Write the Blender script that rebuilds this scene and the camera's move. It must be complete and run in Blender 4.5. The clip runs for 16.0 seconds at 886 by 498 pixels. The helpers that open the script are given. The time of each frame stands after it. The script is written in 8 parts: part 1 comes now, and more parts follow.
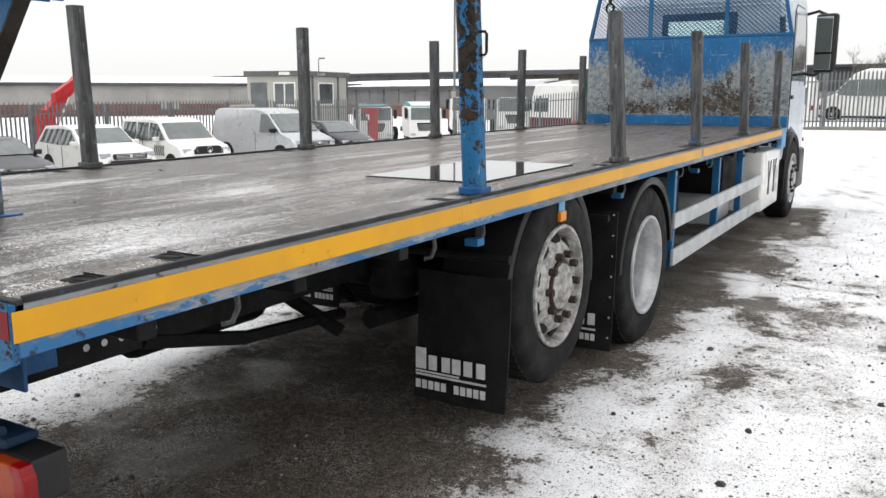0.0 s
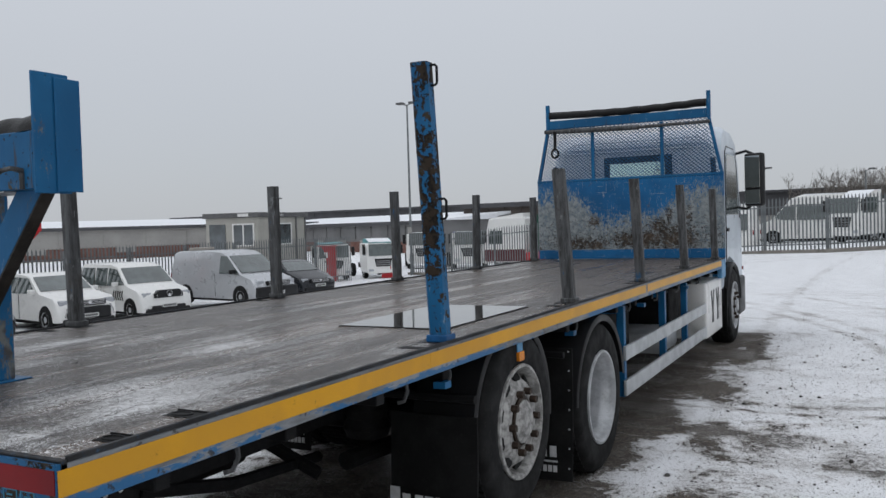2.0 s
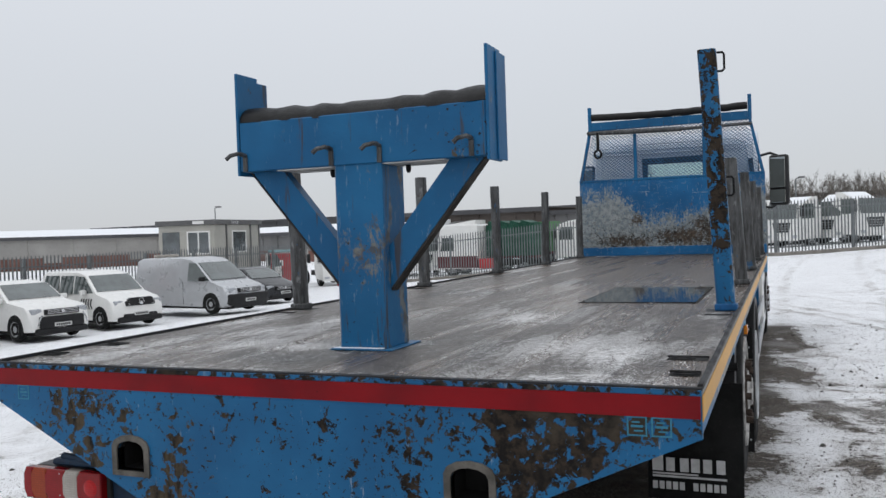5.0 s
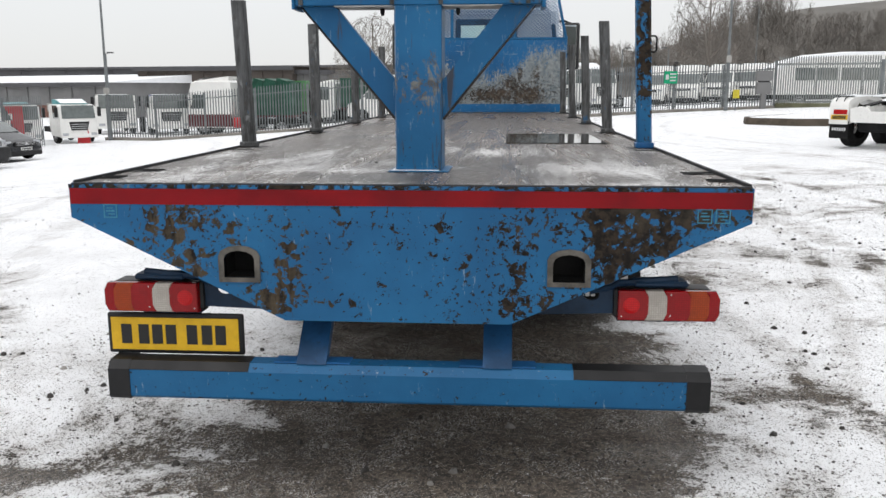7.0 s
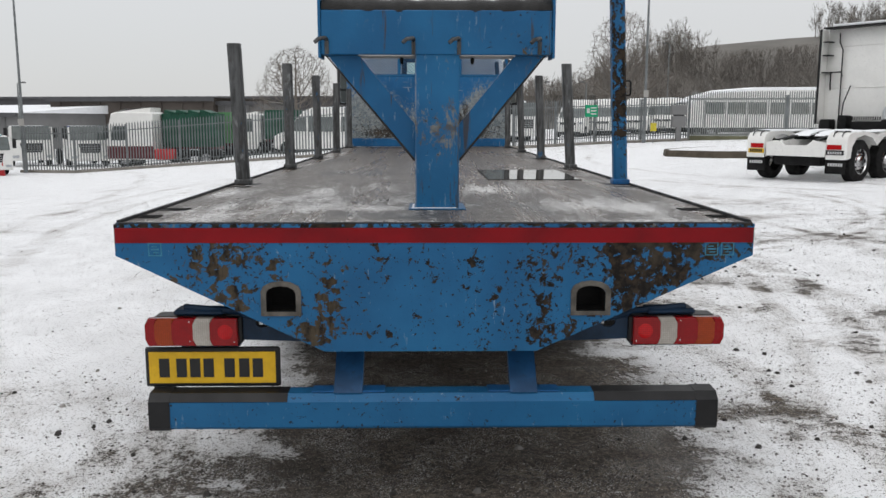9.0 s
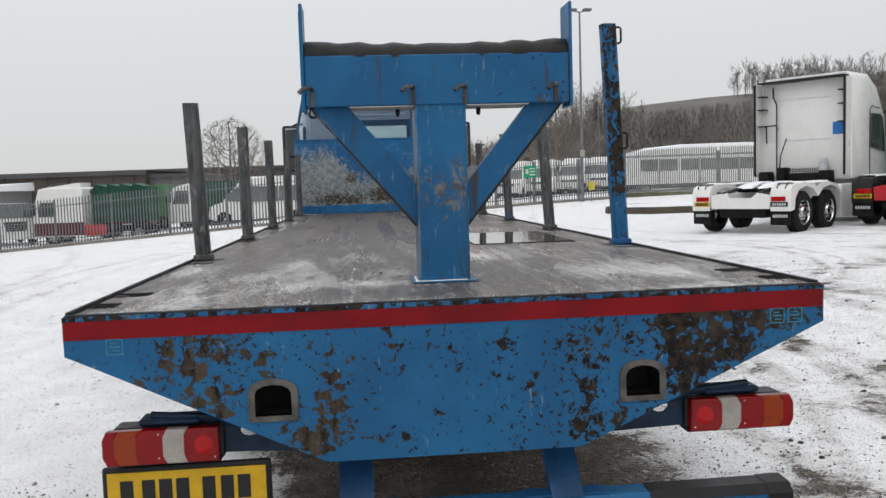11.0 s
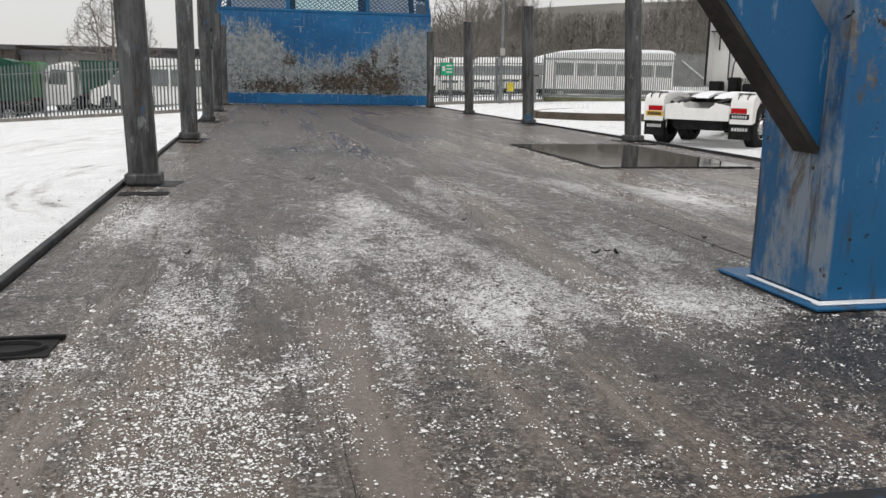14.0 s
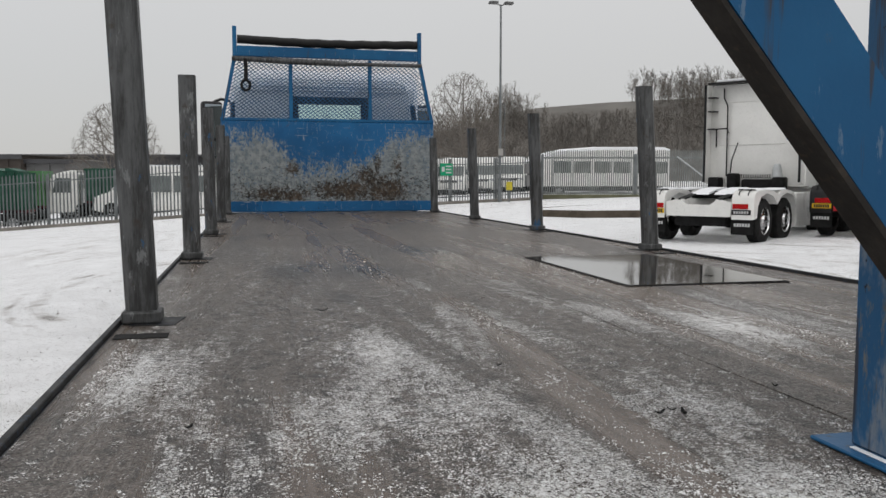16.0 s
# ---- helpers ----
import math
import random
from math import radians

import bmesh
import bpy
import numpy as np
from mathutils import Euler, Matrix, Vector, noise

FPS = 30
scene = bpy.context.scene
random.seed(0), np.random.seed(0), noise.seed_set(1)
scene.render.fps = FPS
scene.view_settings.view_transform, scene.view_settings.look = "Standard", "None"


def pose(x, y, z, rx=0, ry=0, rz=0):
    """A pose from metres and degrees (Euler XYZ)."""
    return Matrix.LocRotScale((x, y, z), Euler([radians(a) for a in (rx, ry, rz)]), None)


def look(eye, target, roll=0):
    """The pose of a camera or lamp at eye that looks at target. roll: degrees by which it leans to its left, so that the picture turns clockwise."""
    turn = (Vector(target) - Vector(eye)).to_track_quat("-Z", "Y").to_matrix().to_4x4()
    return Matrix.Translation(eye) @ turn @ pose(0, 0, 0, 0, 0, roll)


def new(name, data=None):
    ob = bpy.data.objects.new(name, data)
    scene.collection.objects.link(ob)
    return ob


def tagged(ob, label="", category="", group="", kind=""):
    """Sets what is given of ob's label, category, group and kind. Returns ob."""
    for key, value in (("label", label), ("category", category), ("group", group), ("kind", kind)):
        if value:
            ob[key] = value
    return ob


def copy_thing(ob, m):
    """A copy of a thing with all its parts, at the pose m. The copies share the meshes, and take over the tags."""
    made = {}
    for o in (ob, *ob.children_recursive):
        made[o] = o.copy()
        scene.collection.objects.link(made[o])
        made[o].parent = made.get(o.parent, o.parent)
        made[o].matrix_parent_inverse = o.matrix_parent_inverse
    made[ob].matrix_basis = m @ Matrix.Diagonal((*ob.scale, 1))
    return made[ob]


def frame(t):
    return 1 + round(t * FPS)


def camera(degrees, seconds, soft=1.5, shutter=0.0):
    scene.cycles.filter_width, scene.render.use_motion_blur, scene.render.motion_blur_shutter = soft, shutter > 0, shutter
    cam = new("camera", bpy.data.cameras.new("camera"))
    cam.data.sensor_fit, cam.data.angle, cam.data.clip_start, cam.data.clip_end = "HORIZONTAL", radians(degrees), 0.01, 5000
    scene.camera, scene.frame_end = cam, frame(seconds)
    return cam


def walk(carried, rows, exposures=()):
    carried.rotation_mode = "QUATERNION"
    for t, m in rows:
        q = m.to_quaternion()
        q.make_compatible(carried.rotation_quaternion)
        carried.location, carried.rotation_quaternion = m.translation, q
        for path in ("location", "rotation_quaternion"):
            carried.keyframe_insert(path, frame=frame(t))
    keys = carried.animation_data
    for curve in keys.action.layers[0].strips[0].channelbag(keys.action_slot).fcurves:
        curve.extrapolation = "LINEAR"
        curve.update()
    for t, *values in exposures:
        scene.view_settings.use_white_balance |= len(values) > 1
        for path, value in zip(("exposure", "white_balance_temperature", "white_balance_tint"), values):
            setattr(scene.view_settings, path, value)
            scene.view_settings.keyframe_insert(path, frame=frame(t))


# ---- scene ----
cam = camera(55.9, 16.0)
PATH = [
    (0, (2.794, -0.941, 1.612), (1.799, 0.755, 1.242), 0.0),
    (0.5, (2.95, -1.018, 1.666), (2.021, 0.732, 1.394), 0.6),
    (1, (2.984, -1.137, 1.684), (2.106, 0.652, 1.508), 0.2),
    (1.5, (2.978, -1.22, 1.705), (2.115, 0.581, 1.588), -1.1),
    (2, (2.941, -1.282, 1.728), (2.021, 0.493, 1.67), -1.7),
    (2.5, (2.855, -1.35, 1.723), (1.812, 0.357, 1.713), -1.2),
    (3, (2.645, -1.389, 1.699), (1.522, 0.266, 1.731), -2.0),
    (3.2, (2.521, -1.445, 1.688), (1.389, 0.203, 1.748), -2.0),
    (5.3, (1.298, -2.36, 1.611), (0.674, -0.463, 1.515), -1.7),
    (5.5, (1.198, -2.463, 1.598), (0.661, -0.545, 1.417), -1.6),
    (6, (0.904, -2.635, 1.554), (0.527, -0.693, 1.26), -0.8),
    (6.5, (0.632, -2.863, 1.557), (0.374, -0.909, 1.217), -0.7),
    (7, (0.38, -2.994, 1.545), (0.231, -1.035, 1.169), -0.1),
    (7.5, (0.15, -3.07, 1.54), (0.092, -1.113, 1.135), -0.3),
    (8, (0.02, -3.189, 1.564), (0.023, -1.235, 1.14), -0.6),
    (8.5, (-0.029, -3.228, 1.581), (0.001, -1.265, 1.202), -0.0),
    (9, (-0.04, -3.233, 1.598), (0.0, -1.256, 1.294), 0.1),
    (9.5, (-0.055, -3.226, 1.612), (0.002, -1.239, 1.386), -0.2),
    (9.7, (-0.061, -3.222, 1.62), (0.0, -1.233, 1.421), -0.2),
    (11.8, (-0.492, -2.071, 1.558), (-0.241, -0.093, 1.406), -2.3),
    (12, (-0.529, -1.905, 1.559), (-0.281, 0.074, 1.408), -2.0),
    (12.5, (-0.667, -1.507, 1.551), (-0.386, 0.466, 1.385), -1.2),
    (13, (-0.791, -1.132, 1.555), (-0.428, 0.825, 1.361), -0.5),
    (13.5, (-0.821, -0.753, 1.53), (-0.425, 1.19, 1.271), 0.8),
    (14, (-0.879, -0.478, 1.507), (-0.442, 1.433, 1.113), 1.2),
    (14.5, (-0.91, -0.319, 1.515), (-0.437, 1.571, 1.064), 1.6),
    (15, (-0.902, -0.273, 1.543), (-0.444, 1.636, 1.163), 1.1),
    (15.5, (-0.897, -0.267, 1.566), (-0.453, 1.666, 1.304), 0.2),
    (16, (-0.895, -0.269, 1.573), (-0.455, 1.675, 1.409), -0.0),
]
EXPOSURES = [(0.0, 0.55, 6550, 10), (0.5, 0.28, 6500, 10), (1.0, -0.38, 6250, 10), (1.5, -0.38, 6150, 10), (3.2, -0.3, 6050, 10), (5.3, 0.02, 6300, 10), (5.7, 0.33, 6500, 10), (6.2, 0.42, 6500, 10), (7.0, 0.3, 6500, 10), (7.5, 0.05, 6500, 10), (8.8, 0.03, 6500, 10), (9.3, -0.08, 6450, 10), (9.7, -0.08, 6450, 10), (11.8, 0.08, 6500, 10), (13.0, 0.15, 6550, 10), (13.6, 0.18, 6600, 10), (14.1, 0.08, 6700, 10), (14.8, 0.1, 6700, 10), (15.4, 0.2, 6650, 10), (16.0, -0.24, 6600, 10)]
walk(cam, [(t, look(eye, target, roll)) for t, eye, target, roll in PATH], EXPOSURES)

# ---------------------------------------------------------------- overcast daylight
world = bpy.data.worlds.new("overcast")
scene.world = world
world.use_nodes = True
wt = world.node_tree
sky = wt.nodes.new("ShaderNodeTexSky")
sky.sky_type = "NISHITA"
sky.sun_disc = False
sky.sun_elevation, sky.sun_rotation = radians(24), radians(150)
cloud = wt.nodes.new("ShaderNodeTexNoise")
cloud.inputs["Scale"].default_value, cloud.inputs["Detail"].default_value = 1.4, 4
way = wt.nodes.new("ShaderNodeTexCoord")
wt.links.new(way.outputs["Generated"], cloud.inputs["Vector"])
height = wt.nodes.new("ShaderNodeSeparateXYZ")
wt.links.new(way.outputs["Generated"], height.inputs[0])
rise = wt.nodes.new("ShaderNodeMapRange")
rise.inputs["From Min"].default_value, rise.inputs["From Max"].default_value = 0.0, 1.0
wt.links.new(height.outputs[2], rise.inputs["Value"])
low = wt.nodes.new("ShaderNodeMix")
low.data_type = "RGBA"
low.inputs[6].default_value, low.inputs[7].default_value = (6.2, 6.25, 6.35, 1), (6.7, 6.75, 6.8, 1)
wt.links.new(cloud.outputs["Fac"], low.inputs[0])
grey = wt.nodes.new("ShaderNodeMix")
grey.data_type = "RGBA"
grey.inputs[7].default_value = (12.5, 12.6, 12.8, 1)
wt.links.new(rise.outputs[0], grey.inputs[0])
wt.links.new(low.outputs[2], grey.inputs[6])
veil = wt.nodes.new("ShaderNodeMix")
veil.data_type = "RGBA"
veil.inputs[0].default_value = 0.93
wt.links.new(sky.outputs[0], veil.inputs[6])
wt.links.new(grey.outputs[2], veil.inputs[7])
wt.links.new(veil.outputs[2], wt.nodes["Background"].inputs[0])
wt.nodes["Background"].inputs[1].default_value = 0.1
sun = new("sun", bpy.data.lights.new("sun", "SUN"))
sun.data.energy, sun.data.angle, sun.data.color = 0.5, radians(40), (1.0, 0.97, 0.93)
sun.matrix_basis = look((0, 0, 30), (9, 14, 0))
# ---------------------------------------------------------------- helpers
def part(name, bm, material, parent=None, label="", smooth=False, kind=""):
    """Links a bmesh as one mesh object, under a thing or a part."""
    me = bpy.data.meshes.new(name)
    bmesh.ops.recalc_face_normals(bm, faces=bm.faces)
    if smooth:
        for f in bm.faces:
            f.smooth = True
        for e in bm.edges:
            if len(e.link_faces) == 2 and e.calc_face_angle(0) > 0.7:
                e.smooth = False
    bm.to_mesh(me)
    bm.free()
    for m in (material if isinstance(material, (list, tuple)) else [material]):
        me.materials.append(m)
    ob = new(name, me)
    if parent is not None:
        ob.parent = parent
    return tagged(ob, label, kind=kind)


def thing(name, label, category, group="", kind="", m=None):
    """An empty at the base of a thing."""
    ob = tagged(new(name), label, category, group, kind)
    ob.empty_display_size = 0.2
    if m is not None:
        ob.matrix_basis = m
    return ob


def B():
    return bmesh.new()


def bx(bm, x0, x1, y0, y1, z0, z1, bevel=0.0, seg=1, mi=0):
    r = bmesh.ops.create_cube(bm, size=1.0, matrix=Matrix.Translation(((x0 + x1) / 2, (y0 + y1) / 2, (z0 + z1) / 2)) @ Matrix.Diagonal((abs(x1 - x0), abs(y1 - y0), abs(z1 - z0), 1)))
    fs = {f for v in r["verts"] for f in v.link_faces}
    if bevel > 0:
        es = list({e for v in r["verts"] for e in v.link_edges})
        out = bmesh.ops.bevel(bm, geom=es, offset=bevel, segments=seg, affect="EDGES", profile=0.5)
        fs = {f for f in fs if f.is_valid} | set(out["faces"])
    for f in fs:
        f.material_index = mi
    return bm


def frame_of(d):
    d = d.normalized()
    a = Vector((0, 0, 1)) if abs(d.z) < 0.9 else Vector((1, 0, 0))
    u = d.cross(a).normalized()
    return u, d.cross(u).normalized()


def tube(bm, pts, r, seg=8, caps=True, mi=0):
    """A round tube along points; r is one radius or one for each point."""
    pts = [Vector(p) for p in pts]
    rs = r if isinstance(r, (list, tuple)) else [r] * len(pts)
    rings = []
    u = None
    for i, p in enumerate(pts):
        d = (pts[min(i + 1, len(pts) - 1)] - pts[max(i - 1, 0)]).normalized()
        if u is None:
            u, w = frame_of(d)
        else:
            u = (u - d * u.dot(d)).normalized()
            w = d.cross(u)
        rings.append([bm.verts.new(p + (u * math.cos(2 * math.pi * k / seg) + w * math.sin(2 * math.pi * k / seg)) * rs[i]) for k in range(seg)])
    for a, b in zip(rings, rings[1:]):
        for k in range(seg):
            f = bm.faces.new((a[k], a[(k + 1) % seg], b[(k + 1) % seg], b[k]))
            f.material_index = mi
    if caps and seg > 2:
        bm.faces.new(rings[0]).material_index = mi
        bm.faces.new(rings[-1]).material_index = mi
    return bm


def prism(bm, pts, axis, a, b, mi=0):
    """Extrudes a flat outline from a to b along an axis; the outline holds the two other coordinates in order."""
    def at(p, c):
        return {"x": (c, p[0], p[1]), "y": (p[0], c, p[1]), "z": (p[0], p[1], c)}[axis]
    lo, hi = [bm.verts.new(at(p, a)) for p in pts], [bm.verts.new(at(p, b)) for p in pts]
    fs = [bm.faces.new(lo), bm.faces.new(hi[::-1])]
    for k in range(len(pts)):
        fs.append(bm.faces.new((lo[k], hi[k], hi[(k + 1) % len(pts)], lo[(k + 1) % len(pts)])))
    for f in fs:
        f.material_index = mi
    return bm


def lathe(bm, profile, centre, seg=28, axis="x", mi=0):
    """Turns (radius, offset) pairs round an axis through the centre."""
    c = Vector(centre)
    rings = []
    for r, o in profile:
        ring = []
        for k in range(seg):
            a = 2 * math.pi * k / seg
            p = {"x": (o, r * math.cos(a), r * math.sin(a)), "y": (r * math.cos(a), o, r * math.sin(a)), "z": (r * math.cos(a), r * math.sin(a), o)}[axis]
            ring.append(bm.verts.new(c + Vector(p)))
        rings.append(ring)
    for a, b in zip(rings, rings[1:]):
        for k in range(seg):
            bm.faces.new((a[k], a[(k + 1) % seg], b[(k + 1) % seg], b[k])).material_index = mi
    return bm


def loft(bm, rings, closed=True, caps=True, mi=0):
    vs = [[bm.verts.new(p) for p in ring] for ring in rings]
    for a, b in zip(vs, vs[1:]):
        n = len(a)
        for k in range(n if closed else n - 1):
            bm.faces.new((a[k], a[(k + 1) % n], b[(k + 1) % n], b[k])).material_index = mi
    if caps:
        bm.faces.new(vs[0]).material_index = mi
        bm.faces.new(vs[-1][::-1]).material_index = mi
    return bm


def ground_z(x, y):
    """The yard falls away to the left of the lorry and rises a little to its right."""
    z = 0.073 * max(-15.0, min(0.0, x + 3)) + 0.03 * max(0.0, min(x, 40) - 3)
    if y > 18:
        z += 0.008 * (min(y, 60) - 18) * min(1.0, max(0.0, (x + 4) / 8))
    return z


# ---------------------------------------------------------------- materials
class Mat:
    """A node material built from short calls."""

    def __init__(self, name, coords="Object"):
        self.m = bpy.data.materials.new(name)
        self.m.use_nodes = True
        self.t = self.m.node_tree
        self.b = self.t.nodes["Principled BSDF"]
        self.tc = self.t.nodes.new("ShaderNodeTexCoord").outputs[coords]

    def put(self, sock, v):
        if hasattr(v, "default_value"):
            self.t.links.new(v, sock)
        else:
            sock.default_value = (*v, 1.0) if isinstance(v, tuple) and len(v) == 3 and len(sock.default_value) == 4 else v

    def scaled(self, sx, sy, sz, v=None, loc=(0, 0, 0), rot=(0, 0, 0)):
        n = self.t.nodes.new("ShaderNodeMapping")
        self.t.links.new(v if v is not None else self.tc, n.inputs[0])
        n.inputs["Scale"].default_value = (sx, sy, sz)
        n.inputs["Location"].default_value = loc
        n.inputs["Rotation"].default_value = rot
        return n.outputs[0]

    def noise(self, scale, detail=4.0, rough=0.55, vec=None, dist=0.0):
        n = self.t.nodes.new("ShaderNodeTexNoise")
        self.t.links.new(vec if vec is not None else self.tc, n.inputs["Vector"])
        n.inputs["Scale"].default_value, n.inputs["Detail"].default_value = scale, detail
        n.inputs["Roughness"].default_value, n.inputs["Distortion"].default_value = rough, dist
        return n.outputs["Fac"]

    def voronoi(self, scale, vec=None, feature="F1", out="Distance", rand=1.0):
        n = self.t.nodes.new("ShaderNodeTexVoronoi")
        n.feature = feature
        self.t.links.new(vec if vec is not None else self.tc, n.inputs["Vector"])
        n.inputs["Scale"].default_value = scale
        n.inputs["Randomness"].default_value = rand
        return n.outputs[out]

    def ramp(self, v, lo, hi, a=0.0, b=1.0):
        n = self.t.nodes.new("ShaderNodeMapRange")
        n.interpolation_type = "SMOOTHSTEP"
        self.t.links.new(v, n.inputs["Value"])
        for k, x in zip(("From Min", "From Max", "To Min", "To Max"), (lo, hi, a, b)):
            n.inputs[k].default_value = x
        return n.outputs[0]

    def mix(self, f, a, b, blend="MIX"):
        n = self.t.nodes.new("ShaderNodeMix")
        n.data_type, n.blend_type = "RGBA", blend
        self.put(n.inputs[0], f)
        self.put(n.inputs[6], a)
        self.put(n.inputs[7], b)
        return n.outputs[2]

    def math(self, op, a, b=0.0):
        n = self.t.nodes.new("ShaderNodeMath")
        n.operation = op
        n.use_clamp = op in ("ADD", "SUBTRACT")
        self.put(n.inputs[0], a)
        self.put(n.inputs[1], b)
        return n.outputs[0]

    def raw(self, op, a, b=0.0):
        n = self.t.nodes.new("ShaderNodeMath")
        n.operation = op
        self.put(n.inputs[0], a)
        self.put(n.inputs[1], b)
        return n.outputs[0]

    def axis(self, i, v=None):
        n = self.t.nodes.new("ShaderNodeSeparateXYZ")
        self.t.links.new(v if v is not None else self.tc, n.inputs[0])
        return n.outputs[i]

    def patches(self, spots, plane, lo=1.25, hi=0.25):
        """Soft-edged ellipses (centre, centre, radius, radius) in the plane of two axes, as one mask."""
        out = None
        for a, b, ra, rb in spots:
            n = self.t.nodes.new("ShaderNodeVectorMath")
            n.operation = "LENGTH"
            sc = (1 / ra, 1 / rb, 0) if plane == "xy" else (1 / ra, 0, 1 / rb)
            lc = (-a / ra, -b / rb, 0) if plane == "xy" else (-a / ra, 0, -b / rb)
            self.t.links.new(self.scaled(*sc, None, lc), n.inputs[0])
            f = self.ramp(n.outputs["Value"], lo, hi)
            out = f if out is None else self.raw("MAXIMUM", out, f)
        return out

    def random(self):
        return self.t.nodes.new("ShaderNodeObjectInfo").outputs["Random"]

    def bump(self, h, strength=0.3, dist=0.01):
        n = self.t.nodes.new("ShaderNodeBump")
        n.inputs["Strength"].default_value, n.inputs["Distance"].default_value = strength, dist
        self.t.links.new(h, n.inputs["Height"])
        self.t.links.new(n.outputs[0], self.b.inputs["Normal"])
        return self

    def done(self, color, rough=0.5, metal=0.0, spec=0.27, coat=0.0):
        self.put(self.b.inputs["Base Color"], color)
        self.put(self.b.inputs["Roughness"], rough)
        self.put(self.b.inputs["Metallic"], metal)
        self.b.inputs["Specular IOR Level"].default_value = spec
        self.b.inputs["Coat Weight"].default_value = coat
        return self.m


def simple(name, color, rough=0.5, metal=0.0, vary=0.25, scale=6.0, bump=0.1, dirt=None, coat=0.0):
    """A plain surface with two scales of variation."""
    m = Mat(name)
    n1, n2 = m.noise(scale, 5, 0.6), m.noise(scale * 9, 3)
    dark = tuple(c * (1 - vary) for c in color)
    c = m.mix(m.ramp(n1, 0.35, 0.65), color, dark)
    c = m.mix(m.ramp(n2, 0.55, 0.8, 0, 0.5), c, dirt or tuple(c_ * 0.6 for c_ in color))
    m.bump(n2, bump, 0.004)
    return m.done(c, m.ramp(n1, 0.3, 0.7, rough * 0.85, min(1, rough * 1.2)), metal, coat=coat)


REAR_SPOTS = [(-0.81, 1.08, 0.10, 0.06), (-0.94, 1.07, 0.05, 0.06), (-0.86, 1.02, 0.06, 0.06), (-0.79, 0.91, 0.10, 0.08), (-0.64, 1.01, 0.06, 0.05), (-0.43, 0.96, 0.07, 0.07), (-0.41, 0.87, 0.05, 0.06), (-0.41, 0.80, 0.09, 0.05), (-0.23, 1.08, 0.05, 0.06),
              (-0.19, 0.766, 0.12, 0.03), (-0.08, 0.82, 0.03, 0.04), (-0.50, 0.757, 0.10, 0.05), (0.166, 1.048, 0.045, 0.07), (0.234, 0.92, 0.03, 0.07), (0.44, 1.0, 0.10, 0.09), (0.44, 0.895, 0.06, 0.07), (0.576, 1.016, 0.06, 0.07), (0.42, 0.78, 0.06, 0.08),
              (0.49, 1.085, 0.07, 0.05), (0.75, 0.87, 0.06, 0.07), (0.54, 0.79, 0.035, 0.08)]


def rear_wear(m):
    """Where the panel is rubbed through most: listed spots, the left third, and one corner nearly bare."""
    spots = m.raw("MULTIPLY", m.patches(REAR_SPOTS, "xz", 1.5, 0.1), 0.145)
    corner = m.raw("MULTIPLY", m.patches([(0.84, 1.03, 0.22, 0.14), (0.80, 1.09, 0.20, 0.08), (0.98, 1.10, 0.24, 0.06), (0.76, 0.95, 0.10, 0.10)], "xz", 1.25, 0.5), 0.21)
    left = m.raw("MULTIPLY", m.patches([(-0.84, 0.99, 0.30, 0.16), (-0.45, 0.82, 0.2, 0.14)], "xz", 1.2, 0.3), 0.06)
    return m.raw("ADD", m.raw("MAXIMUM", spots, corner), left)


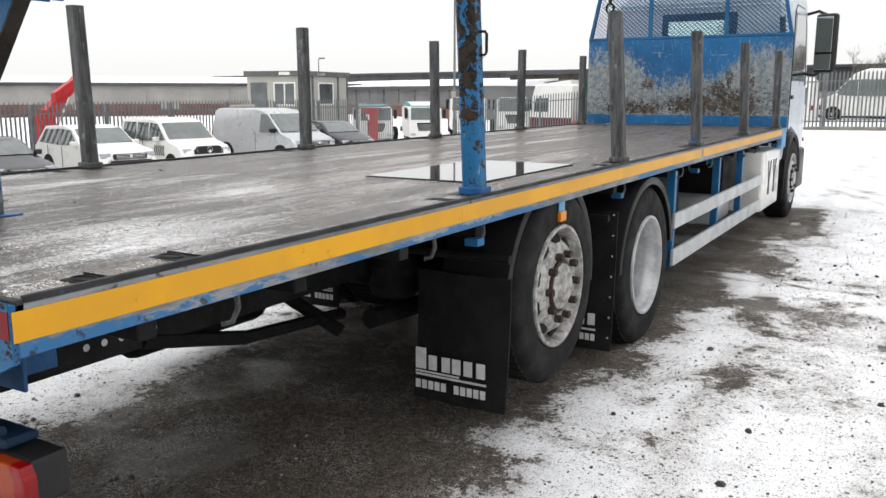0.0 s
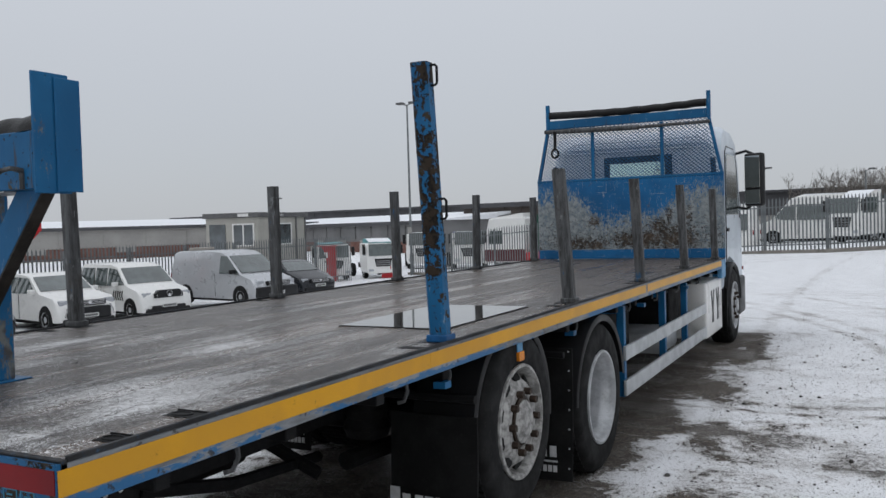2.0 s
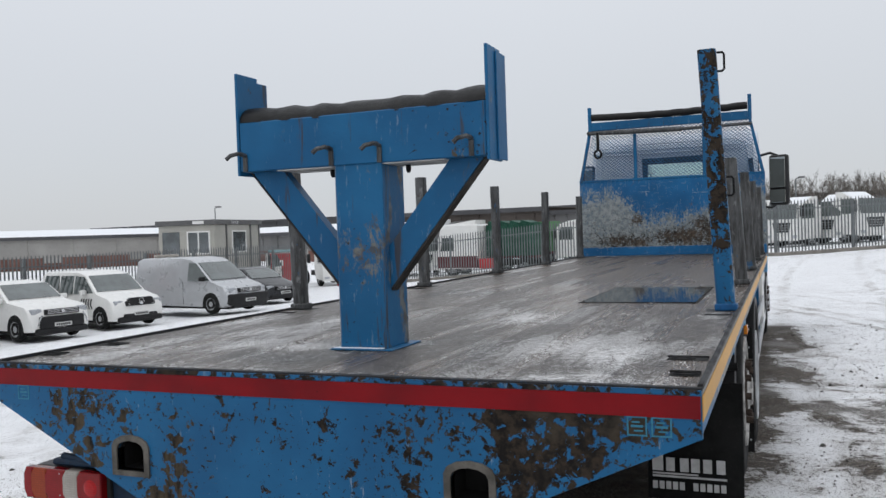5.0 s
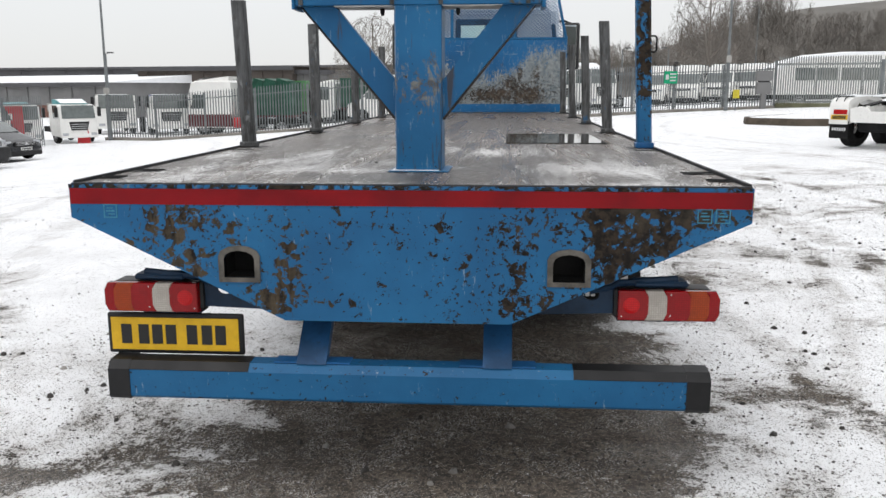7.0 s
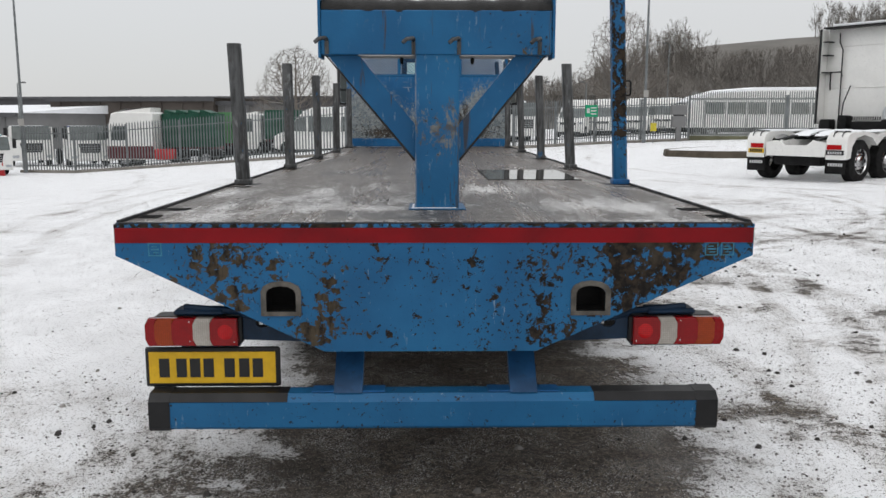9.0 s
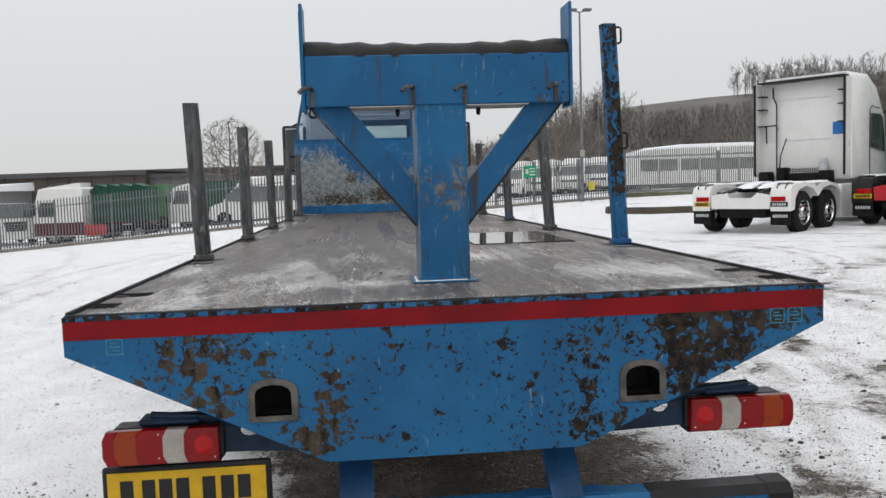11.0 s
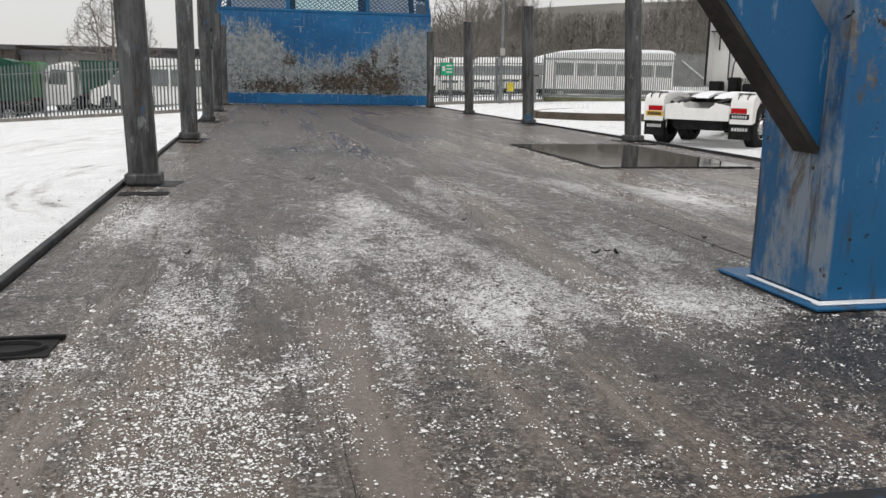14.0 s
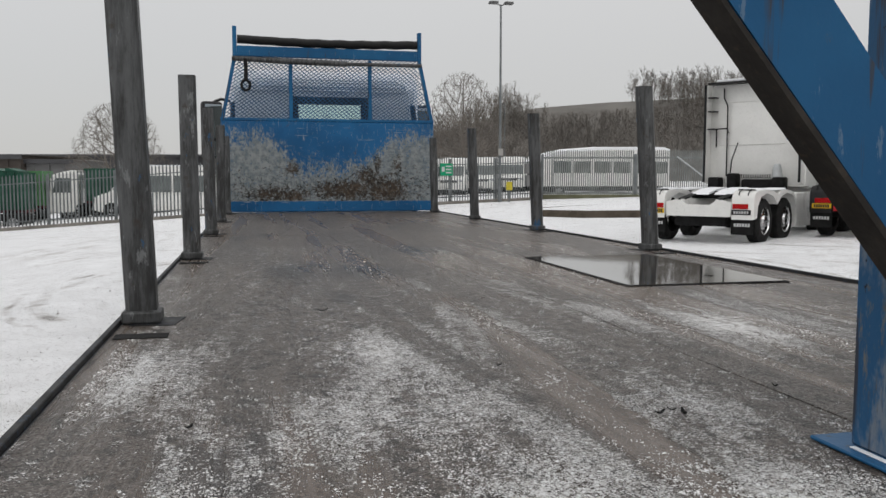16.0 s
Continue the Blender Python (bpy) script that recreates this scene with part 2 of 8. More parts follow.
def blue_paint(name, chips, rust_grey=0.3, wear=None, wet=0.38, scale=21.0, rubbed=0.555):
    """Blue lorry paint with scratches and chips down to dark primer and rust."""
    m = Mat(name)
    base = m.mix(m.ramp(m.noise(2.2, 4), 0.3, 0.7), (0.018, 0.125, 0.272), (0.013, 0.088, 0.205))
    base = m.mix(m.ramp(m.noise(0.9, 3), 0.45, 0.65, 0, 0.4), base, (0.012, 0.075, 0.168))
    big = m.noise(scale, 7, 0.70, dist=0.5)
    area = m.noise(3.4, 4, 0.6)
    mask = m.raw("ADD", big, m.raw("MULTIPLY", m.raw("SUBTRACT", area, 0.5), 0.45))
    if wear is not None:
        mask = m.raw("ADD", mask, wear(m))
    chip = m.ramp(mask, chips, chips + 0.010)
    edge = m.ramp(mask, chips - 0.015, chips + 0.004)
    small = m.raw("ADD", m.noise(52, 4, 0.6), m.raw("MULTIPLY", m.raw("SUBTRACT", area, 0.5), 0.3))
    if wear is not None:
        small = m.raw("ADD", small, m.raw("MULTIPLY", m.patches([(-0.84, 0.99, 0.34, 0.2), (0.45, 0.95, 0.35, 0.22)], "xz", 1.2, 0.3), 0.05))
    small = m.ramp(small, 0.635 if wear is not None else 0.71, 0.65 if wear is not None else 0.725)
    scratch = m.ramp(m.noise(9, 6, 0.75, m.scaled(4, 4, 0.7)), 0.62, 0.65)
    scuff = m.ramp(m.noise(11, 5, 0.75, m.scaled(0.7, 0.7, 5)), 0.69, 0.72)
    rust = m.mix(m.ramp(m.noise(26, 5, 0.7), 0.4, 0.62), (0.008, 0.0068, 0.006), (0.036, 0.026, 0.018))
    rust = m.mix(m.ramp(m.noise(5, 4, 0.6), 0.50, 0.62, 0, rust_grey), rust, (0.085, 0.07, 0.05))
    if wear is rear_wear:
        rust = m.mix(m.math("MULTIPLY", m.ramp(m.axis(0), -0.1, -0.5, 0, 0.5), m.ramp(m.noise(30, 4, 0.7, m.scaled(1, 1, 0.25)), 0.4, 0.6)), rust, (0.105, 0.08, 0.05))
    c = m.mix(m.math("MULTIPLY", m.raw("MAXIMUM", scratch, scuff), 0.65 if wear is not None else 0.38), base, (0.24, 0.30, 0.35))
    if wear is None:
        rub = m.ramp(m.noise(4.2, 9, 0.8, m.scaled(1.5, 1.5, 0.6, None, (3, 1, 4)), 0.4), rubbed, rubbed + 0.065, 0, 0.85)
        if rubbed < 0.54:
            # Left face paled: grey rubbing, and grazing glare put into the colour.
            side = m.raw("MULTIPLY", m.ramp(m.axis(0), -0.080, -0.087), m.ramp(m.noise(7, 6, 0.75, m.scaled(1, 1, 0.4)), 0.47, 0.60, 0.04, 0.6))
            c = m.mix(side, c, (0.30, 0.31, 0.31))
        c = m.mix(rub, c, m.mix(m.ramp(m.noise(17, 4), 0.4, 0.6), (0.19, 0.18, 0.15), (0.085, 0.066, 0.042)))
        runs = m.ramp(m.noise(5, 5, 0.7, m.scaled(3, 3, 0.22, None, (8, 2, 6))), 0.595, 0.66, 0, 0.8)
        c = m.mix(runs, c, (0.055, 0.042, 0.03))
    c = m.mix(m.math("MULTIPLY", edge, 0.55), c, (0.03, 0.09, 0.17))
    c = m.mix(small, c, (0.018, 0.017, 0.017))
    c = m.mix(chip, c, rust)
    m.bump(m.raw("SUBTRACT", m.noise(60, 3), m.raw("MULTIPLY", chip, 0.9)), 0.25, 0.003)
    return m.done(c, m.mix(chip, (wet,) * 3, (0.75,) * 3), 0.0, 0.17)


PAINT = blue_paint("blue_paint_worn", 0.70, 0.9, scale=19.0, rubbed=0.60)
PAINT_PILLAR = blue_paint("blue_paint_rubbed", 0.68, 0.9, scale=19.0, rubbed=0.525)
PAINT_BUMPER = blue_paint("blue_paint_speckled", 0.665, 0.1, lambda m: 0.0, 0.36, 30.0)
PAINT_LIP = blue_paint("blue_paint_edge", 0.485, 0.1, scale=30.0)


PAINT_REAR = blue_paint("blue_paint_chipped", 0.628, 0.3, rear_wear, 0.38, 27.0)


def headboard_paint():
    """Blue board rubbed to bare grey on both sides and below, finely scratched, black with chips towards its foot."""
    m = Mat("blue_paint_scraped")
    x, z = m.axis(0), m.axis(2)
    base = m.mix(m.ramp(m.noise(2.2, 4), 0.3, 0.7), (0.016, 0.125, 0.30), (0.012, 0.088, 0.215))
    sides = m.ramp(m.raw("ABSOLUTE", m.raw("SUBTRACT", x, 0.0)), 0.30, 0.80)
    top = m.raw("ADD", m.raw("MULTIPLY", sides, 0.36), 1.74)
    w = m.ramp(m.raw("SUBTRACT", z, top), 0.40, -0.30, -0.10, 0.10)
    foot = m.ramp(z, 1.34, 1.29, 0, 0.5)
    drag = m.raw("ADD", m.raw("MULTIPLY", m.noise(5, 9, 0.85, m.scaled(1.4, 1, 0.8), 0.3), 0.40), m.raw("MULTIPLY", m.noise(30, 8, 0.85, m.scaled(1.6, 1, 0.7), 0.4), 0.60))
    grey = m.ramp(m.raw("SUBTRACT", m.raw("ADD", drag, w), foot), 0.505, 0.545)
    greyc = m.mix(m.ramp(m.noise(18, 7, 0.75), 0.38, 0.62), (0.31, 0.32, 0.30), (0.16, 0.18, 0.18))
    c = m.mix(m.raw("MULTIPLY", grey, 0.88), base, greyc)
    for stretch, level, strength in (((13, 1, 0.9), 0.655, 0.6), ((22, 1, 1.4), 0.67, 0.5), ((0.9, 1, 13), 0.665, 0.55)):
        line = m.ramp(m.noise(5, 4, 0.6, m.scaled(*stretch)), level, level + 0.02)
        c = m.mix(m.math("MULTIPLY", line, strength), c, (0.33, 0.365, 0.37))
    rust = m.mix(m.ramp(m.noise(24, 5, 0.7), 0.4, 0.6), (0.012, 0.0095, 0.008), (0.055, 0.040, 0.028))
    stain = m.patches([(0.66, 1.48, 0.34, 0.20), (0.56, 1.80, 0.07, 0.16), (-0.62, 1.40, 0.42, 0.10), (0.15, 1.46, 0.5, 0.14), (0.80, 1.78, 0.08, 0.16), (0.45, 1.60, 0.2, 0.16), (-0.45, 1.72, 0.1, 0.1)], "xz", 1.35, 0.2)
    low = m.ramp(z, 2.05, 1.45, -0.065, 0.018)
    for stretch, level in (((1.0, 1, 2.6), 0.60), ((2.6, 1, 1.0), 0.615), ((1, 1, 1), 0.60)):
        chip = m.raw("ADD", m.noise(25, 6, 0.72, m.scaled(*stretch), 0.3), m.raw("ADD", m.raw("MULTIPLY", stain, 0.10), low))
        c = m.mix(m.raw("MULTIPLY", m.ramp(m.raw("SUBTRACT", chip, foot), level, level + 0.022), 0.9), c, rust)
    brown = m.ramp(m.raw("SUBTRACT", m.raw("ADD", m.noise(9, 8, 0.8), m.raw("MULTIPLY", stain, 0.10)), foot), 0.58, 0.72, 0, 0.7)
    c = m.mix(brown, c, (0.085, 0.062, 0.045))
    smear = m.raw("MULTIPLY", m.patches([(0.64, 1.43, 0.34, 0.10), (-0.42, 1.38, 0.16, 0.06), (0.25, 1.45, 0.14, 0.10)], "xz", 1.25, 0.3), m.ramp(m.noise(8, 7, 0.75), 0.40, 0.56))
    c = m.mix(m.raw("MULTIPLY", smear, 0.8), c, m.mix(m.ramp(m.noise(30, 5, 0.7), 0.4, 0.6), (0.03, 0.022, 0.016), (0.13, 0.095, 0.068)))
    speck = m.ramp(m.raw("ADD", m.noise(44, 4, 0.6), low), 0.665, 0.68)
    c = m.mix(m.math("SUBTRACT", speck, foot), c, (0.014, 0.012, 0.011))
    m.bump(m.noise(30, 5), 0.25, 0.006)
    return m.done(c, 0.45, 0.0, 0.2)


PAINT_HEAD = headboard_paint()


SLEET = [(-0.70, 1.04, 0.13, 0.20), (-0.55, 0.61, 0.14, 0.19), (-0.93, 0.33, 0.08, 0.12), (-0.94, 0.16, 0.09, 0.10), (-0.89, 0.38, 0.06, 0.06), (-1.12, 1.40, 0.08, 0.28), (0.30, 1.65, 0.22, 0.30), (-0.27, 0.58, 0.14, 0.10), (-0.64, 1.50, 0.10, 0.25), (-0.97, 0.62, 0.06, 0.12), (-1.10, 0.46, 0.05, 0.08), (0.9, 0.55, 0.22, 0.32), (0.87, 0.12, 0.24, 0.12), (0.72, 0.7, 0.14, 0.34)]


def deck_mat():
    """Brown anti-slip deck board: coarse grit, worn smooth and wet in lengthwise bands, with frozen sleet lying in drifts."""
    m = Mat("deck_board")
    y = m.axis(1)
    tone = m.noise(1.2, 6, 0.65, m.scaled(2.2, 0.35, 1))
    base = m.mix(m.ramp(tone, 0.36, 0.64), (0.086, 0.062, 0.048), (0.205, 0.155, 0.121))
    base = m.mix(m.ramp(m.random(), 0.0, 1.0, 0, 0.3), base, (0.05, 0.042, 0.038))
    smooth = m.ramp(m.noise(0.9, 6, 0.62, m.scaled(5.0, 0.3, 1, None, (2, 3, 0))), 0.50, 0.60)
    gritty = m.raw("SUBTRACT", 1.0, m.raw("MULTIPLY", smooth, 0.85))
    relief = m.noise(62, 5, 0.75)
    for size, part_dark in ((230, 0.50), (480, 0.56)):
        cells = m.scaled(1, 1, 0.01, None, (size * 0.013, 0.2, 0))
        pick = m.axis(0, m.voronoi(size, cells, "F1", "Color"))
        base = m.mix(m.raw("MULTIPLY", m.ramp(pick, part_dark, part_dark + 0.05, 0, 0.72), gritty), base, (0.018, 0.0145, 0.012))
        base = m.mix(m.raw("MULTIPLY", m.ramp(pick, 0.20, 0.15, 0, 0.8), gritty), base, (0.27, 0.245, 0.22))
        relief = m.raw("ADD", relief, m.raw("MULTIPLY", pick, 0.25))
    pits = m.ramp(m.noise(24, 6, 0.75), 0.535, 0.575, 0, 0.85)
    base = m.mix(m.raw("MULTIPLY", pits, gritty), base, (0.014, 0.011, 0.009))
    base = m.mix(m.math("MULTIPLY", smooth, 0.5), base, (0.132, 0.101, 0.080))
    dark = m.ramp(m.noise(1.7, 5, 0.65, m.scaled(1.6, 0.6, 1, None, (3, 7, 0))), 0.58, 0.68)
    base = m.mix(m.math("MULTIPLY", dark, 0.6), base, (0.014, 0.014, 0.0145))
    # sleet: granular, lying in drifts near the back of the deck
    streak = m.noise(1.5, 6, 0.7, m.scaled(3.6, 0.7, 1, None, (1.3, 0.2, 0)), 0.3)
    drift = m.patches(SLEET, "xy", 1.9, 0.0)
    bare_spots = m.patches([(-0.14, 0.30, 0.16, 0.14), (-0.36, 0.34, 0.12, 0.14), (-0.74, 3.2, 0.12, 0.4), (-0.47, 3.15, 0.2, 0.3), (-0.03, 4.16, 0.22, 0.3)], "xy", 1.4, 0.2)
    cover = m.raw("ADD", m.raw("MULTIPLY", m.raw("SUBTRACT", streak, 0.5), 0.6), m.raw("MINIMUM", m.ramp(y, 5.0, 1.4, -0.12, 0.018), m.ramp(y, 0.3, 0.8, -0.025, 0.018)))
    cover = m.raw("ADD", cover, m.raw("SUBTRACT", m.raw("MULTIPLY", drift, 0.11), m.raw("MULTIPLY", bare_spots, 0.25)))
    cover = m.raw("SUBTRACT", cover, m.raw("MULTIPLY", smooth, 0.05))
    fleck, shade = None, None
    clump = m.noise(42, 4, 0.7)
    cover = m.raw("ADD", cover, m.raw("MULTIPLY", m.raw("SUBTRACT", clump, 0.5), 0.28))
    for size, low, high in ((150, 0.0, 0.55), (280, 0.03, 0.85), (480, 0.05, 0.9)):
        warp = m.scaled(1, 1, 0.01, None, (size * 0.01, 0.3, 0))
        rnd = m.voronoi(size, warp, "F1", "Color")
        there = m.ramp(m.raw("SUBTRACT", m.ramp(cover, 0.0, 0.125, low * 0.4, high), m.axis(0, rnd)), -0.01, 0.03)
        grain = m.raw("MULTIPLY", there, m.ramp(m.voronoi(size, warp), 0.52, 0.36))
        fleck = grain if fleck is None else m.raw("MAXIMUM", fleck, grain)
        shade = m.axis(1, rnd) if shade is None else shade
    base = m.mix(m.math("MULTIPLY", bare_spots, 0.7), base, (0.012, 0.0125, 0.014))
    crust = m.ramp(m.raw("ADD", m.raw("MULTIPLY", drift, 0.22), m.raw("ADD", m.raw("MULTIPLY", m.raw("SUBTRACT", clump, 0.5), 0.5), m.raw("MULTIPLY", m.raw("SUBTRACT", streak, 0.5), 0.5))), 0.198, 0.245)
    fleck = m.raw("MAXIMUM", fleck, m.raw("MULTIPLY", crust, m.ramp(m.noise(170, 3, 0.7), 0.36, 0.46)))
    c = m.mix(m.math("MULTIPLY", fleck, 0.95), base, m.mix(m.ramp(shade, 0.1, 0.9), (0.90, 0.90, 0.90), (0.66, 0.645, 0.63)))
    rough = m.mix(smooth, (0.36,) * 3, (0.15,) * 3)
    rough = m.mix(fleck, rough, (0.7,) * 3)
    m.bump(m.raw("ADD", m.raw("MULTIPLY", relief, gritty), m.raw("MULTIPLY", fleck, 0.6)), 0.8, 0.008)
    return m.done(c, rough, 0.0, 0.46)


DECK = deck_mat()


def ground_mat():
    """Thin wet snow on brown-grey gravel: stones poke through singly, tracks and slush thin it, and the lorry keeps it off below."""
    m = Mat("snowy_yard")
    x, y = m.axis(0), m.axis(1)

    def cells(size, off):
        v = m.scaled(1, 1, 0.02, None, (off, off * 0.7, 0))
        col = m.voronoi(size, v, "F1", "Color")
        return m.axis(0, col), m.axis(1, col), m.voronoi(size, v)
    pick_a, tint_a, dist_a = cells(42, 3.1)
    pick_b, tint_b, dist_b = cells(105, 7.7)
    pick_c, tint_c, dist_c = cells(230, 5.3)
    # wet gravel
    tar = m.mix(m.ramp(tint_b, 0.1, 0.9), (0.014, 0.0105, 0.008), (0.105, 0.080, 0.058))
    tar = m.mix(m.ramp(pick_a, 0.55, 0.62, 0, 0.8), tar, m.mix(tint_a, (0.020, 0.016, 0.012), (0.15, 0.120, 0.090)))
    tar = m.mix(m.ramp(m.noise(0.9, 5, 0.6), 0.4, 0.62, 0, 0.65), tar, (0.036, 0.027, 0.019))
    tar = m.mix(m.ramp(tint_c, 0.86, 0.92, 0, 0.8), tar, (0.30, 0.26, 0.21))
    tar = m.mix(m.ramp(m.noise(34, 5, 0.7), 0.52, 0.58, 0, 0.7), tar, (0.008, 0.006, 0.0045))
    # where the snow is thin
    wob = m.raw("MULTIPLY", m.raw("SUBTRACT", m.noise(1.3, 6, 0.7), 0.5), 2.2)
    ax = m.raw("SUBTRACT", m.raw("ABSOLUTE", m.raw("SUBTRACT", x, m.ramp(y, 0.6, 3.0, 0.24, 0.16))), m.ramp(y, 0.6, 3.0, 0.98, 1.10))
    by = m.raw("SUBTRACT", m.raw("ABSOLUTE", m.raw("SUBTRACT", y, 5.4)), 6.0)
    inside = m.raw("ADD", m.raw("MAXIMUM", ax, by), wob)
    shelter = m.ramp(inside, 0.42, -0.22)
    patch = m.noise(0.6, 6, 0.68, None, 0.4)
    near = m.noise(2.6, 5, 0.7)
    tracks = None
    for cx, cy, r, w in ((19.18, 14.89, 25.62, 0.22), (1.9, 12.51, 5.68, 0.09), (-10.79, 7.1, 14.62, 0.11), (172.6, 16.38, 171.2, 0.12), (19.18, 14.89, 26.87, 0.22), (1.9, 12.51, 6.03, 0.05), (-10.79, 7.1, 14.17, 0.09), (-10.79, 7.1, 16.12, 0.12), (172.6, 16.38, 169.3, 0.12), (-13.0, 24.0, 8.0, 0.12), (-13.0, 24.0, 9.8, 0.12), (-60, 12.0, 52.0, 0.2), (22.0, 26.0, 18.0, 0.14), (22, 26, 16.1, 0.14)):
        dx, dy = m.raw("SUBTRACT", x, cx), m.raw("SUBTRACT", y, cy)
        d = m.raw("SQRT", m.raw("ADD", m.raw("MULTIPLY", dx, dx), m.raw("MULTIPLY", dy, dy)))
        t = m.ramp(m.raw("ABSOLUTE", m.raw("SUBTRACT", m.raw("ADD", d, m.raw("MULTIPLY", wob, 0.2)), r)), w * 1.6, w * 0.5)
        tracks = t if tracks is None else m.raw("MAXIMUM", tracks, t)
    tracks = m.raw("MULTIPLY", tracks, m.ramp(m.noise(1.3, 4, 0.7, m.scaled(1, 1, 1, None, (4, 2, 0))), 0.3, 0.6))
    open_left = m.raw("MULTIPLY", m.ramp(x, -0.6, -2.2), m.ramp(y, -3.5, 6.0, 0.0, 0.6))
    calm = m.raw("MAXIMUM", m.ramp(y, 9, 19), open_left)
    thin = m.raw("MULTIPLY", m.raw("ADD", m.ramp(patch, 0.47, 0.66, 0, 0.55), m.ramp(near, 0.5, 0.68, 0, 0.22)), m.ramp(calm, 0, 1, 1.0, 0.35))
    beside = m.raw("MULTIPLY", m.ramp(inside, 1.3, 0.1, 0, 0.34), m.ramp(patch, 0.40, 0.60))
    thin = m.raw("ADD", thin, m.raw("ADD", m.raw("MULTIPLY", tracks, 0.38), beside))
    thin = m.raw("ADD", thin, m.raw("MULTIPLY", m.ramp(x, 1.0, 1.8), m.ramp(y, 26, 10, 0.0, 0.10)))
    thin = m.raw("ADD", thin, m.raw("MULTIPLY", shelter, 0.85))
    grain = m.raw("ADD", m.raw("MULTIPLY", m.noise(22, 9, 0.8), 0.6), m.raw("MULTIPLY", m.noise(90, 4, 0.75), 0.4))
    bare = m.ramp(m.raw("ADD", grain, m.raw("MULTIPLY", m.raw("SUBTRACT", thin, 0.66), 0.42)), 0.485, 0.515)
    for pick, dist, low, high in ((pick_a, dist_a, 0.012, 0.17), (pick_b, dist_b, 0.08, 0.40), (pick_c, dist_c, 0.15, 0.46)):
        share = m.raw("MULTIPLY", m.ramp(thin, 0.0, 1.0, low, high), m.ramp(calm, 0.0, 1.0, 1.0, 0.75))
        poke = m.raw("MULTIPLY", m.ramp(m.raw("SUBTRACT", share, pick), -0.004, 0.004), m.ramp(dist, 0.50, 0.36))
        bare = m.raw("MAXIMUM", bare, poke)
    crumbs = m.raw("MULTIPLY", m.ramp(m.raw("SUBTRACT", tint_c, m.ramp(x, 0.5, -0.4, 0.0, 0.10)), 0.12, 0.09), m.ramp(m.noise(3.0, 4, 0.7, m.scaled(1, 1, 1, None, (2, 8, 0))), 0.42, 0.62))
    bare = m.raw("MULTIPLY", bare, m.raw("SUBTRACT", 1.0, m.raw("MULTIPLY", crumbs, 0.8)))
    snow = m.mix(m.ramp(m.noise(2.2, 4), 0.3, 0.7), (0.885, 0.892, 0.905), (0.80, 0.805, 0.815))
    snow = m.mix(m.ramp(thin, 0.12, 0.75, 0, 0.62), snow, (0.50, 0.475, 0.45))
    c = m.mix(m.raw("MULTIPLY", bare, 0.95), snow, tar)
    wetness = m.ramp(m.noise(0.8, 4, 0.6, m.scaled(1, 1, 1, None, (9, 4, 0))), 0.46, 0.6)
    r = m.mix(m.raw("MULTIPLY", bare, wetness), (0.85,) * 3, (0.34,) * 3)
    m.bump(m.raw("ADD", m.raw("ADD", m.raw("MULTIPLY", grain, 0.7), m.raw("MULTIPLY", tint_b, 0.2)), m.raw("MULTIPLY", m.raw("SUBTRACT", 1.0, bare), 0.5)), 0.75, 0.018)
    return m.done(c, r, 0.0, 0.16)


GROUND = ground_mat()


def rail_mat():
    """Steel rail scraped to grey, with blue paint left in patches and thin lengthwise scratches."""
    m = Mat("scuffed_side_rail")
    c = m.mix(m.ramp(m.noise(6, 6, 0.7, m.scaled(1, 0.35, 2)), 0.35, 0.65), (0.115, 0.122, 0.13), (0.27, 0.285, 0.30))
    blue = m.ramp(m.raw("ADD", m.noise(3.2, 8, 0.75, m.scaled(1, 0.5, 1.6)), m.ramp(m.axis(2), 1.13, 1.09, -0.05, 0.04)), 0.51, 0.55)
    c = m.mix(m.raw("MULTIPLY", blue, 0.9), c, (0.02, 0.13, 0.30))
    c = m.mix(m.ramp(m.noise(18, 5, 0.7), 0.60, 0.66, 0, 0.85), c, (0.03, 0.024, 0.02))
    c = m.mix(m.ramp(m.noise(12, 5, 0.75, m.scaled(1, 0.2, 6)), 0.63, 0.67, 0, 0.6), c, (0.4, 0.41, 0.42))
    m.bump(m.noise(40, 4), 0.2, 0.004)
    return m.done(c, 0.45, 0.15)


RAVE = rail_mat()

EDGE = simple("dark_edge_strip", (0.026, 0.026, 0.027), 0.6, 0.0, 0.4, 8, 0.2, (0.03, 0.10, 0.2))
CHASSIS = simple("dirty_black_chassis", (0.006, 0.006, 0.0065), 0.7, 0.1, 0.4, 5, 0.2, (0.028, 0.025, 0.022))
BLUE_DARK = simple("blue_steel_frame", (0.016, 0.11, 0.29), 0.4, 0.0, 0.35, 5, 0.1, (0.02, 0.035, 0.06))
RUBBER = simple("tyre_rubber", (0.008, 0.008, 0.008), 0.8, 0, 0.35, 7, 0.2, (0.035, 0.032, 0.028))
PLASTIC = simple("black_plastic", (0.014, 0.014, 0.015), 0.42, 0, 0.3, 6, 0.08)
FLAP = simple("mud_flap_rubber", (0.0045, 0.0045, 0.0045), 0.75, 0, 0.3, 6, 0.1, (0.022, 0.02, 0.018))
FOAM = simple("black_padding", (0.010, 0.010, 0.010), 0.45, 0, 0.4, 14, 0.5)
ALU = simple("dirty_alloy_rim", (0.46, 0.45, 0.43), 0.42, 0.3, 0.55, 26, 0.2, (0.05, 0.038, 0.03))
RIM = simple("grey_painted_rim", (0.50, 0.51, 0.52), 0.35, 0.3, 0.35, 9, 0.1, (0.2, 0.19, 0.18))
GALV = simple("grey_side_guard", (0.52, 0.54, 0.55), 0.4, 0.3, 0.2, 4, 0.1, (0.34, 0.34, 0.33))
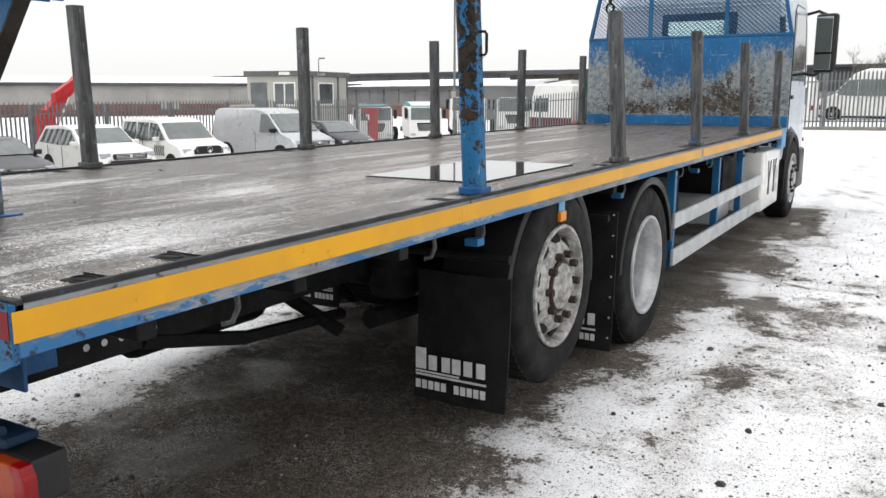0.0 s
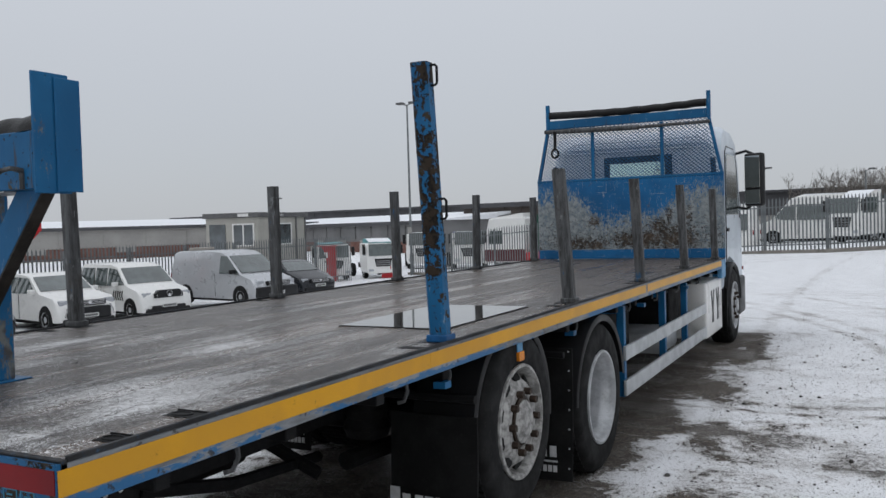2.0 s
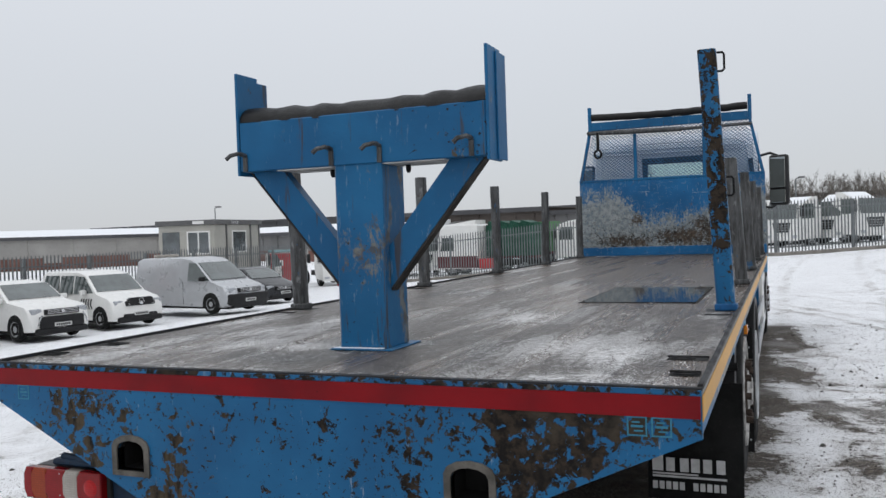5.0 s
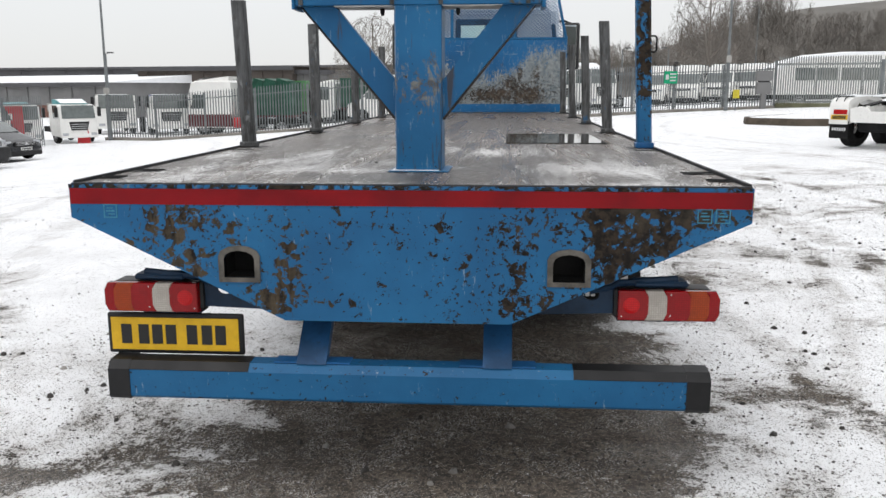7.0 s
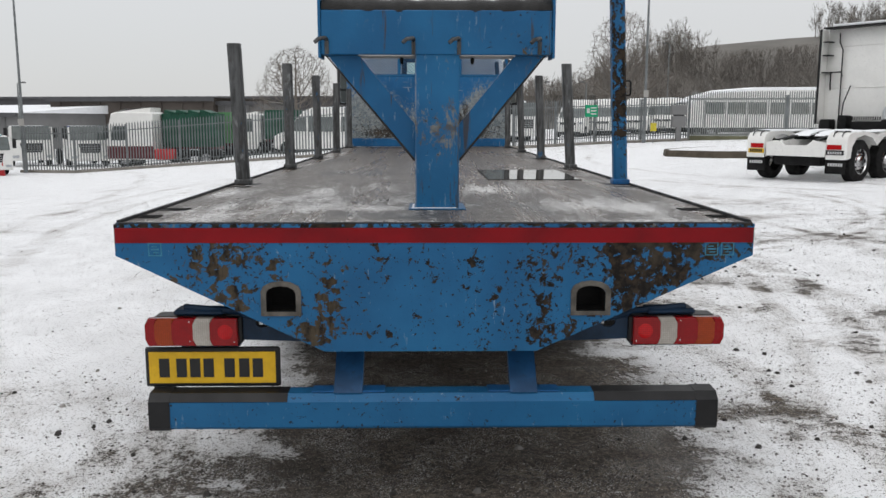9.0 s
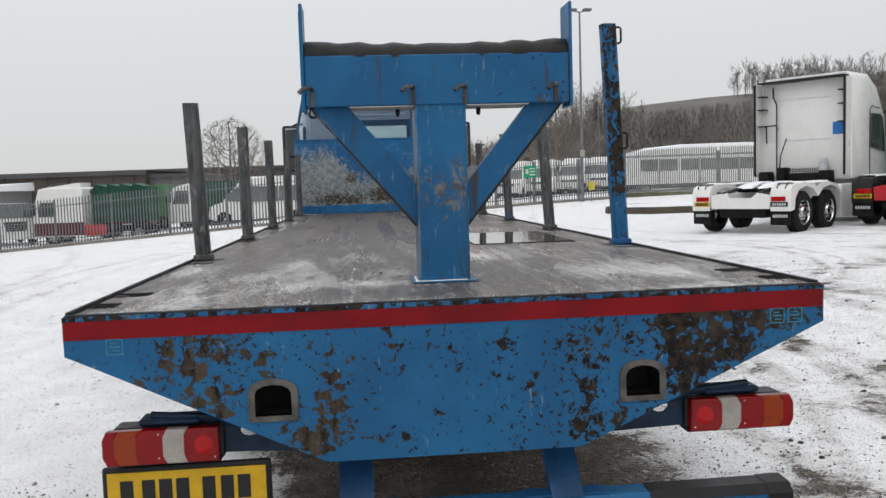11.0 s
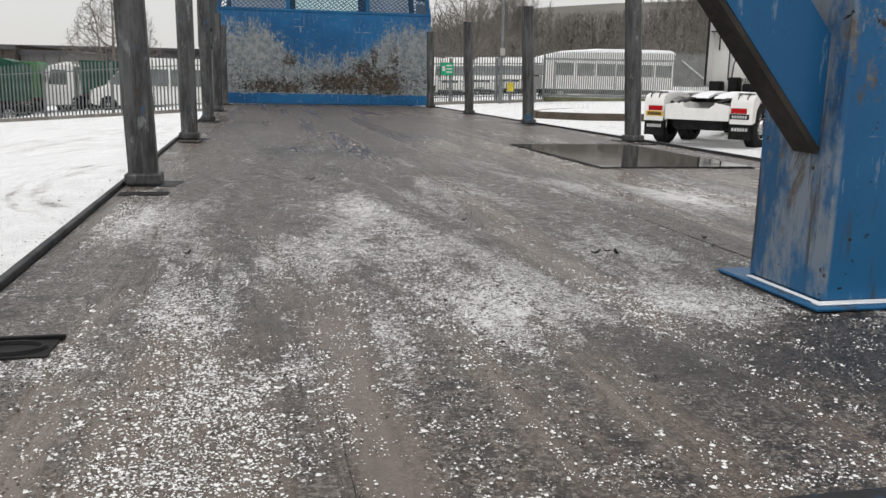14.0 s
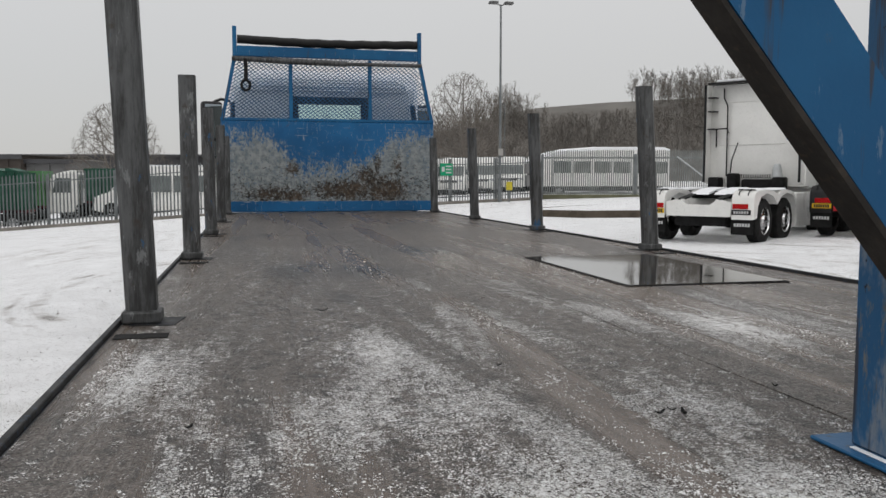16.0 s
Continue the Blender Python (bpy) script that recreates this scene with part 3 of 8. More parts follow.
FENCE = simple("galvanised_fence", (0.20, 0.215, 0.22), 0.5, 0.35, 0.3, 2, 0.05)
WHITE = simple("white_vehicle_paint", (0.78, 0.775, 0.75), 0.3, 0, 0.06, 3, 0.02, (0.55, 0.54, 0.52), 0.3)
CABPAINT = simple("pale_blue_cab_paint", (0.66, 0.72, 0.78), 0.32, 0, 0.1, 3, 0.02, (0.4, 0.44, 0.48), 0.3)
SILVER = simple("silver_vehicle_paint", (0.50, 0.51, 0.525), 0.3, 0.35, 0.08, 3, 0.02, (0.36, 0.36, 0.36), 0.3)
REDP = simple("red_vehicle_paint", (0.50, 0.025, 0.03), 0.35, 0, 0.2, 3, 0.03, None, 0.2)
GREENP = simple("dark_green_paint", (0.02, 0.10, 0.07), 0.4, 0, 0.3, 3, 0.05)
TEAL = simple("teal_paint", (0.10, 0.34, 0.36), 0.35, 0, 0.2, 3, 0.03)
BLACKP = simple("black_car_paint", (0.014, 0.016, 0.02), 0.22, 0, 0.3, 3, 0.02, (0.05, 0.05, 0.055), 0.4)
NAVY = simple("dark_blue_car_paint", (0.022, 0.035, 0.13), 0.22, 0, 0.3, 3, 0.02, (0.05, 0.055, 0.09), 0.4)
SNOW = simple("lying_snow", (0.84, 0.855, 0.875), 0.85, 0, 0.06, 3, 0.25, (0.76, 0.77, 0.79))
CHROME = simple("chrome", (0.6, 0.6, 0.6), 0.18, 1.0, 0.15, 9, 0.02)
LETTER = simple("white_lettering", (0.58, 0.58, 0.58), 0.5, 0, 0.2, 20, 0.05, (0.3, 0.3, 0.3))
DARKINK = simple("dark_lettering", (0.02, 0.02, 0.02), 0.4, 0, 0.1, 20, 0.0)
PLATE_Y = simple("yellow_reflective_plate", (0.66, 0.40, 0.015), 0.35, 0, 0.15, 12, 0.02, (0.45, 0.28, 0.02))
PLATE_W = simple("white_reflective_plate", (0.6, 0.6, 0.58), 0.35, 0, 0.1, 12, 0.02)


def tape(name, a, b):
    m = Mat(name)
    cell = m.voronoi(260, None, "DISTANCE_TO_EDGE")
    c = m.mix(m.ramp(cell, 0.02, 0.08), tuple(0.8 * q for q in a), a)
    c = m.mix(m.ramp(m.noise(3, 4), 0.4, 0.65), c, b)
    c = m.mix(m.ramp(m.noise(30, 4, 0.7), 0.66, 0.72, 0, 0.8), c, tuple(0.35 * q for q in b))
    m.bump(cell, 0.1, 0.001)
    return m.done(c, 0.34, 0.0, 0.18)


RED_TAPE = tape("red_reflective_tape", (0.21, 0.0025, 0.006), (0.135, 0.002, 0.005))
YELLOW_TAPE = tape("yellow_reflective_tape", (0.72, 0.36, 0.012), (0.60, 0.30, 0.02))


def lens(name, color, rough=0.16):
    """Moulded lamp plastic: small optic cells under a clear face."""
    m = Mat(name)
    cell = m.voronoi(120, None, "F1", "Distance", 0.15)
    c = m.mix(m.ramp(cell, 0.1, 0.7), color, tuple(0.6 * q for q in color))
    c = m.mix(m.ramp(m.noise(14, 3), 0.4, 0.7, 0, 0.5), c, tuple(0.5 * q for q in color))
    m.bump(cell, 0.08, 0.002)
    return m.done(c, rough, 0, 0.25, 0.12)


LENS_RED = lens("red_lamp_lens", (0.30, 0.003, 0.005))
LENS_BRIGHT = lens("bright_red_lamp_lens", (0.52, 0.005, 0.007))
LENS_AMBER = lens("amber_lamp_lens", (0.36, 0.045, 0.004))
LENS_ORANGE = lens("orange_marker_lens", (0.85, 0.28, 0.02))
LENS_WHITE = lens("white_lamp_lens", (0.50, 0.46, 0.41))
LENS_CLEAR = lens("clear_headlamp_lens", (0.55, 0.57, 0.6), 0.08)


def dark_glass(name, color=(0.05, 0.062, 0.06)):
    m = Mat(name)
    return m.done(m.mix(m.ramp(m.noise(2, 3), 0.3, 0.7), color, tuple(1.7 * q for q in color)), 0.04, 0, 0.9, 0.6)


GLASS = dark_glass("vehicle_glass")
GLASS_BLUE = dark_glass("window_glass", (0.05, 0.06, 0.065))


def clear_glass():
    m = bpy.data.materials.new("clear_pane")
    m.use_nodes = True
    t = m.node_tree
    p = t.nodes["Principled BSDF"]
    p.inputs["Transmission Weight"].default_value = 1.0
    p.inputs["Roughness"].default_value = 0.02
    p.inputs["Base Color"].default_value = (0.75, 0.87, 0.86, 1)
    p.inputs["IOR"].default_value = 1.01
    return m


CLEAR = clear_glass()


def water_mat():
    m = Mat("standing_water")
    m.bump(m.noise(7, 3), 0.02, 0.003)
    c = m.mix(m.ramp(m.noise(6, 4), 0.4, 0.65), (0.028, 0.026, 0.025), (0.07, 0.06, 0.05))
    return m.done(c, m.ramp(m.noise(2.5, 3), 0.35, 0.7, 0.02, 0.07), 0, 0.9, 0.6)


WATER = water_mat()
CLAD = simple("grey_cladding", (0.20, 0.20, 0.20), 0.6, 0.1, 0.2, 0.3, 0.05)
CLAD_DARK = simple("dark_cladding", (0.085, 0.085, 0.09), 0.6, 0.1, 0.2, 0.2, 0.05)
CLAD_BROWN = simple("brown_cladding", (0.10, 0.085, 0.075), 0.6, 0.1, 0.2, 0.2, 0.05)
CLAD_PALE = simple("pale_cladding", (0.36, 0.35, 0.33), 0.6, 0.1, 0.15, 0.3, 0.05)
BRICK = simple("red_brick_wall", (0.20, 0.105, 0.085), 0.8, 0, 0.3, 0.8, 0.2)
CABIN = simple("cream_cabin_panel", (0.42, 0.41, 0.37), 0.5, 0, 0.12, 1.2, 0.05, (0.30, 0.28, 0.24))
CABIN_TRIM = simple("grey_cabin_trim", (0.13, 0.13, 0.13), 0.5, 0, 0.2, 2, 0.05)
CONCRETE = simple("kerb_concrete", (0.24, 0.225, 0.20), 0.85, 0, 0.3, 2, 0.4, (0.12, 0.11, 0.09))
BARK = simple("bare_bark", (0.17, 0.148, 0.128), 0.9, 0, 0.35, 3, 0.2)
TWIG = simple("bare_twigs", (0.19, 0.17, 0.15), 0.9, 0, 0.3, 0.12, 0.0, (0.15, 0.12, 0.095))
GREEN_SIGN = simple("green_sign", (0.0, 0.30, 0.14), 0.45, 0, 0.1, 5, 0.02)
GREEN_BIN = simple("green_skip_paint", (0.018, 0.085, 0.055), 0.6, 0, 0.3, 1.5, 0.05)
GREEN_LIGHT = simple("bright_green_paint", (0.10, 0.26, 0.11), 0.5, 0, 0.2, 2, 0.05)
# Pale winter field, with some distance haze put into the grass colour.
HILL = simple("hazed_hillside_grass", (0.185, 0.175, 0.16), 0.95, 0, 0.3, 0.05, 0.0, (0.20, 0.185, 0.16))
# Near-black: leaf scraps, gaps, and the shade of holes put into colour.
DARK = simple("near_black_fill", (0.012, 0.012, 0.012), 0.8, 0, 0.2, 5, 0)
STICKER = simple("blue_sticker", (0.03, 0.17, 0.5), 0.4, 0, 0.1, 5, 0)
MIRROR = Mat("mirror_glass").done((0.42, 0.44, 0.45), 0.03, 1.0)


def granule_mat(name, pale, dark, lo, hi):
    m = Mat(name)
    n = m.t.nodes.new("ShaderNodeNewGeometry")
    c = m.mix(m.ramp(n.outputs["Random Per Island"], lo, hi), pale, dark)
    m.bump(m.noise(200, 2), 0.3, 0.002)
    return m.done(c, 0.5)


ICE = granule_mat("ice_grains", (0.82, 0.82, 0.82), (0.05, 0.041, 0.033), 0.62, 0.76)
GRAVEL = granule_mat("loose_stones", (0.035, 0.031, 0.028), (0.30, 0.285, 0.265), 0.55, 1.0)
NUT = simple("rusty_wheel_nut", (0.055, 0.038, 0.028), 0.6, 0.2, 0.5, 40, 0.2, (0.02, 0.016, 0.014))
# Blue of lamp arm and bracket darkened: their shade is put into the colour.
BLUE_SHADED = simple("shaded_blue_bracket", (0.008, 0.028, 0.062), 0.5, 0.0, 0.4, 7, 0.15, (0.012, 0.012, 0.013))
# Shade inside the stays is mixed into this one darker blue.
STAY = simple("worn_shaded_stay", (0.012, 0.066, 0.165), 0.45, 0.0, 0.4, 7, 0.15, (0.012, 0.02, 0.03))
TAB = simple("light_blue_tab", (0.14, 0.34, 0.56), 0.45, 0, 0.3, 8, 0.1, (0.06, 0.12, 0.2))
STICKER_TEAL = simple("teal_sticker_line", (0.04, 0.20, 0.30), 0.5, 0, 0.3, 30, 0.0)
# Twig brown paled: haze over the far wood is put into its colour.
HAZED_TWIG = simple("hazed_winter_twigs", (0.225, 0.208, 0.188), 0.9, 0, 0.25, 0.06, 0.0, (0.25, 0.20, 0.165))
MAROON = simple("maroon_skirt_paint", (0.10, 0.014, 0.02), 0.4, 0, 0.2, 3, 0.03)
BLUE_CAB = simple("dark_blue_deflector", (0.03, 0.04, 0.20), 0.4, 0, 0.2, 3, 0.03)
BEAM_FOOT = simple("pale_grey_flange", (0.46, 0.46, 0.45), 0.5, 0.1, 0.3, 9, 0.1, (0.12, 0.10, 0.08))
MESH = simple("dark_blue_mesh", (0.020, 0.085, 0.19), 0.5, 0.0, 0.3, 6, 0.05, (0.02, 0.02, 0.022))


def stake_mat():
    """Dark weathered steel with vertical rubbing marks, bright rubbed corners and remains of blue paint."""
    m = Mat("rubbed_stake_steel")
    n = m.noise(9, 7, 0.75, m.scaled(3, 3, 0.4))
    c = m.mix(m.ramp(n, 0.38, 0.62), (0.036, 0.036, 0.036), (0.105, 0.108, 0.11))
    c = m.mix(m.ramp(m.noise(26, 5, 0.75, m.scaled(1, 1, 0.3)), 0.60, 0.66, 0, 0.7), c, (0.22, 0.228, 0.232))
    c = m.mix(m.ramp(m.noise(14, 6, 0.75), 0.58, 0.66, 0, 0.6), c, (0.050, 0.036, 0.027))
    c = m.mix(m.ramp(m.noise(13, 6, 0.75, m.scaled(1, 1, 0.35, None, (5, 2, 1))), 0.645, 0.67, 0, 0.85), c, (0.022, 0.095, 0.20))
    m.bump(n, 0.2, 0.004)
    return m.done(c, 0.46, 0.25)


STEEL = stake_mat()
HOLE_RIM = simple("grey_rim_steel", (0.13, 0.12, 0.105), 0.6, 0.1, 0.5, 12, 0.2, (0.05, 0.04, 0.03))
GATE = simple("pale_gate_steel", (0.25, 0.265, 0.26), 0.5, 0.2, 0.25, 2, 0.05)
UNDER = simple("dark_underside_brown", (0.034, 0.029, 0.025), 0.6, 0, 0.5, 9, 0.2, (0.075, 0.05, 0.033))
TIMBER = simple("dark_kerb_timber", (0.10, 0.082, 0.062), 0.85, 0, 0.35, 3, 0.4, (0.05, 0.04, 0.03))
# ---------------------------------------------------------------- the yard
def build_ground():
    bm = B()
    xs = [-900, -400, -200, -110, -70] + [-50 + 2 * i for i in range(13)] + [-24 + 1.5 * i for i in range(12)] + [-6 + 0.4 * i for i in range(36)] + [8.5 + 1.5 * i for i in range(16)] + [34, 38, 42, 50, 70, 110, 200, 400, 900]
    ys = [-900, -400, -150, -60, -30, -20, -14, -10] + [-8 + 0.4 * i for i in range(50)] + [12 + 2 * i for i in range(22)] + [58, 62, 70, 90, 120, 200, 400, 900]
    grid = [[bm.verts.new((x, y, ground_z(x, y) + (0.018 * (noise.noise((x * 0.8, y * 0.8, 3.0))) if abs(x) < 12 and -9 < y < 30 else 0))) for x in xs] for y in ys]
    for a, b in zip(grid, grid[1:]):
        for k in range(len(xs) - 1):
            bm.faces.new((a[k], a[k + 1], b[k + 1], b[k]))
    return tagged(part("ground", bm, GROUND, None, "", True), "gravelly grey yard under thin patchy wet snow", "ground", kind="structure")


build_ground()


def build_stones():
    """Loose stones that poke through the snow."""
    rng = random.Random(4)
    verts, faces = [], []
    for i in range(15000):
        if i < 7500:
            x, y = rng.uniform(1.5, 7.0), rng.uniform(-4, 12)
        elif i < 12500:
            x, y = rng.uniform(-5, 5), rng.uniform(-4.0, 2.0)
        else:
            x, y = rng.uniform(-12, -1.5), rng.uniform(-2, 16)
        s = rng.uniform(0.003, 0.0095) * (2.6 if rng.random() < 0.045 else 1)
        z = ground_z(x, y) + 0.018 * noise.noise((x * 0.8, y * 0.8, 3.0))
        o = len(verts)
        a = rng.uniform(0, 6.3)
        for k in range(5):
            q = a + k * 1.2566
            r = s * rng.uniform(0.7, 1.3)
            verts.append((x + r * math.cos(q), y + r * math.sin(q), z - 0.003))
        for k in range(3):
            q = a + k * 2.094
            verts.append((x + 0.55 * s * math.cos(q), y + 0.55 * s * math.sin(q), z + s * rng.uniform(0.5, 0.9)))
        faces += [(o + 5, o + 6, o + 7), (o, o + 1, o + 5), (o + 1, o + 6, o + 5), (o + 1, o + 2, o + 6), (o + 2, o + 3, o + 6), (o + 3, o + 7, o + 6), (o + 3, o + 4, o + 7), (o + 4, o + 5, o + 7), (o + 4, o, o + 5)]
    me = bpy.data.meshes.new("loose_stones")
    me.from_pydata(verts, [], faces)
    me.materials.append(GRAVEL)
    tagged(new("loose_stones", me), "small dark stones scattered over the snowy yard", "stones", kind="stuff")


build_stones()


# ---------------------------------------------------------------- palisade fences
def pale_mesh(h):
    bm = B()
    w, d = 0.034, 0.016
    sec = [(-w, 0.0), (-w * 0.45, d), (0, d * 0.4), (w * 0.45, d), (w, 0.0), (w * 0.45, d - 0.005), (0, d * 0.4 - 0.005), (-w * 0.45, d - 0.005)]
    lo = [bm.verts.new((x, y, 0.05)) for x, y in sec]
    hi = [bm.verts.new((x, y, h - 0.10)) for x, y in sec]
    tip = [bm.verts.new((x * 0.15, y * 0.5, h - (0.0 if abs(x) < 0.02 else 0.015))) for x, y in sec]
    for a, b in ((lo, hi), (hi, tip)):
        for k in range(8):
            bm.faces.new((a[k], a[(k + 1) % 8], b[(k + 1) % 8], b[k]))
    me = bpy.data.meshes.new("pale")
    bm.to_mesh(me)
    bm.free()
    me.materials.append(FENCE)
    return me


PALE = pale_mesh(2.4)


def fence_run(points, group, label, step=0.155):
    """Fence panels along a line, each with its post, two rails and single pales."""
    for (x0, y0), (x1, y1) in zip(points, points[1:]):
        length = math.hypot(x1 - x0, y1 - y0)
        n = max(1, round(length / 2.75))
        ang = math.atan2(y1 - y0, x1 - x0)
        for i in range(n):
            a, b = i / n, (i + 1) / n
            xa, ya, xb, yb = x0 + (x1 - x0) * a, y0 + (y1 - y0) * a, x0 + (x1 - x0) * b, y0 + (y1 - y0) * b
            za, zb = ground_z(xa, ya), ground_z(xb, yb)
            w = length / n
            pan = thing("fence_panel", label, "fence", group, "", pose(xa, ya, za, 0, 0, math.degrees(ang)))
            sl = (zb - za) / w
            bm = B()
            prism(bm, [(-0.05, 0.03), (0.05, 0.03), (0.05, 0.13), (-0.05, 0.13)], "z", -0.1, 2.3)
            part("post", bm, FENCE, pan)
            for h in (0.35, 2.0):
                bm = B()
                prism(bm, [(0.0, h - 0.025), (w, h - 0.025 + sl * w), (w, h + 0.025 + sl * w), (0, h + 0.025)], "y", 0.018, 0.03)
                part("rail", bm, FENCE, pan)
            k = 0.08
            while k < w:
                p = new("pale", PALE)
                p.parent = pan
                p.location = (k, -0.004 + 0.006 * ((int(k * 97) % 3) - 1), sl * k)
                k += step


fence_run([(-21.0, 40.8), (-4.0, 38.2), (1.2, 37.2), (4.4, 38.9), (9.0, 41.7), (14.3, 43.0)], "palisade fence along the front", "grey galvanised steel palisade fence panel with pointed pales")
fence_run([(-23.2, -4.0), (-22.6, 16.0), (-21.4, 35.2)], "palisade fence behind the cars", "grey galvanised steel palisade fence panel with pointed pales")
fence_run([(20.2, 35.0), (30.0, 27.0)], "palisade fence by the tractor units", "grey galvanised steel palisade fence panel with pointed pales")


def kerb_run(points, w=0.3, h=0.14):
    for (x0, y0), (x1, y1) in zip(points, points[1:]):
        length = math.hypot(x1 - x0, y1 - y0)
        n = max(1, round(length / 3.0))
        for i in range(n):
            xa, ya = x0 + (x1 - x0) * i / n, y0 + (y1 - y0) * i / n
            xb, yb = x0 + (x1 - x0) * (i + 1) / n, y0 + (y1 - y0) * (i + 1) / n
            bm = B()
            d = Vector((xb - xa, yb - ya, 0)).normalized()
            s = Vector((-d.y, d.x, 0)) * w
            ring = []
            for px, py in ((xa, ya), (xb, yb)):
                g = ground_z(px, py)
                p = Vector((px, py, g))
                ring.append([p + Vector((0, 0, -0.1)), p + Vector((0, 0, h - 0.03)), p + s * 0.1 + Vector((0, 0, h)), p + s + Vector((0, 0, h)), p + s + Vector((0, 0, -0.1))])
            loft(bm, ring)
            tagged(part("kerb", bm, CONCRETE), "low weathered concrete kerb along the fence foot", "kerb", kind="structure")


kerb_run([(-21.0, 40.4), (-4.0, 37.8), (1.2, 36.8), (4.4, 38.5), (9.0, 41.2), (14.3, 42.5)])
# ---------------------------------------------------------------- the flatbed lorry
truck = thing("flatbed_lorry", "worn blue flatbed lorry with steel stakes and wet deck", "lorry")
DZ = 1.2          # deck top
LEN = 9.72        # deck length


def planks():
    """Deck boards laid lengthways with narrow joints."""
    rng = random.Random(7)
    xs = [-1.233, -0.81, -0.40, 0.005, 0.41, 0.81, 1.233]
    for a, b in zip(xs, xs[1:]):
        cuts = [0.035, rng.uniform(2.2, 3.4), rng.uniform(5.4, 6.8), LEN - 0.01]
        for c, d in zip(cuts, cuts[1:]):
            bm = B()
            dz = rng.uniform(-0.0015, 0.001)
            bx(bm, a + 0.0003, b - 0.0003, c + 0.001, d - 0.001, DZ - 0.028, DZ + dz)
            part("plank", bm, DECK, truck, "brown anti-slip deck board streaked with sleet")


planks()
bm = B()
bx(bm, -1.2, 1.2, 0.03, LEN - 0.02, DZ - 0.075, DZ - 0.0295)
part("deck_underside", bm, CHASSIS, truck)
for s in (-1, 1):
    bm = B()
    bx(bm, s * 1.236, s * 1.25, 0.0145, LEN, 1.085, DZ - 0.004, 0.002)
    bx(bm, s * 1.19, s * 1.2365, 0.0145, LEN, 1.085, 1.094)
    part("side_rail", bm, RAVE, truck, "scuffed steel side rail with remains of blue paint")
    bm = B()
    bx(bm, s * 1.238, s * 1.2515, 0.0345, LEN, DZ - 0.0035, DZ + 0.011, 0.0015)
    part("edge_strip", bm, EDGE, truck, "dark steel strip along the deck edge")
    for a, b in ((0.004, 1.83), (1.832, 3.66), (3.662, 5.60), (5.66, 7.7), (7.702, 9.66)):
        bm = B()
        bx(bm, s * 1.2505, s * 1.2525, a, b, 1.119, 1.183)
        part("side_tape", bm, YELLOW_TAPE, truck, "yellow reflective tape")
for k in range(17):
    y = 0.35 + k * 0.57
    bm = B()
    bx(bm, -1.19, 1.19, y, y + 0.06, 1.02, 1.124, 0.004)
    part("cross_bearer", bm, CHASSIS, truck)


# rear panel with its two foot holes
def rear_panel():
    bm = B()
    outer = [(-1.25, 1.197), (1.25, 1.197), (1.25, 1.075), (1.2, 1.052), (0.40, 0.688), (-0.445, 0.688), (-1.2, 1.052), (-1.25, 1.075)]

    def hole(cx):
        pts = [(cx - 0.058, 0.852), (cx + 0.058, 0.852), (cx + 0.058, 0.925)]
        pts += [(cx + 0.058 * math.cos(a), 0.925 + 0.03 * math.sin(a)) for a in [math.pi * k / 6 for k in range(1, 6)]]
        return pts + [(cx - 0.058, 0.925)]
    loops = [outer, hole(-0.612), hole(0.612)]
    edges = []
    for lp in loops:
        vs = [bm.verts.new((p[0], 0.0, p[1])) for p in lp]
        edges += [bm.edges.new((vs[k], vs[(k + 1) % len(vs)])) for k in range(len(vs))]
    bmesh.ops.triangle_fill(bm, use_beauty=True, edges=edges)
    r = bmesh.ops.extrude_face_region(bm, geom=list(bm.faces))
    for v in r["geom"]:
        if isinstance(v, bmesh.types.BMVert):
            v.co.y += 0.014
    part("rear_panel", bm, PAINT_REAR, truck, "chipped blue steel rear panel, tapering downwards")
    for cx in (-0.612, 0.612):
        inn, out = [], []
        for k, (x, z) in enumerate(hole(cx)):
            inn.append((x, z))
            zc = 0.90
            out.append((cx + (x - cx) * 1.36, zc + (z - zc) * 1.36))
        bm = B()
        n = len(inn)
        a = [bm.verts.new((p[0], -0.007, p[1])) for p in inn]
        b = [bm.verts.new((p[0], -0.007, p[1])) for p in out]
        c = [bm.verts.new((p[0], 0.0005, p[1])) for p in out]
        d = [bm.verts.new((p[0], 0.03, p[1])) for p in inn]
        for k in range(n):
            j = (k + 1) % n
            for q in ((a[k], a[j], b[j], b[k]), (b[k], b[j], c[j], c[k]), (a[j], a[k], d[k], d[j])):
                bm.faces.new(q)
        part("foot_hole_rim", bm, HOLE_RIM, truck, "rusty steel rim round a foot hole")
        bm = B()
        loft(bm, [[(x, 0.0145, z) for x, z in hole(cx)], [(x, 0.12, z) for x, z in hole(cx)]], True, False)
        bm.faces.new([bm.verts.new((x, 0.12, z)) for x, z in hole(cx)])
        part("foot_pocket", bm, DARK, truck)


rear_panel()
bm = B()
bx(bm, -1.25, 1.25, 0.0145, 0.034, 1.16, DZ + 0.004, 0.002)
part("rear_edge", bm, EDGE, truck)
bm = B()
bx(bm, -1.25, 1.25, -0.004, 0.0, 1.186, 1.2005)
part("rear_lip", bm, PAINT_LIP, truck)
bm = B()
bx(bm, -1.247, 1.247, -0.003, -0.0005, 1.126, 1.185)
part("rear_tape", bm, RED_TAPE, truck, "red reflective tape")


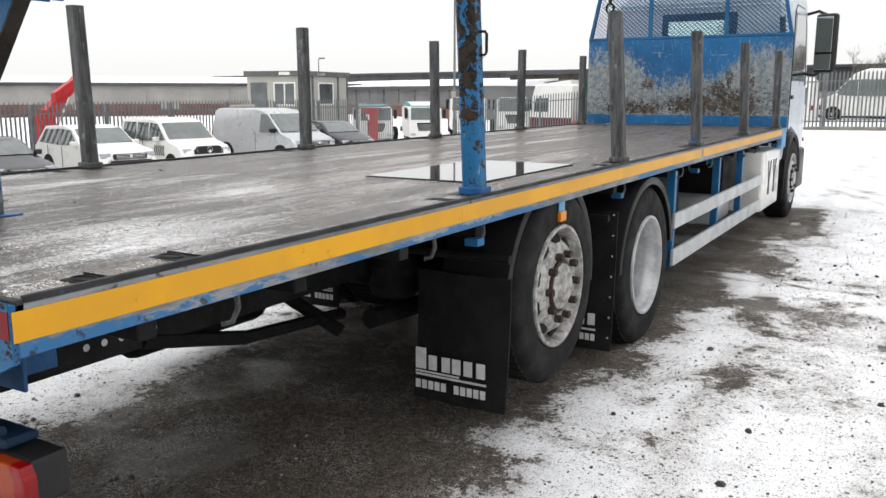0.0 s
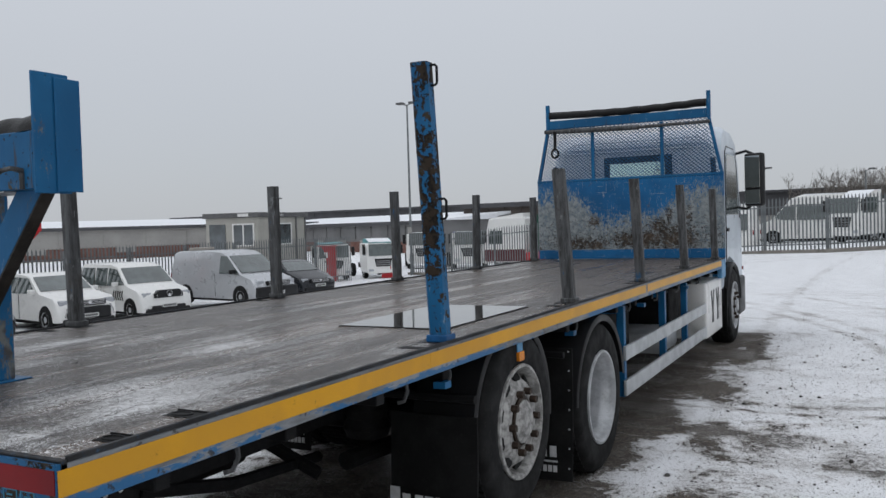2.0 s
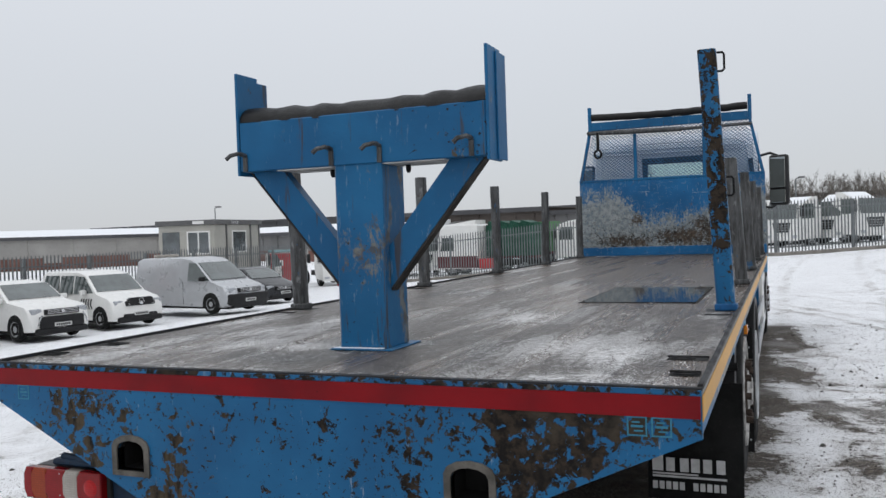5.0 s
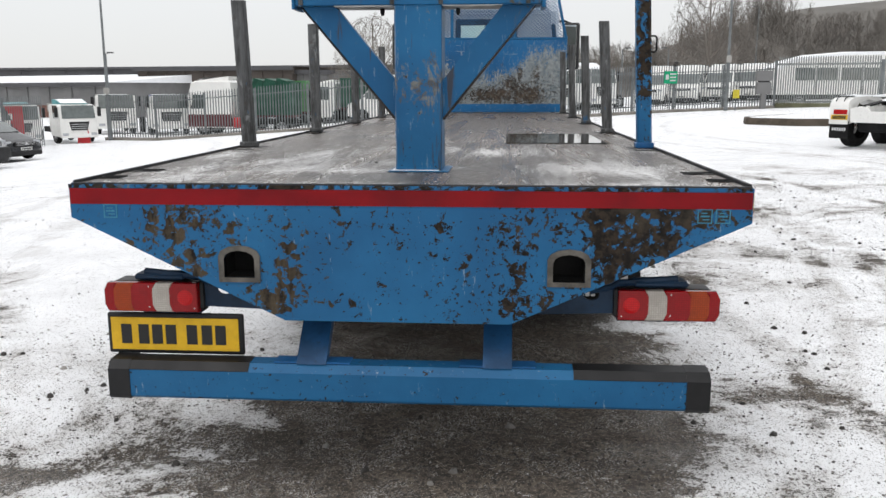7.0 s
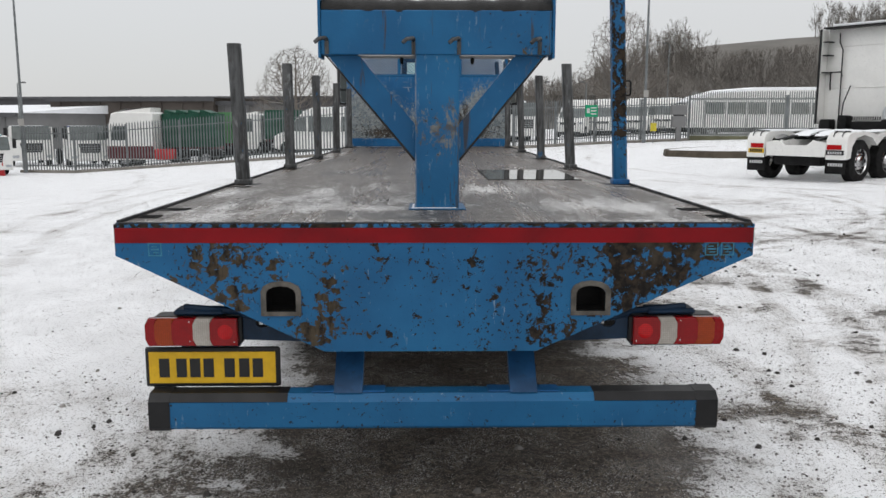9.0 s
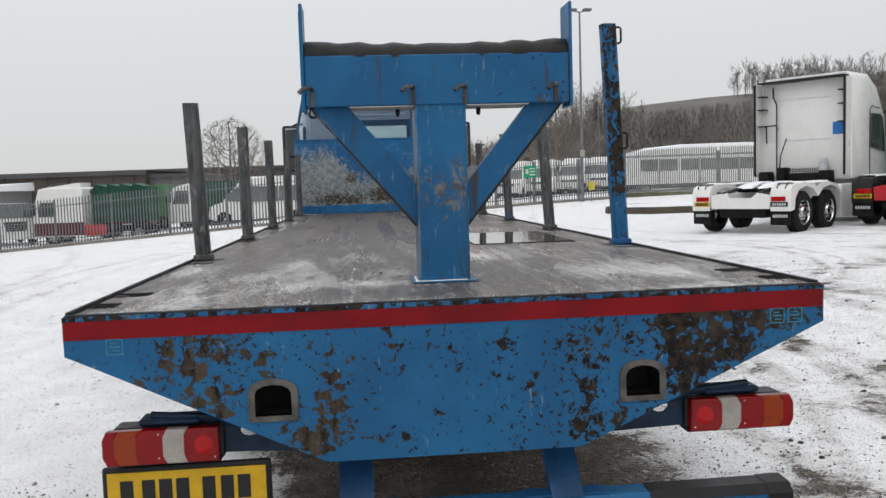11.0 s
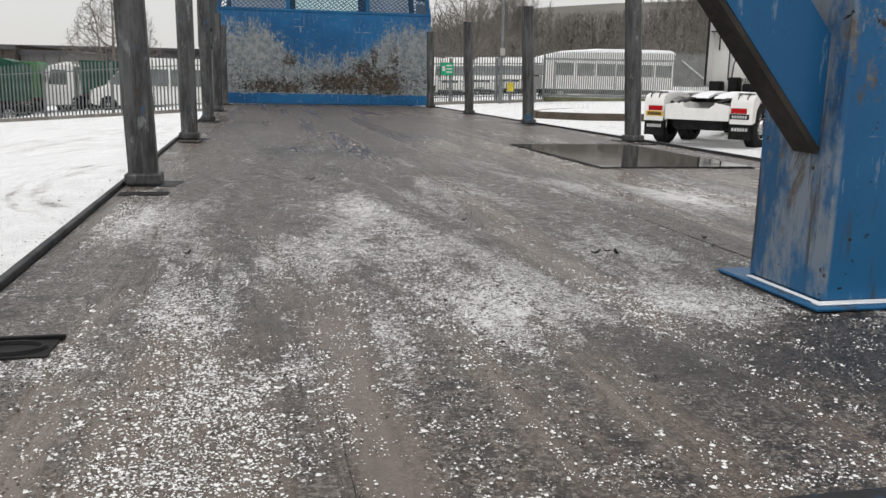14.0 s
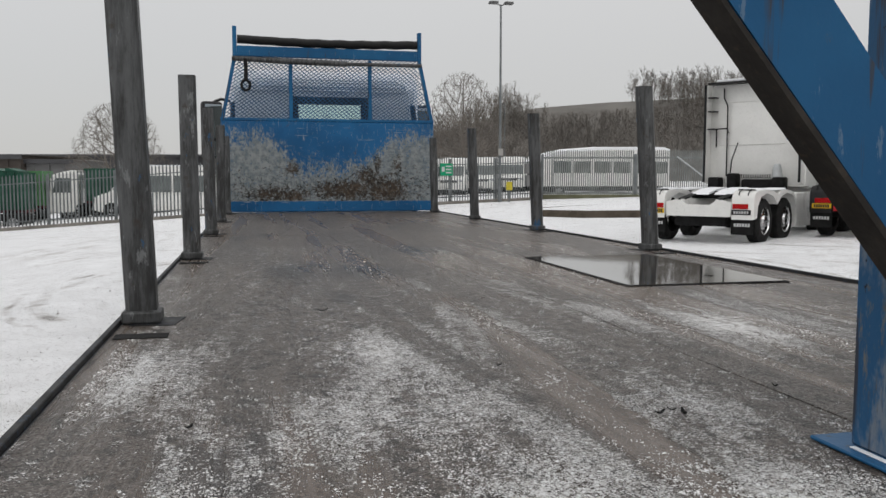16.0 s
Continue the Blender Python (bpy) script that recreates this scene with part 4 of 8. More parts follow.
# thin square sticker outlines near the panel's corners
def square_sticker(cx, cz, h=0.026):
    bm = B()
    for x0, x1, z0, z1 in ((-h, h, h - 0.004, h), (-h, h, -h, -h + 0.004), (-h, -h + 0.004, -h + 0.004, h - 0.004), (h - 0.004, h, -h + 0.004, h - 0.004), (-h * 0.6, h * 0.6, -0.003, 0.003), (-h * 0.5, h * 0.3, 0.009, 0.013), (-h * 0.3, h * 0.6, -0.014, -0.010)):
        bx(bm, cx + x0, cx + x1, -0.0016, -0.0003, cz + z0, cz + z1)
    part("sticker", bm, STICKER_TEAL, truck, "faded teal square sticker")


square_sticker(-1.096, 1.10)
square_sticker(1.085, 1.10)
square_sticker(1.148, 1.10)


# rear lamps
def rear_lamp(s):
    cells = [(0.0, 0.098, LENS_RED), (0.098, 0.165, LENS_WHITE), (0.165, 0.25, LENS_RED), (0.25, 0.318, LENS_AMBER), (0.318, 0.37, LENS_RED)]
    y, lo, hi = 0.045, 0.699, 0.813
    bm = B()
    bx(bm, s * 0.785, s * 1.145, y + 0.03, y + 0.13, 0.70, 0.815, 0.012, 2)
    lamp = part("rear_lamp", bm, PLASTIC, truck, "long rear light cluster with red, white and amber lenses")
    for k, (a, b, m) in enumerate(cells):
        c0, c1 = (0 if k == 0 else 0.018), (-0.014 if k == 4 else 0.018)
        q = 0.028
        pts = [(a, lo), (b + min(c1, 0), lo), (b + max(c1, 0), lo + q), (b + max(c1, 0), hi - q), (b + min(c1, 0), hi), (a, hi), (a + c0, hi - q), (a + c0, lo + q)]
        if k == 0:
            pts = pts[:6]
        bm = B()
        prism(bm, [(s * (0.80 + px), pz) for px, pz in pts], "y", y, y + 0.031)
        es = [e for e in bm.edges if all(v.co.y < y + 0.001 for v in e.verts)]
        bmesh.ops.bevel(bm, geom=es, offset=0.006, segments=2, affect="EDGES", profile=0.5)
        part("lens", bm, m, lamp)
    bm = B()
    lathe(bm, [(0.0, -0.004), (0.020, -0.003), (0.031, 0.0), (0.034, 0.006)], (s * 0.848, y, 0.757), 20, "y")
    part("brake_light", bm, LENS_BRIGHT, lamp, "brighter red brake light")
    for px, pz in ((0.812, 0.716), (0.99, 0.72), (0.99, 0.80)):
        bm = B()
        tube(bm, [(s * px, y - 0.002, pz), (s * px, y + 0.003, pz)], 0.003, 6)
        part("lens_screw", bm, CHROME, lamp)
    bm = B()
    tube(bm, [(s * 0.70, y + 0.05, 0.80), (s * 0.78, y + 0.05, 0.815), (s * 0.80, y + 0.05, 0.83), (s * 1.02, y + 0.05, 0.85)], 0.014, 8)
    bx(bm, s * 0.86, s * 1.06, y + 0.03, y + 0.12, 0.818, 0.842, 0.008)
    bx(bm, s * 0.80, s * 1.04, y + 0.04, y + 0.12, 0.686, 0.699, 0.004)
    part("bracket", bm, BLUE_SHADED, lamp)
    # pierced arm that carries the cluster
    bm = B()
    outer = [(0.36, 0.70), (0.80, 0.715), (0.80, 0.855), (0.70, 0.86)]
    ring = [(0.705 + 0.030 * math.cos(t), 0.785 + 0.022 * math.sin(t)) for t in [2 * math.pi * k / 12 for k in range(12)]]
    edges = []
    for lp in (outer, ring):
        vs = [bm.verts.new((s * px, 0.09, pz)) for px, pz in lp]
        edges += [bm.edges.new((vs[k], vs[(k + 1) % len(vs)])) for k in range(len(vs))]
    bmesh.ops.triangle_fill(bm, use_beauty=True, edges=edges)
    r = bmesh.ops.extrude_face_region(bm, geom=list(bm.faces))
    for g in r["geom"]:
        if isinstance(g, bmesh.types.BMVert):
            g.co.y += 0.01
    part("lamp_arm", bm, BLUE_SHADED, truck, "blue steel lamp arm with a cable hole, shade in its colour")


rear_lamp(-1)
rear_lamp(1)
bm = B()
bx(bm, -1.19, -0.64, 0.09, 0.115, 0.515, 0.682, 0.01, 2)
plate = part("number_plate", bm, PLASTIC, truck, "yellow number plate in a black surround")
bm = B()
bx(bm, -1.172, -0.658, 0.0865, 0.0905, 0.533, 0.664)
part("plate_face", bm, PLATE_Y, plate)
for k, x in enumerate((-1.11, -1.04, -0.985, -0.93, -0.845, -0.785, -0.73)):
    bm = B()
    bx(bm, x - 0.021, x + 0.021, 0.0845, 0.0863, 0.558, 0.637)
    part("plate_bar", bm, DARKINK, plate)

# under-run bumper
bm = B()
prism(bm, [(0.0, 0.375), (0.0, 0.478), (0.028, 0.506), (0.10, 0.509), (0.11, 0.50), (0.11, 0.372), (0.10, 0.365), (0.008, 0.365)], "x", -1.085, 1.07)
bumper = part("bumper", bm, PAINT_BUMPER, truck, "blue steel under-run bumper with black end caps")
for a, b in ((-1.155, -1.07), (1.055, 1.142)):
    bm = B()
    prism(bm, [(-0.003, 0.372), (-0.003, 0.482), (0.028, 0.511), (0.105, 0.514), (0.113, 0.50), (0.113, 0.368), (0.1, 0.36), (0.006, 0.36)], "x", a, b)
    part("end_cap", bm, PLASTIC, bumper)
for a, b in ((-1.07, -0.60), (0.64, 1.055)):
    bm = B()
    prism(bm, [(-0.002, 0.481), (0.027, 0.509), (0.10, 0.512), (0.10, 0.5092), (0.028, 0.5065), (0.0003, 0.479)], "x", a, b)
    part("grip_strip", bm, PLASTIC, bumper)
for x0, x1 in ((-0.415, -0.30), (0.30, 0.41)):
    bm = B()
    loft(bm, [[(x0, 0.02, 0.509), (x1, 0.02, 0.509), (x1, 0.07, 0.509), (x0, 0.07, 0.509)], [(x0, 0.30, 0.80), (x1, 0.30, 0.80), (x1, 0.36, 0.80), (x0, 0.36, 0.80)], [(x0, 0.42, 0.98), (x1, 0.42, 0.98), (x1, 0.48, 0.98), (x0, 0.48, 0.98)]])
    part("bumper_stay", bm, STAY, truck)
    bm = B()
    bx(bm, x0 - 0.09, x1 + 0.09, 0.03, 0.105, 0.509, 0.515)
    part("stay_plate", bm, BLUE_DARK, truck)

# chassis
for s in (-1, 1):
    bm = B()
    x = s * 0.43
    prism(bm, [(x + s * 0.004, 0.72), (x + s * 0.004, 1.0), (x - s * 0.07, 1.0), (x - s * 0.07, 0.99), (x - s * 0.004, 0.99), (x - s * 0.004, 0.73), (x - s * 0.07, 0.73), (x - s * 0.07, 0.72)], "y", 0.45, 11.6)
    rail = part("chassis_rail", bm, CHASSIS, truck, "black chassis rail drilled with a row of holes")
    # Holes are flat discs: five painted as daylight showing through, the others dark.
    for k in range(18):
        bm = B()
        lathe(bm, [(0.0, 0.0), (0.011, 0.0), (0.013, 0.001)], (x + s * 0.0045, 0.75 + k * 0.07, 0.78), 10)
        part("hole_disc", bm, GALV if k < 5 else DARK, rail)
    bm = B()
    bx(bm, s * 0.45, s * 0.47, 0.42, 0.62, 0.76, 0.98, 0.003)
    bx(bm, s * 0.45, s * 0.60, 0.42, 0.434, 0.76, 0.98, 0.003)
    part("gusset", bm, BLUE_DARK, truck)
for y in (0.6, 1.7, 3.5, 5.2, 7.0, 8.8):
    bm = B()
    tube(bm, [(-0.43, y, 0.86), (0.43, y, 0.86)], 0.07, 10)
    part("cross_member", bm, CHASSIS, truck, smooth=True)
bm = B()
for y in (1.2, 2.2, 3.6, 5.0):
    tube(bm, [(-0.38, y, 0.93), (-0.1, y + 0.3, 0.89), (0.2, y + 0.8, 0.92)], 0.022, 6)
part("air_hose", bm, CHASSIS, truck, smooth=True)
bm = B()
tube(bm, [(0.0, 1.15, 0.66), (0.0, 1.25, 0.68), (0.0, 1.95, 0.68), (0.0, 2.05, 0.66)], [0.06, 0.15, 0.15, 0.06], 16)
part("air_tank", bm, CHASSIS, truck, smooth=True)


def wheel(name, cx, cy, cz, r, width, side, dished, rim_mat):
    """A lorry wheel with tyre, rim, hub and nuts; side is +1 for the lorry's right."""
    w = thing(name, "", "")
    w.parent = truck
    for k in list(w.keys()):
        del w[k]
    w.location = (cx, cy, cz)
    bm = B()
    h = width / 2
    lathe(bm, [(r * 0.60, -h * 0.80), (r * 0.66, -h), (r * 0.86, -h), (r * 0.97, -h * 0.86), (r, -h * 0.66), (r, h * 0.66), (r * 0.97, h * 0.86), (r * 0.93, h * 0.97), (r * 0.86, h), (r * 0.72, h * 1.02), (r * 0.66, h), (r * 0.60, h * 0.80)] if side > 0 else [(r * 0.60, h * 0.80), (r * 0.66, h), (r * 0.86, h), (r * 0.97, h * 0.86), (r, h * 0.66), (r, -h * 0.66), (r * 0.97, -h * 0.86), (r * 0.93, -h * 0.97), (r * 0.86, -h), (r * 0.72, -h * 1.02), (r * 0.66, -h), (r * 0.60, -h * 0.80)], (0, 0, 0), 44)
    part("tyre", bm, RUBBER, w, smooth=True)
    bm = B()
    n = 64
    for o in (-0.55, -0.18, 0.18, 0.55):
        for k in range(n):
            a, b = 2 * math.pi * k / n, 2 * math.pi * (k + 0.72) / n
            q = [bm.verts.new((h * (o + d), rr * math.cos(t), rr * math.sin(t))) for rr in (r - 0.002, r + 0.008) for t in (a, b) for d in (-0.15, 0.15)]
            for ix in ((4, 5, 7, 6), (0, 1, 5, 4), (2, 6, 7, 3), (0, 4, 6, 2), (1, 3, 7, 5)):
                bm.faces.new([q[i] for i in ix])
    part("tread", bm, RUBBER, w)
    bm = B()
    e = side * h
    if dished:
        prof = [(r * 0.635, e * 0.97), (r * 0.63, e * 1.05), (r * 0.60, e * 1.07), (r * 0.585, e * 1.02), (r * 0.578, e * 0.84), (r * 0.56, e * 0.70), (r * 0.525, e * 0.52), (r * 0.515, e * 0.30), (r * 0.515, -e * 0.45), (r * 0.50, -e * 0.55), (r * 0.44, -e * 0.75), (r * 0.30, -e * 0.78), (r * 0.28, -e * 0.1), (r * 0.24, e * 0.05), (r * 0.0, e * 0.08)]
    else:
        prof = [(r * 0.635, e * 0.97), (r * 0.63, e * 1.05), (r * 0.60, e * 1.07), (r * 0.585, e * 1.0), (r * 0.57, e * 0.70), (r * 0.55, e * 0.55), (r * 0.52, e * 0.62), (r * 0.44, e * 0.95), (r * 0.41, e * 1.02), (r * 0.29, e * 1.02), (r * 0.275, e * 0.80), (r * 0.25, e * 0.80), (r * 0.235, e * 1.12), (r * 0.17, e * 1.18), (r * 0.15, e * 1.28), (0.0, e * 1.30)]
    lathe(bm, prof, (0, 0, 0), 36)
    rim = part("rim", bm, rim_mat, w, smooth=True)
    for k in range(10):
        a = 2 * math.pi * k / 10
        bm = B()
        rr = r * 0.335
        f = e * (1.01 if not dished else -0.77)
        tube(bm, [(f, rr * math.cos(a), rr * math.sin(a)), (f + side * 0.038, rr * math.cos(a), rr * math.sin(a))], 0.0205, 6)
        part("nut", bm, NUT, rim)
    if not dished:
        for k in range(10):
            a = 2 * math.pi * (k + 0.5) / 10
            # Hand holes are dark ovals on the rim, painted as shaded openings.
            bm = B()
            out, tan = Vector((0, math.cos(a), math.sin(a))), Vector((0, -math.sin(a), math.cos(a)))
            slope = Vector((side * -0.86, 0, 0)) * 0.5 + out * 0.86
            p = out * (r * 0.485) + Vector((e * 0.80, 0, 0))
            nrm = slope.cross(tan).normalized()
            nrm = nrm if nrm.x * side > 0 else -nrm
            ring = [p + slope * (0.031 * math.cos(q)) + tan * (0.044 * math.sin(q)) for q in [2 * math.pi * j / 12 for j in range(12)]]
            loft(bm, [[v - nrm * 0.01 for v in ring], [v + nrm * 0.006 for v in ring]])
            part("hand_hole", bm, DARK, rim)
        bm = B()
        lathe(bm, [(r * 0.262, e * 0.82), (r * 0.262, e * 1.05), (r * 0.242, e * 1.10), (r * 0.236, e * 0.82)], (0, 0, 0), 28)
        part("hub_ring", bm, NUT, rim, "", True)
    return w


for s in (-1, 1):
    wheel("tag_wheel", s * 1.085, 2.88, 0.655, 0.49, 0.29, s, False, ALU)
    wheel("drive_wheel", s * 1.10, 4.32, 0.505, 0.51, 0.29, s, True, RIM)
    wheel("inner_wheel", s * 0.77, 4.32, 0.505, 0.51, 0.29, s, True, RIM)
    wheel("front_wheel", s * 1.06, 10.75, 0.505, 0.51, 0.30, s, False, RIM)
for y, z, r in ((2.88, 0.655, 0.075), (4.32, 0.505, 0.09), (10.75, 0.505, 0.07)):
    bm = B()
    tube(bm, [(-1.0, y, z), (-0.3, y, z), (-0.22, y, z), (0.22, y, z), (0.3, y, z), (1.0, y, z)], [r, r, r * 1.7, r * 1.7, r, r], 14)
    part("axle", bm, CHASSIS, truck, smooth=True)
bm = B()
lathe(bm, [(0.0, -0.24), (0.14, -0.22), (0.23, -0.08), (0.24, 0.06), (0.17, 0.2), (0.0, 0.24)], (0.05, 4.25, 0.52), 20)
part("differential", bm, CHASSIS, truck, smooth=True)
for s in (-1, 1):
    for y in (2.45, 3.3, 3.95, 4.75):
        bm = B()
        lathe(bm, [(0.0, 0.0), (0.11, 0.0), (0.13, 0.05), (0.105, 0.10), (0.13, 0.15), (0.11, 0.2), (0.0, 0.2)], (s * 0.52, y, 0.62), 16, "z")
        part("air_spring", bm, RUBBER, truck, smooth=True)
    bm = B()
    tube(bm, [(s * 0.55, 2.2, 0.55), (s * 0.55, 3.1, 0.50), (s * 0.55, 4.8, 0.48)], 0.05, 8)
    part("suspension_arm", bm, CHASSIS, truck, smooth=True)
    bm = B()
    tube(bm, [(s * 0.42, 0.98, 0.74), (s * 0.42, 1.5, 0.62), (s * 0.3, 2.3, 0.52)], 0.03, 8)
    tube(bm, [(-s * 0.35, 1.9, 0.95), (s * 0.45, 2.1, 0.5)], 0.035, 8)
    part("stay_rod", bm, CHASSIS, truck, smooth=True)


def mudguard(s, cy, cz, r, a0, a1, w=0.34, out=1.25):
    bm = B()
    rings = []
    n = 22
    x0, x1 = s * (out - w), s * out
    for k in range(n + 1):
        a = radians(a0 + (a1 - a0) * k / n)
        c, d = math.cos(a), math.sin(a)
        rings.append([(x0, cy + c * r, cz + d * r), (x1, cy + c * r, cz + d * r), (x1 + s * 0.008, cy + c * (r - 0.02), cz + d * (r - 0.02)), (x1, cy + c * (r - 0.045), cz + d * (r - 0.045)), (x1 - s * 0.012, cy + c * (r - 0.012), cz + d * (r - 0.012)), (x0, cy + c * (r - 0.012), cz + d * (r - 0.012))])
    loft(bm, rings)
    part("mudguard", bm, PLASTIC, truck, "black plastic mudguard", True)


def mudflap(s, y, x0, x1, z0, z1, bars):
    bm = B()
    rings = []
    for k in range(7):
        z = z0 + (z1 - z0) * k / 6
        yy = y - 0.05 * (1 - k / 6) ** 2
        b = 0.02 * math.sin(k)
        rings.append([(s * x0, yy, z), (s * (x0 + x1) / 2, yy - 0.015 + b * 0.3, z), (s * x1, yy, z), (s * x1, yy + 0.01, z), (s * (x0 + x1) / 2, yy - 0.005 + b * 0.3, z), (s * x0, yy + 0.01, z)])
    loft(bm, rings)
    flap = part("mud_flap", bm, FLAP, truck, "black rubber mud flap with white lettering bars", True)
    for k in range(7 if y > 3 else 0):
        z = z0 + 0.08 + (z1 - z0 - 0.1) * k / 6
        yy = y - 0.05 * (1 - (z - z0) / (z1 - z0)) ** 2
        bm = B()
        tube(bm, [(s * (x1 - 0.022), yy - 0.004, z), (s * (x1 - 0.022), yy + 0.002, z)], 0.006, 6)
        part("flap_bolt", bm, GALV, flap)
    if not bars:
        return
    lx = [x0 + 0.03, x0 + 0.10, x0 + 0.17, x0 + 0.225, x0 + 0.285, x0 + 0.35] if s > 0 else [x0 + 0.03 + k * 0.065 for k in range(6)]
    yb = y - 0.075

    def bar(a, b, c, d):
        bm = B()
        bx(bm, s * a, s * b, yb - 0.002, yb + 0.002, c, d)
        part("lettering_bar", bm, LETTER, flap)
    for k, a in enumerate(lx):
        bar(a, a + (0.055 if k == 0 else 0.043), z0 + 0.155, z0 + (0.255 if k == 0 else 0.225))
    bar(x0 + 0.03, x0 + 0.40, z0 + 0.122, z0 + 0.132)
    bar(x0 + 0.03, x0 + 0.26, z0 + 0.138, z0 + 0.146)
    for k in range(11):
        if k != 5:
            bar(x0 + 0.03 + k * 0.034, x0 + 0.055 + k * 0.034, z0 + 0.06, z0 + 0.10)


for s in (-1, 1):
    mudguard(s, 2.88, 0.655, 0.545, -8, 55, 0.34, 1.20)
    mudguard(s, 2.88, 0.655, 0.545, 125, 190, 0.34, 1.20)
    mudguard(s, 4.32, 0.505, 0.57, 8, 176)
    mudflap(s, 2.30, 0.76, 1.24, 0.19, 0.80, True)
    mudflap(s, 3.70, 0.76, 1.245, 0.10, 0.93, True)
    bm = B()
    tube(bm, [(s * 0.45, 2.33, 0.88), (s * 1.22, 2.33, 0.88)], 0.022, 8)
    part("guard_stay", bm, CHASSIS, truck, smooth=True)
    bm = B()
    tube(bm, [(s * 0.45, 3.62, 0.90), (s * 1.22, 3.62, 0.90)], 0.022, 8)
    part("guard_stay", bm, CHASSIS, truck, smooth=True)
    # amber side marker on its tab
    bm = B()
    bx(bm, s * 1.235, s * 1.24, 2.83, 2.90, 1.035, 1.09)
    part("marker_tab", bm, TAB, truck)
    bm = B()
    bx(bm, s * 1.228, s * 1.252, 2.83, 2.90, 0.985, 1.036, 0.006, 2)
    part("side_marker", bm, LENS_ORANGE, truck, "small amber side marker lamp")
    bm = B()
    bx(bm, s * 1.20, s * 1.254, 9.42, 9.73, 0.965, 1.195, 0.008, 2)
    part("rail_end_block", bm, TAB, truck, "pale blue end block of the side rail")
    for y in (0.7, 1.75, 2.15, 4.0, 5.35, 6.3, 7.2, 8.3):
        bm = B()
        tube(bm, [(s * 1.17, y, 1.08), (s * 1.185, y - 0.01, 1.03), (s * 1.18, y - 0.03, 0.995), (s * 1.16, y - 0.05, 0.99)], 0.009, 6)
        part("rope_hook", bm, STEEL, truck, smooth=True)
    # side under-run guard
    for z0, z1 in ((0.635, 0.745), (0.36, 0.48)):
        bm = B()
        bx(bm, s * 1.195, s * 1.222, 5.06, 8.52, z0, z1, 0.006, 2)
        part("side_guard_rail", bm, GALV, truck, "pale grey side guard rail")
    for y in (5.12, 6.55, 7.55):
        bm = B()
        bx(bm, s * 1.13, s * 1.19, y, y + 0.06, 0.34, 1.05, 0.004)
        bx(bm, s * 0.45, s * 1.13, y, y + 0.06, 0.99, 1.05, 0.004)
        part("guard_upright", bm, PAINT, truck, "blue steel guard upright")
    # tank and step box ahead of the guard
    bm = B()
    bx(bm, s * 0.70, s * 1.215, 8.56, 9.65, 0.32, 0.97, 0.03, 3)
    tank = part("side_tank", bm, WHITE if s > 0 else CHASSIS, truck, "white moulded side tank cover with black stripes", True)
    for k in range(4):
        bm = B()
        y0 = 8.85 + k * 0.17
        q = 0.12 * (1 if k % 2 == 0 else -1)
        prism(bm, [(y0, 0.86), (y0 + 0.06, 0.86), (y0 + 0.06 + q, 0.48), (y0 + q, 0.48)], "x", s * 1.216, s * 1.219)
        part("stripe", bm, DARKINK, tank)
    bm = B()
    bx(bm, s * 0.5, s * 0.85, 5.4, 6.6, 0.45, 0.95, 0.06, 3)
    part("fuel_tank", bm, CHASSIS, truck, "dark under-deck tank", True)
    bm = B()
    bx(bm, s * 0.5, s * 1.0, 7.6, 8.45, 0.5, 0.98, 0.02, 2)
    part("battery_box", bm, CHASSIS, truck, smooth=True)
# Added pale box: stands for bright snow seen through under the deck.
bm = B()
bx(bm, 0.5, 1.1, 6.75, 7.5, 0.42, 0.62, 0.03, 2)
part("pale_filler_box", bm, GALV, truck, smooth=True)

# spare steel plate let into the deck, holding rain water
bm = B()
bx(bm, 0.375, 1.02, 2.42, 3.56, DZ - 0.02, DZ + 0.004, 0.001)
tray = part("deck_plate", bm, CHASSIS, truck, "flush steel plate covered with rain water")
bm = B()
bx(bm, 0.385, 1.01, 2.43, 3.55, DZ + 0.0042, DZ + 0.0062)
part("water_film", bm, WATER, tray)


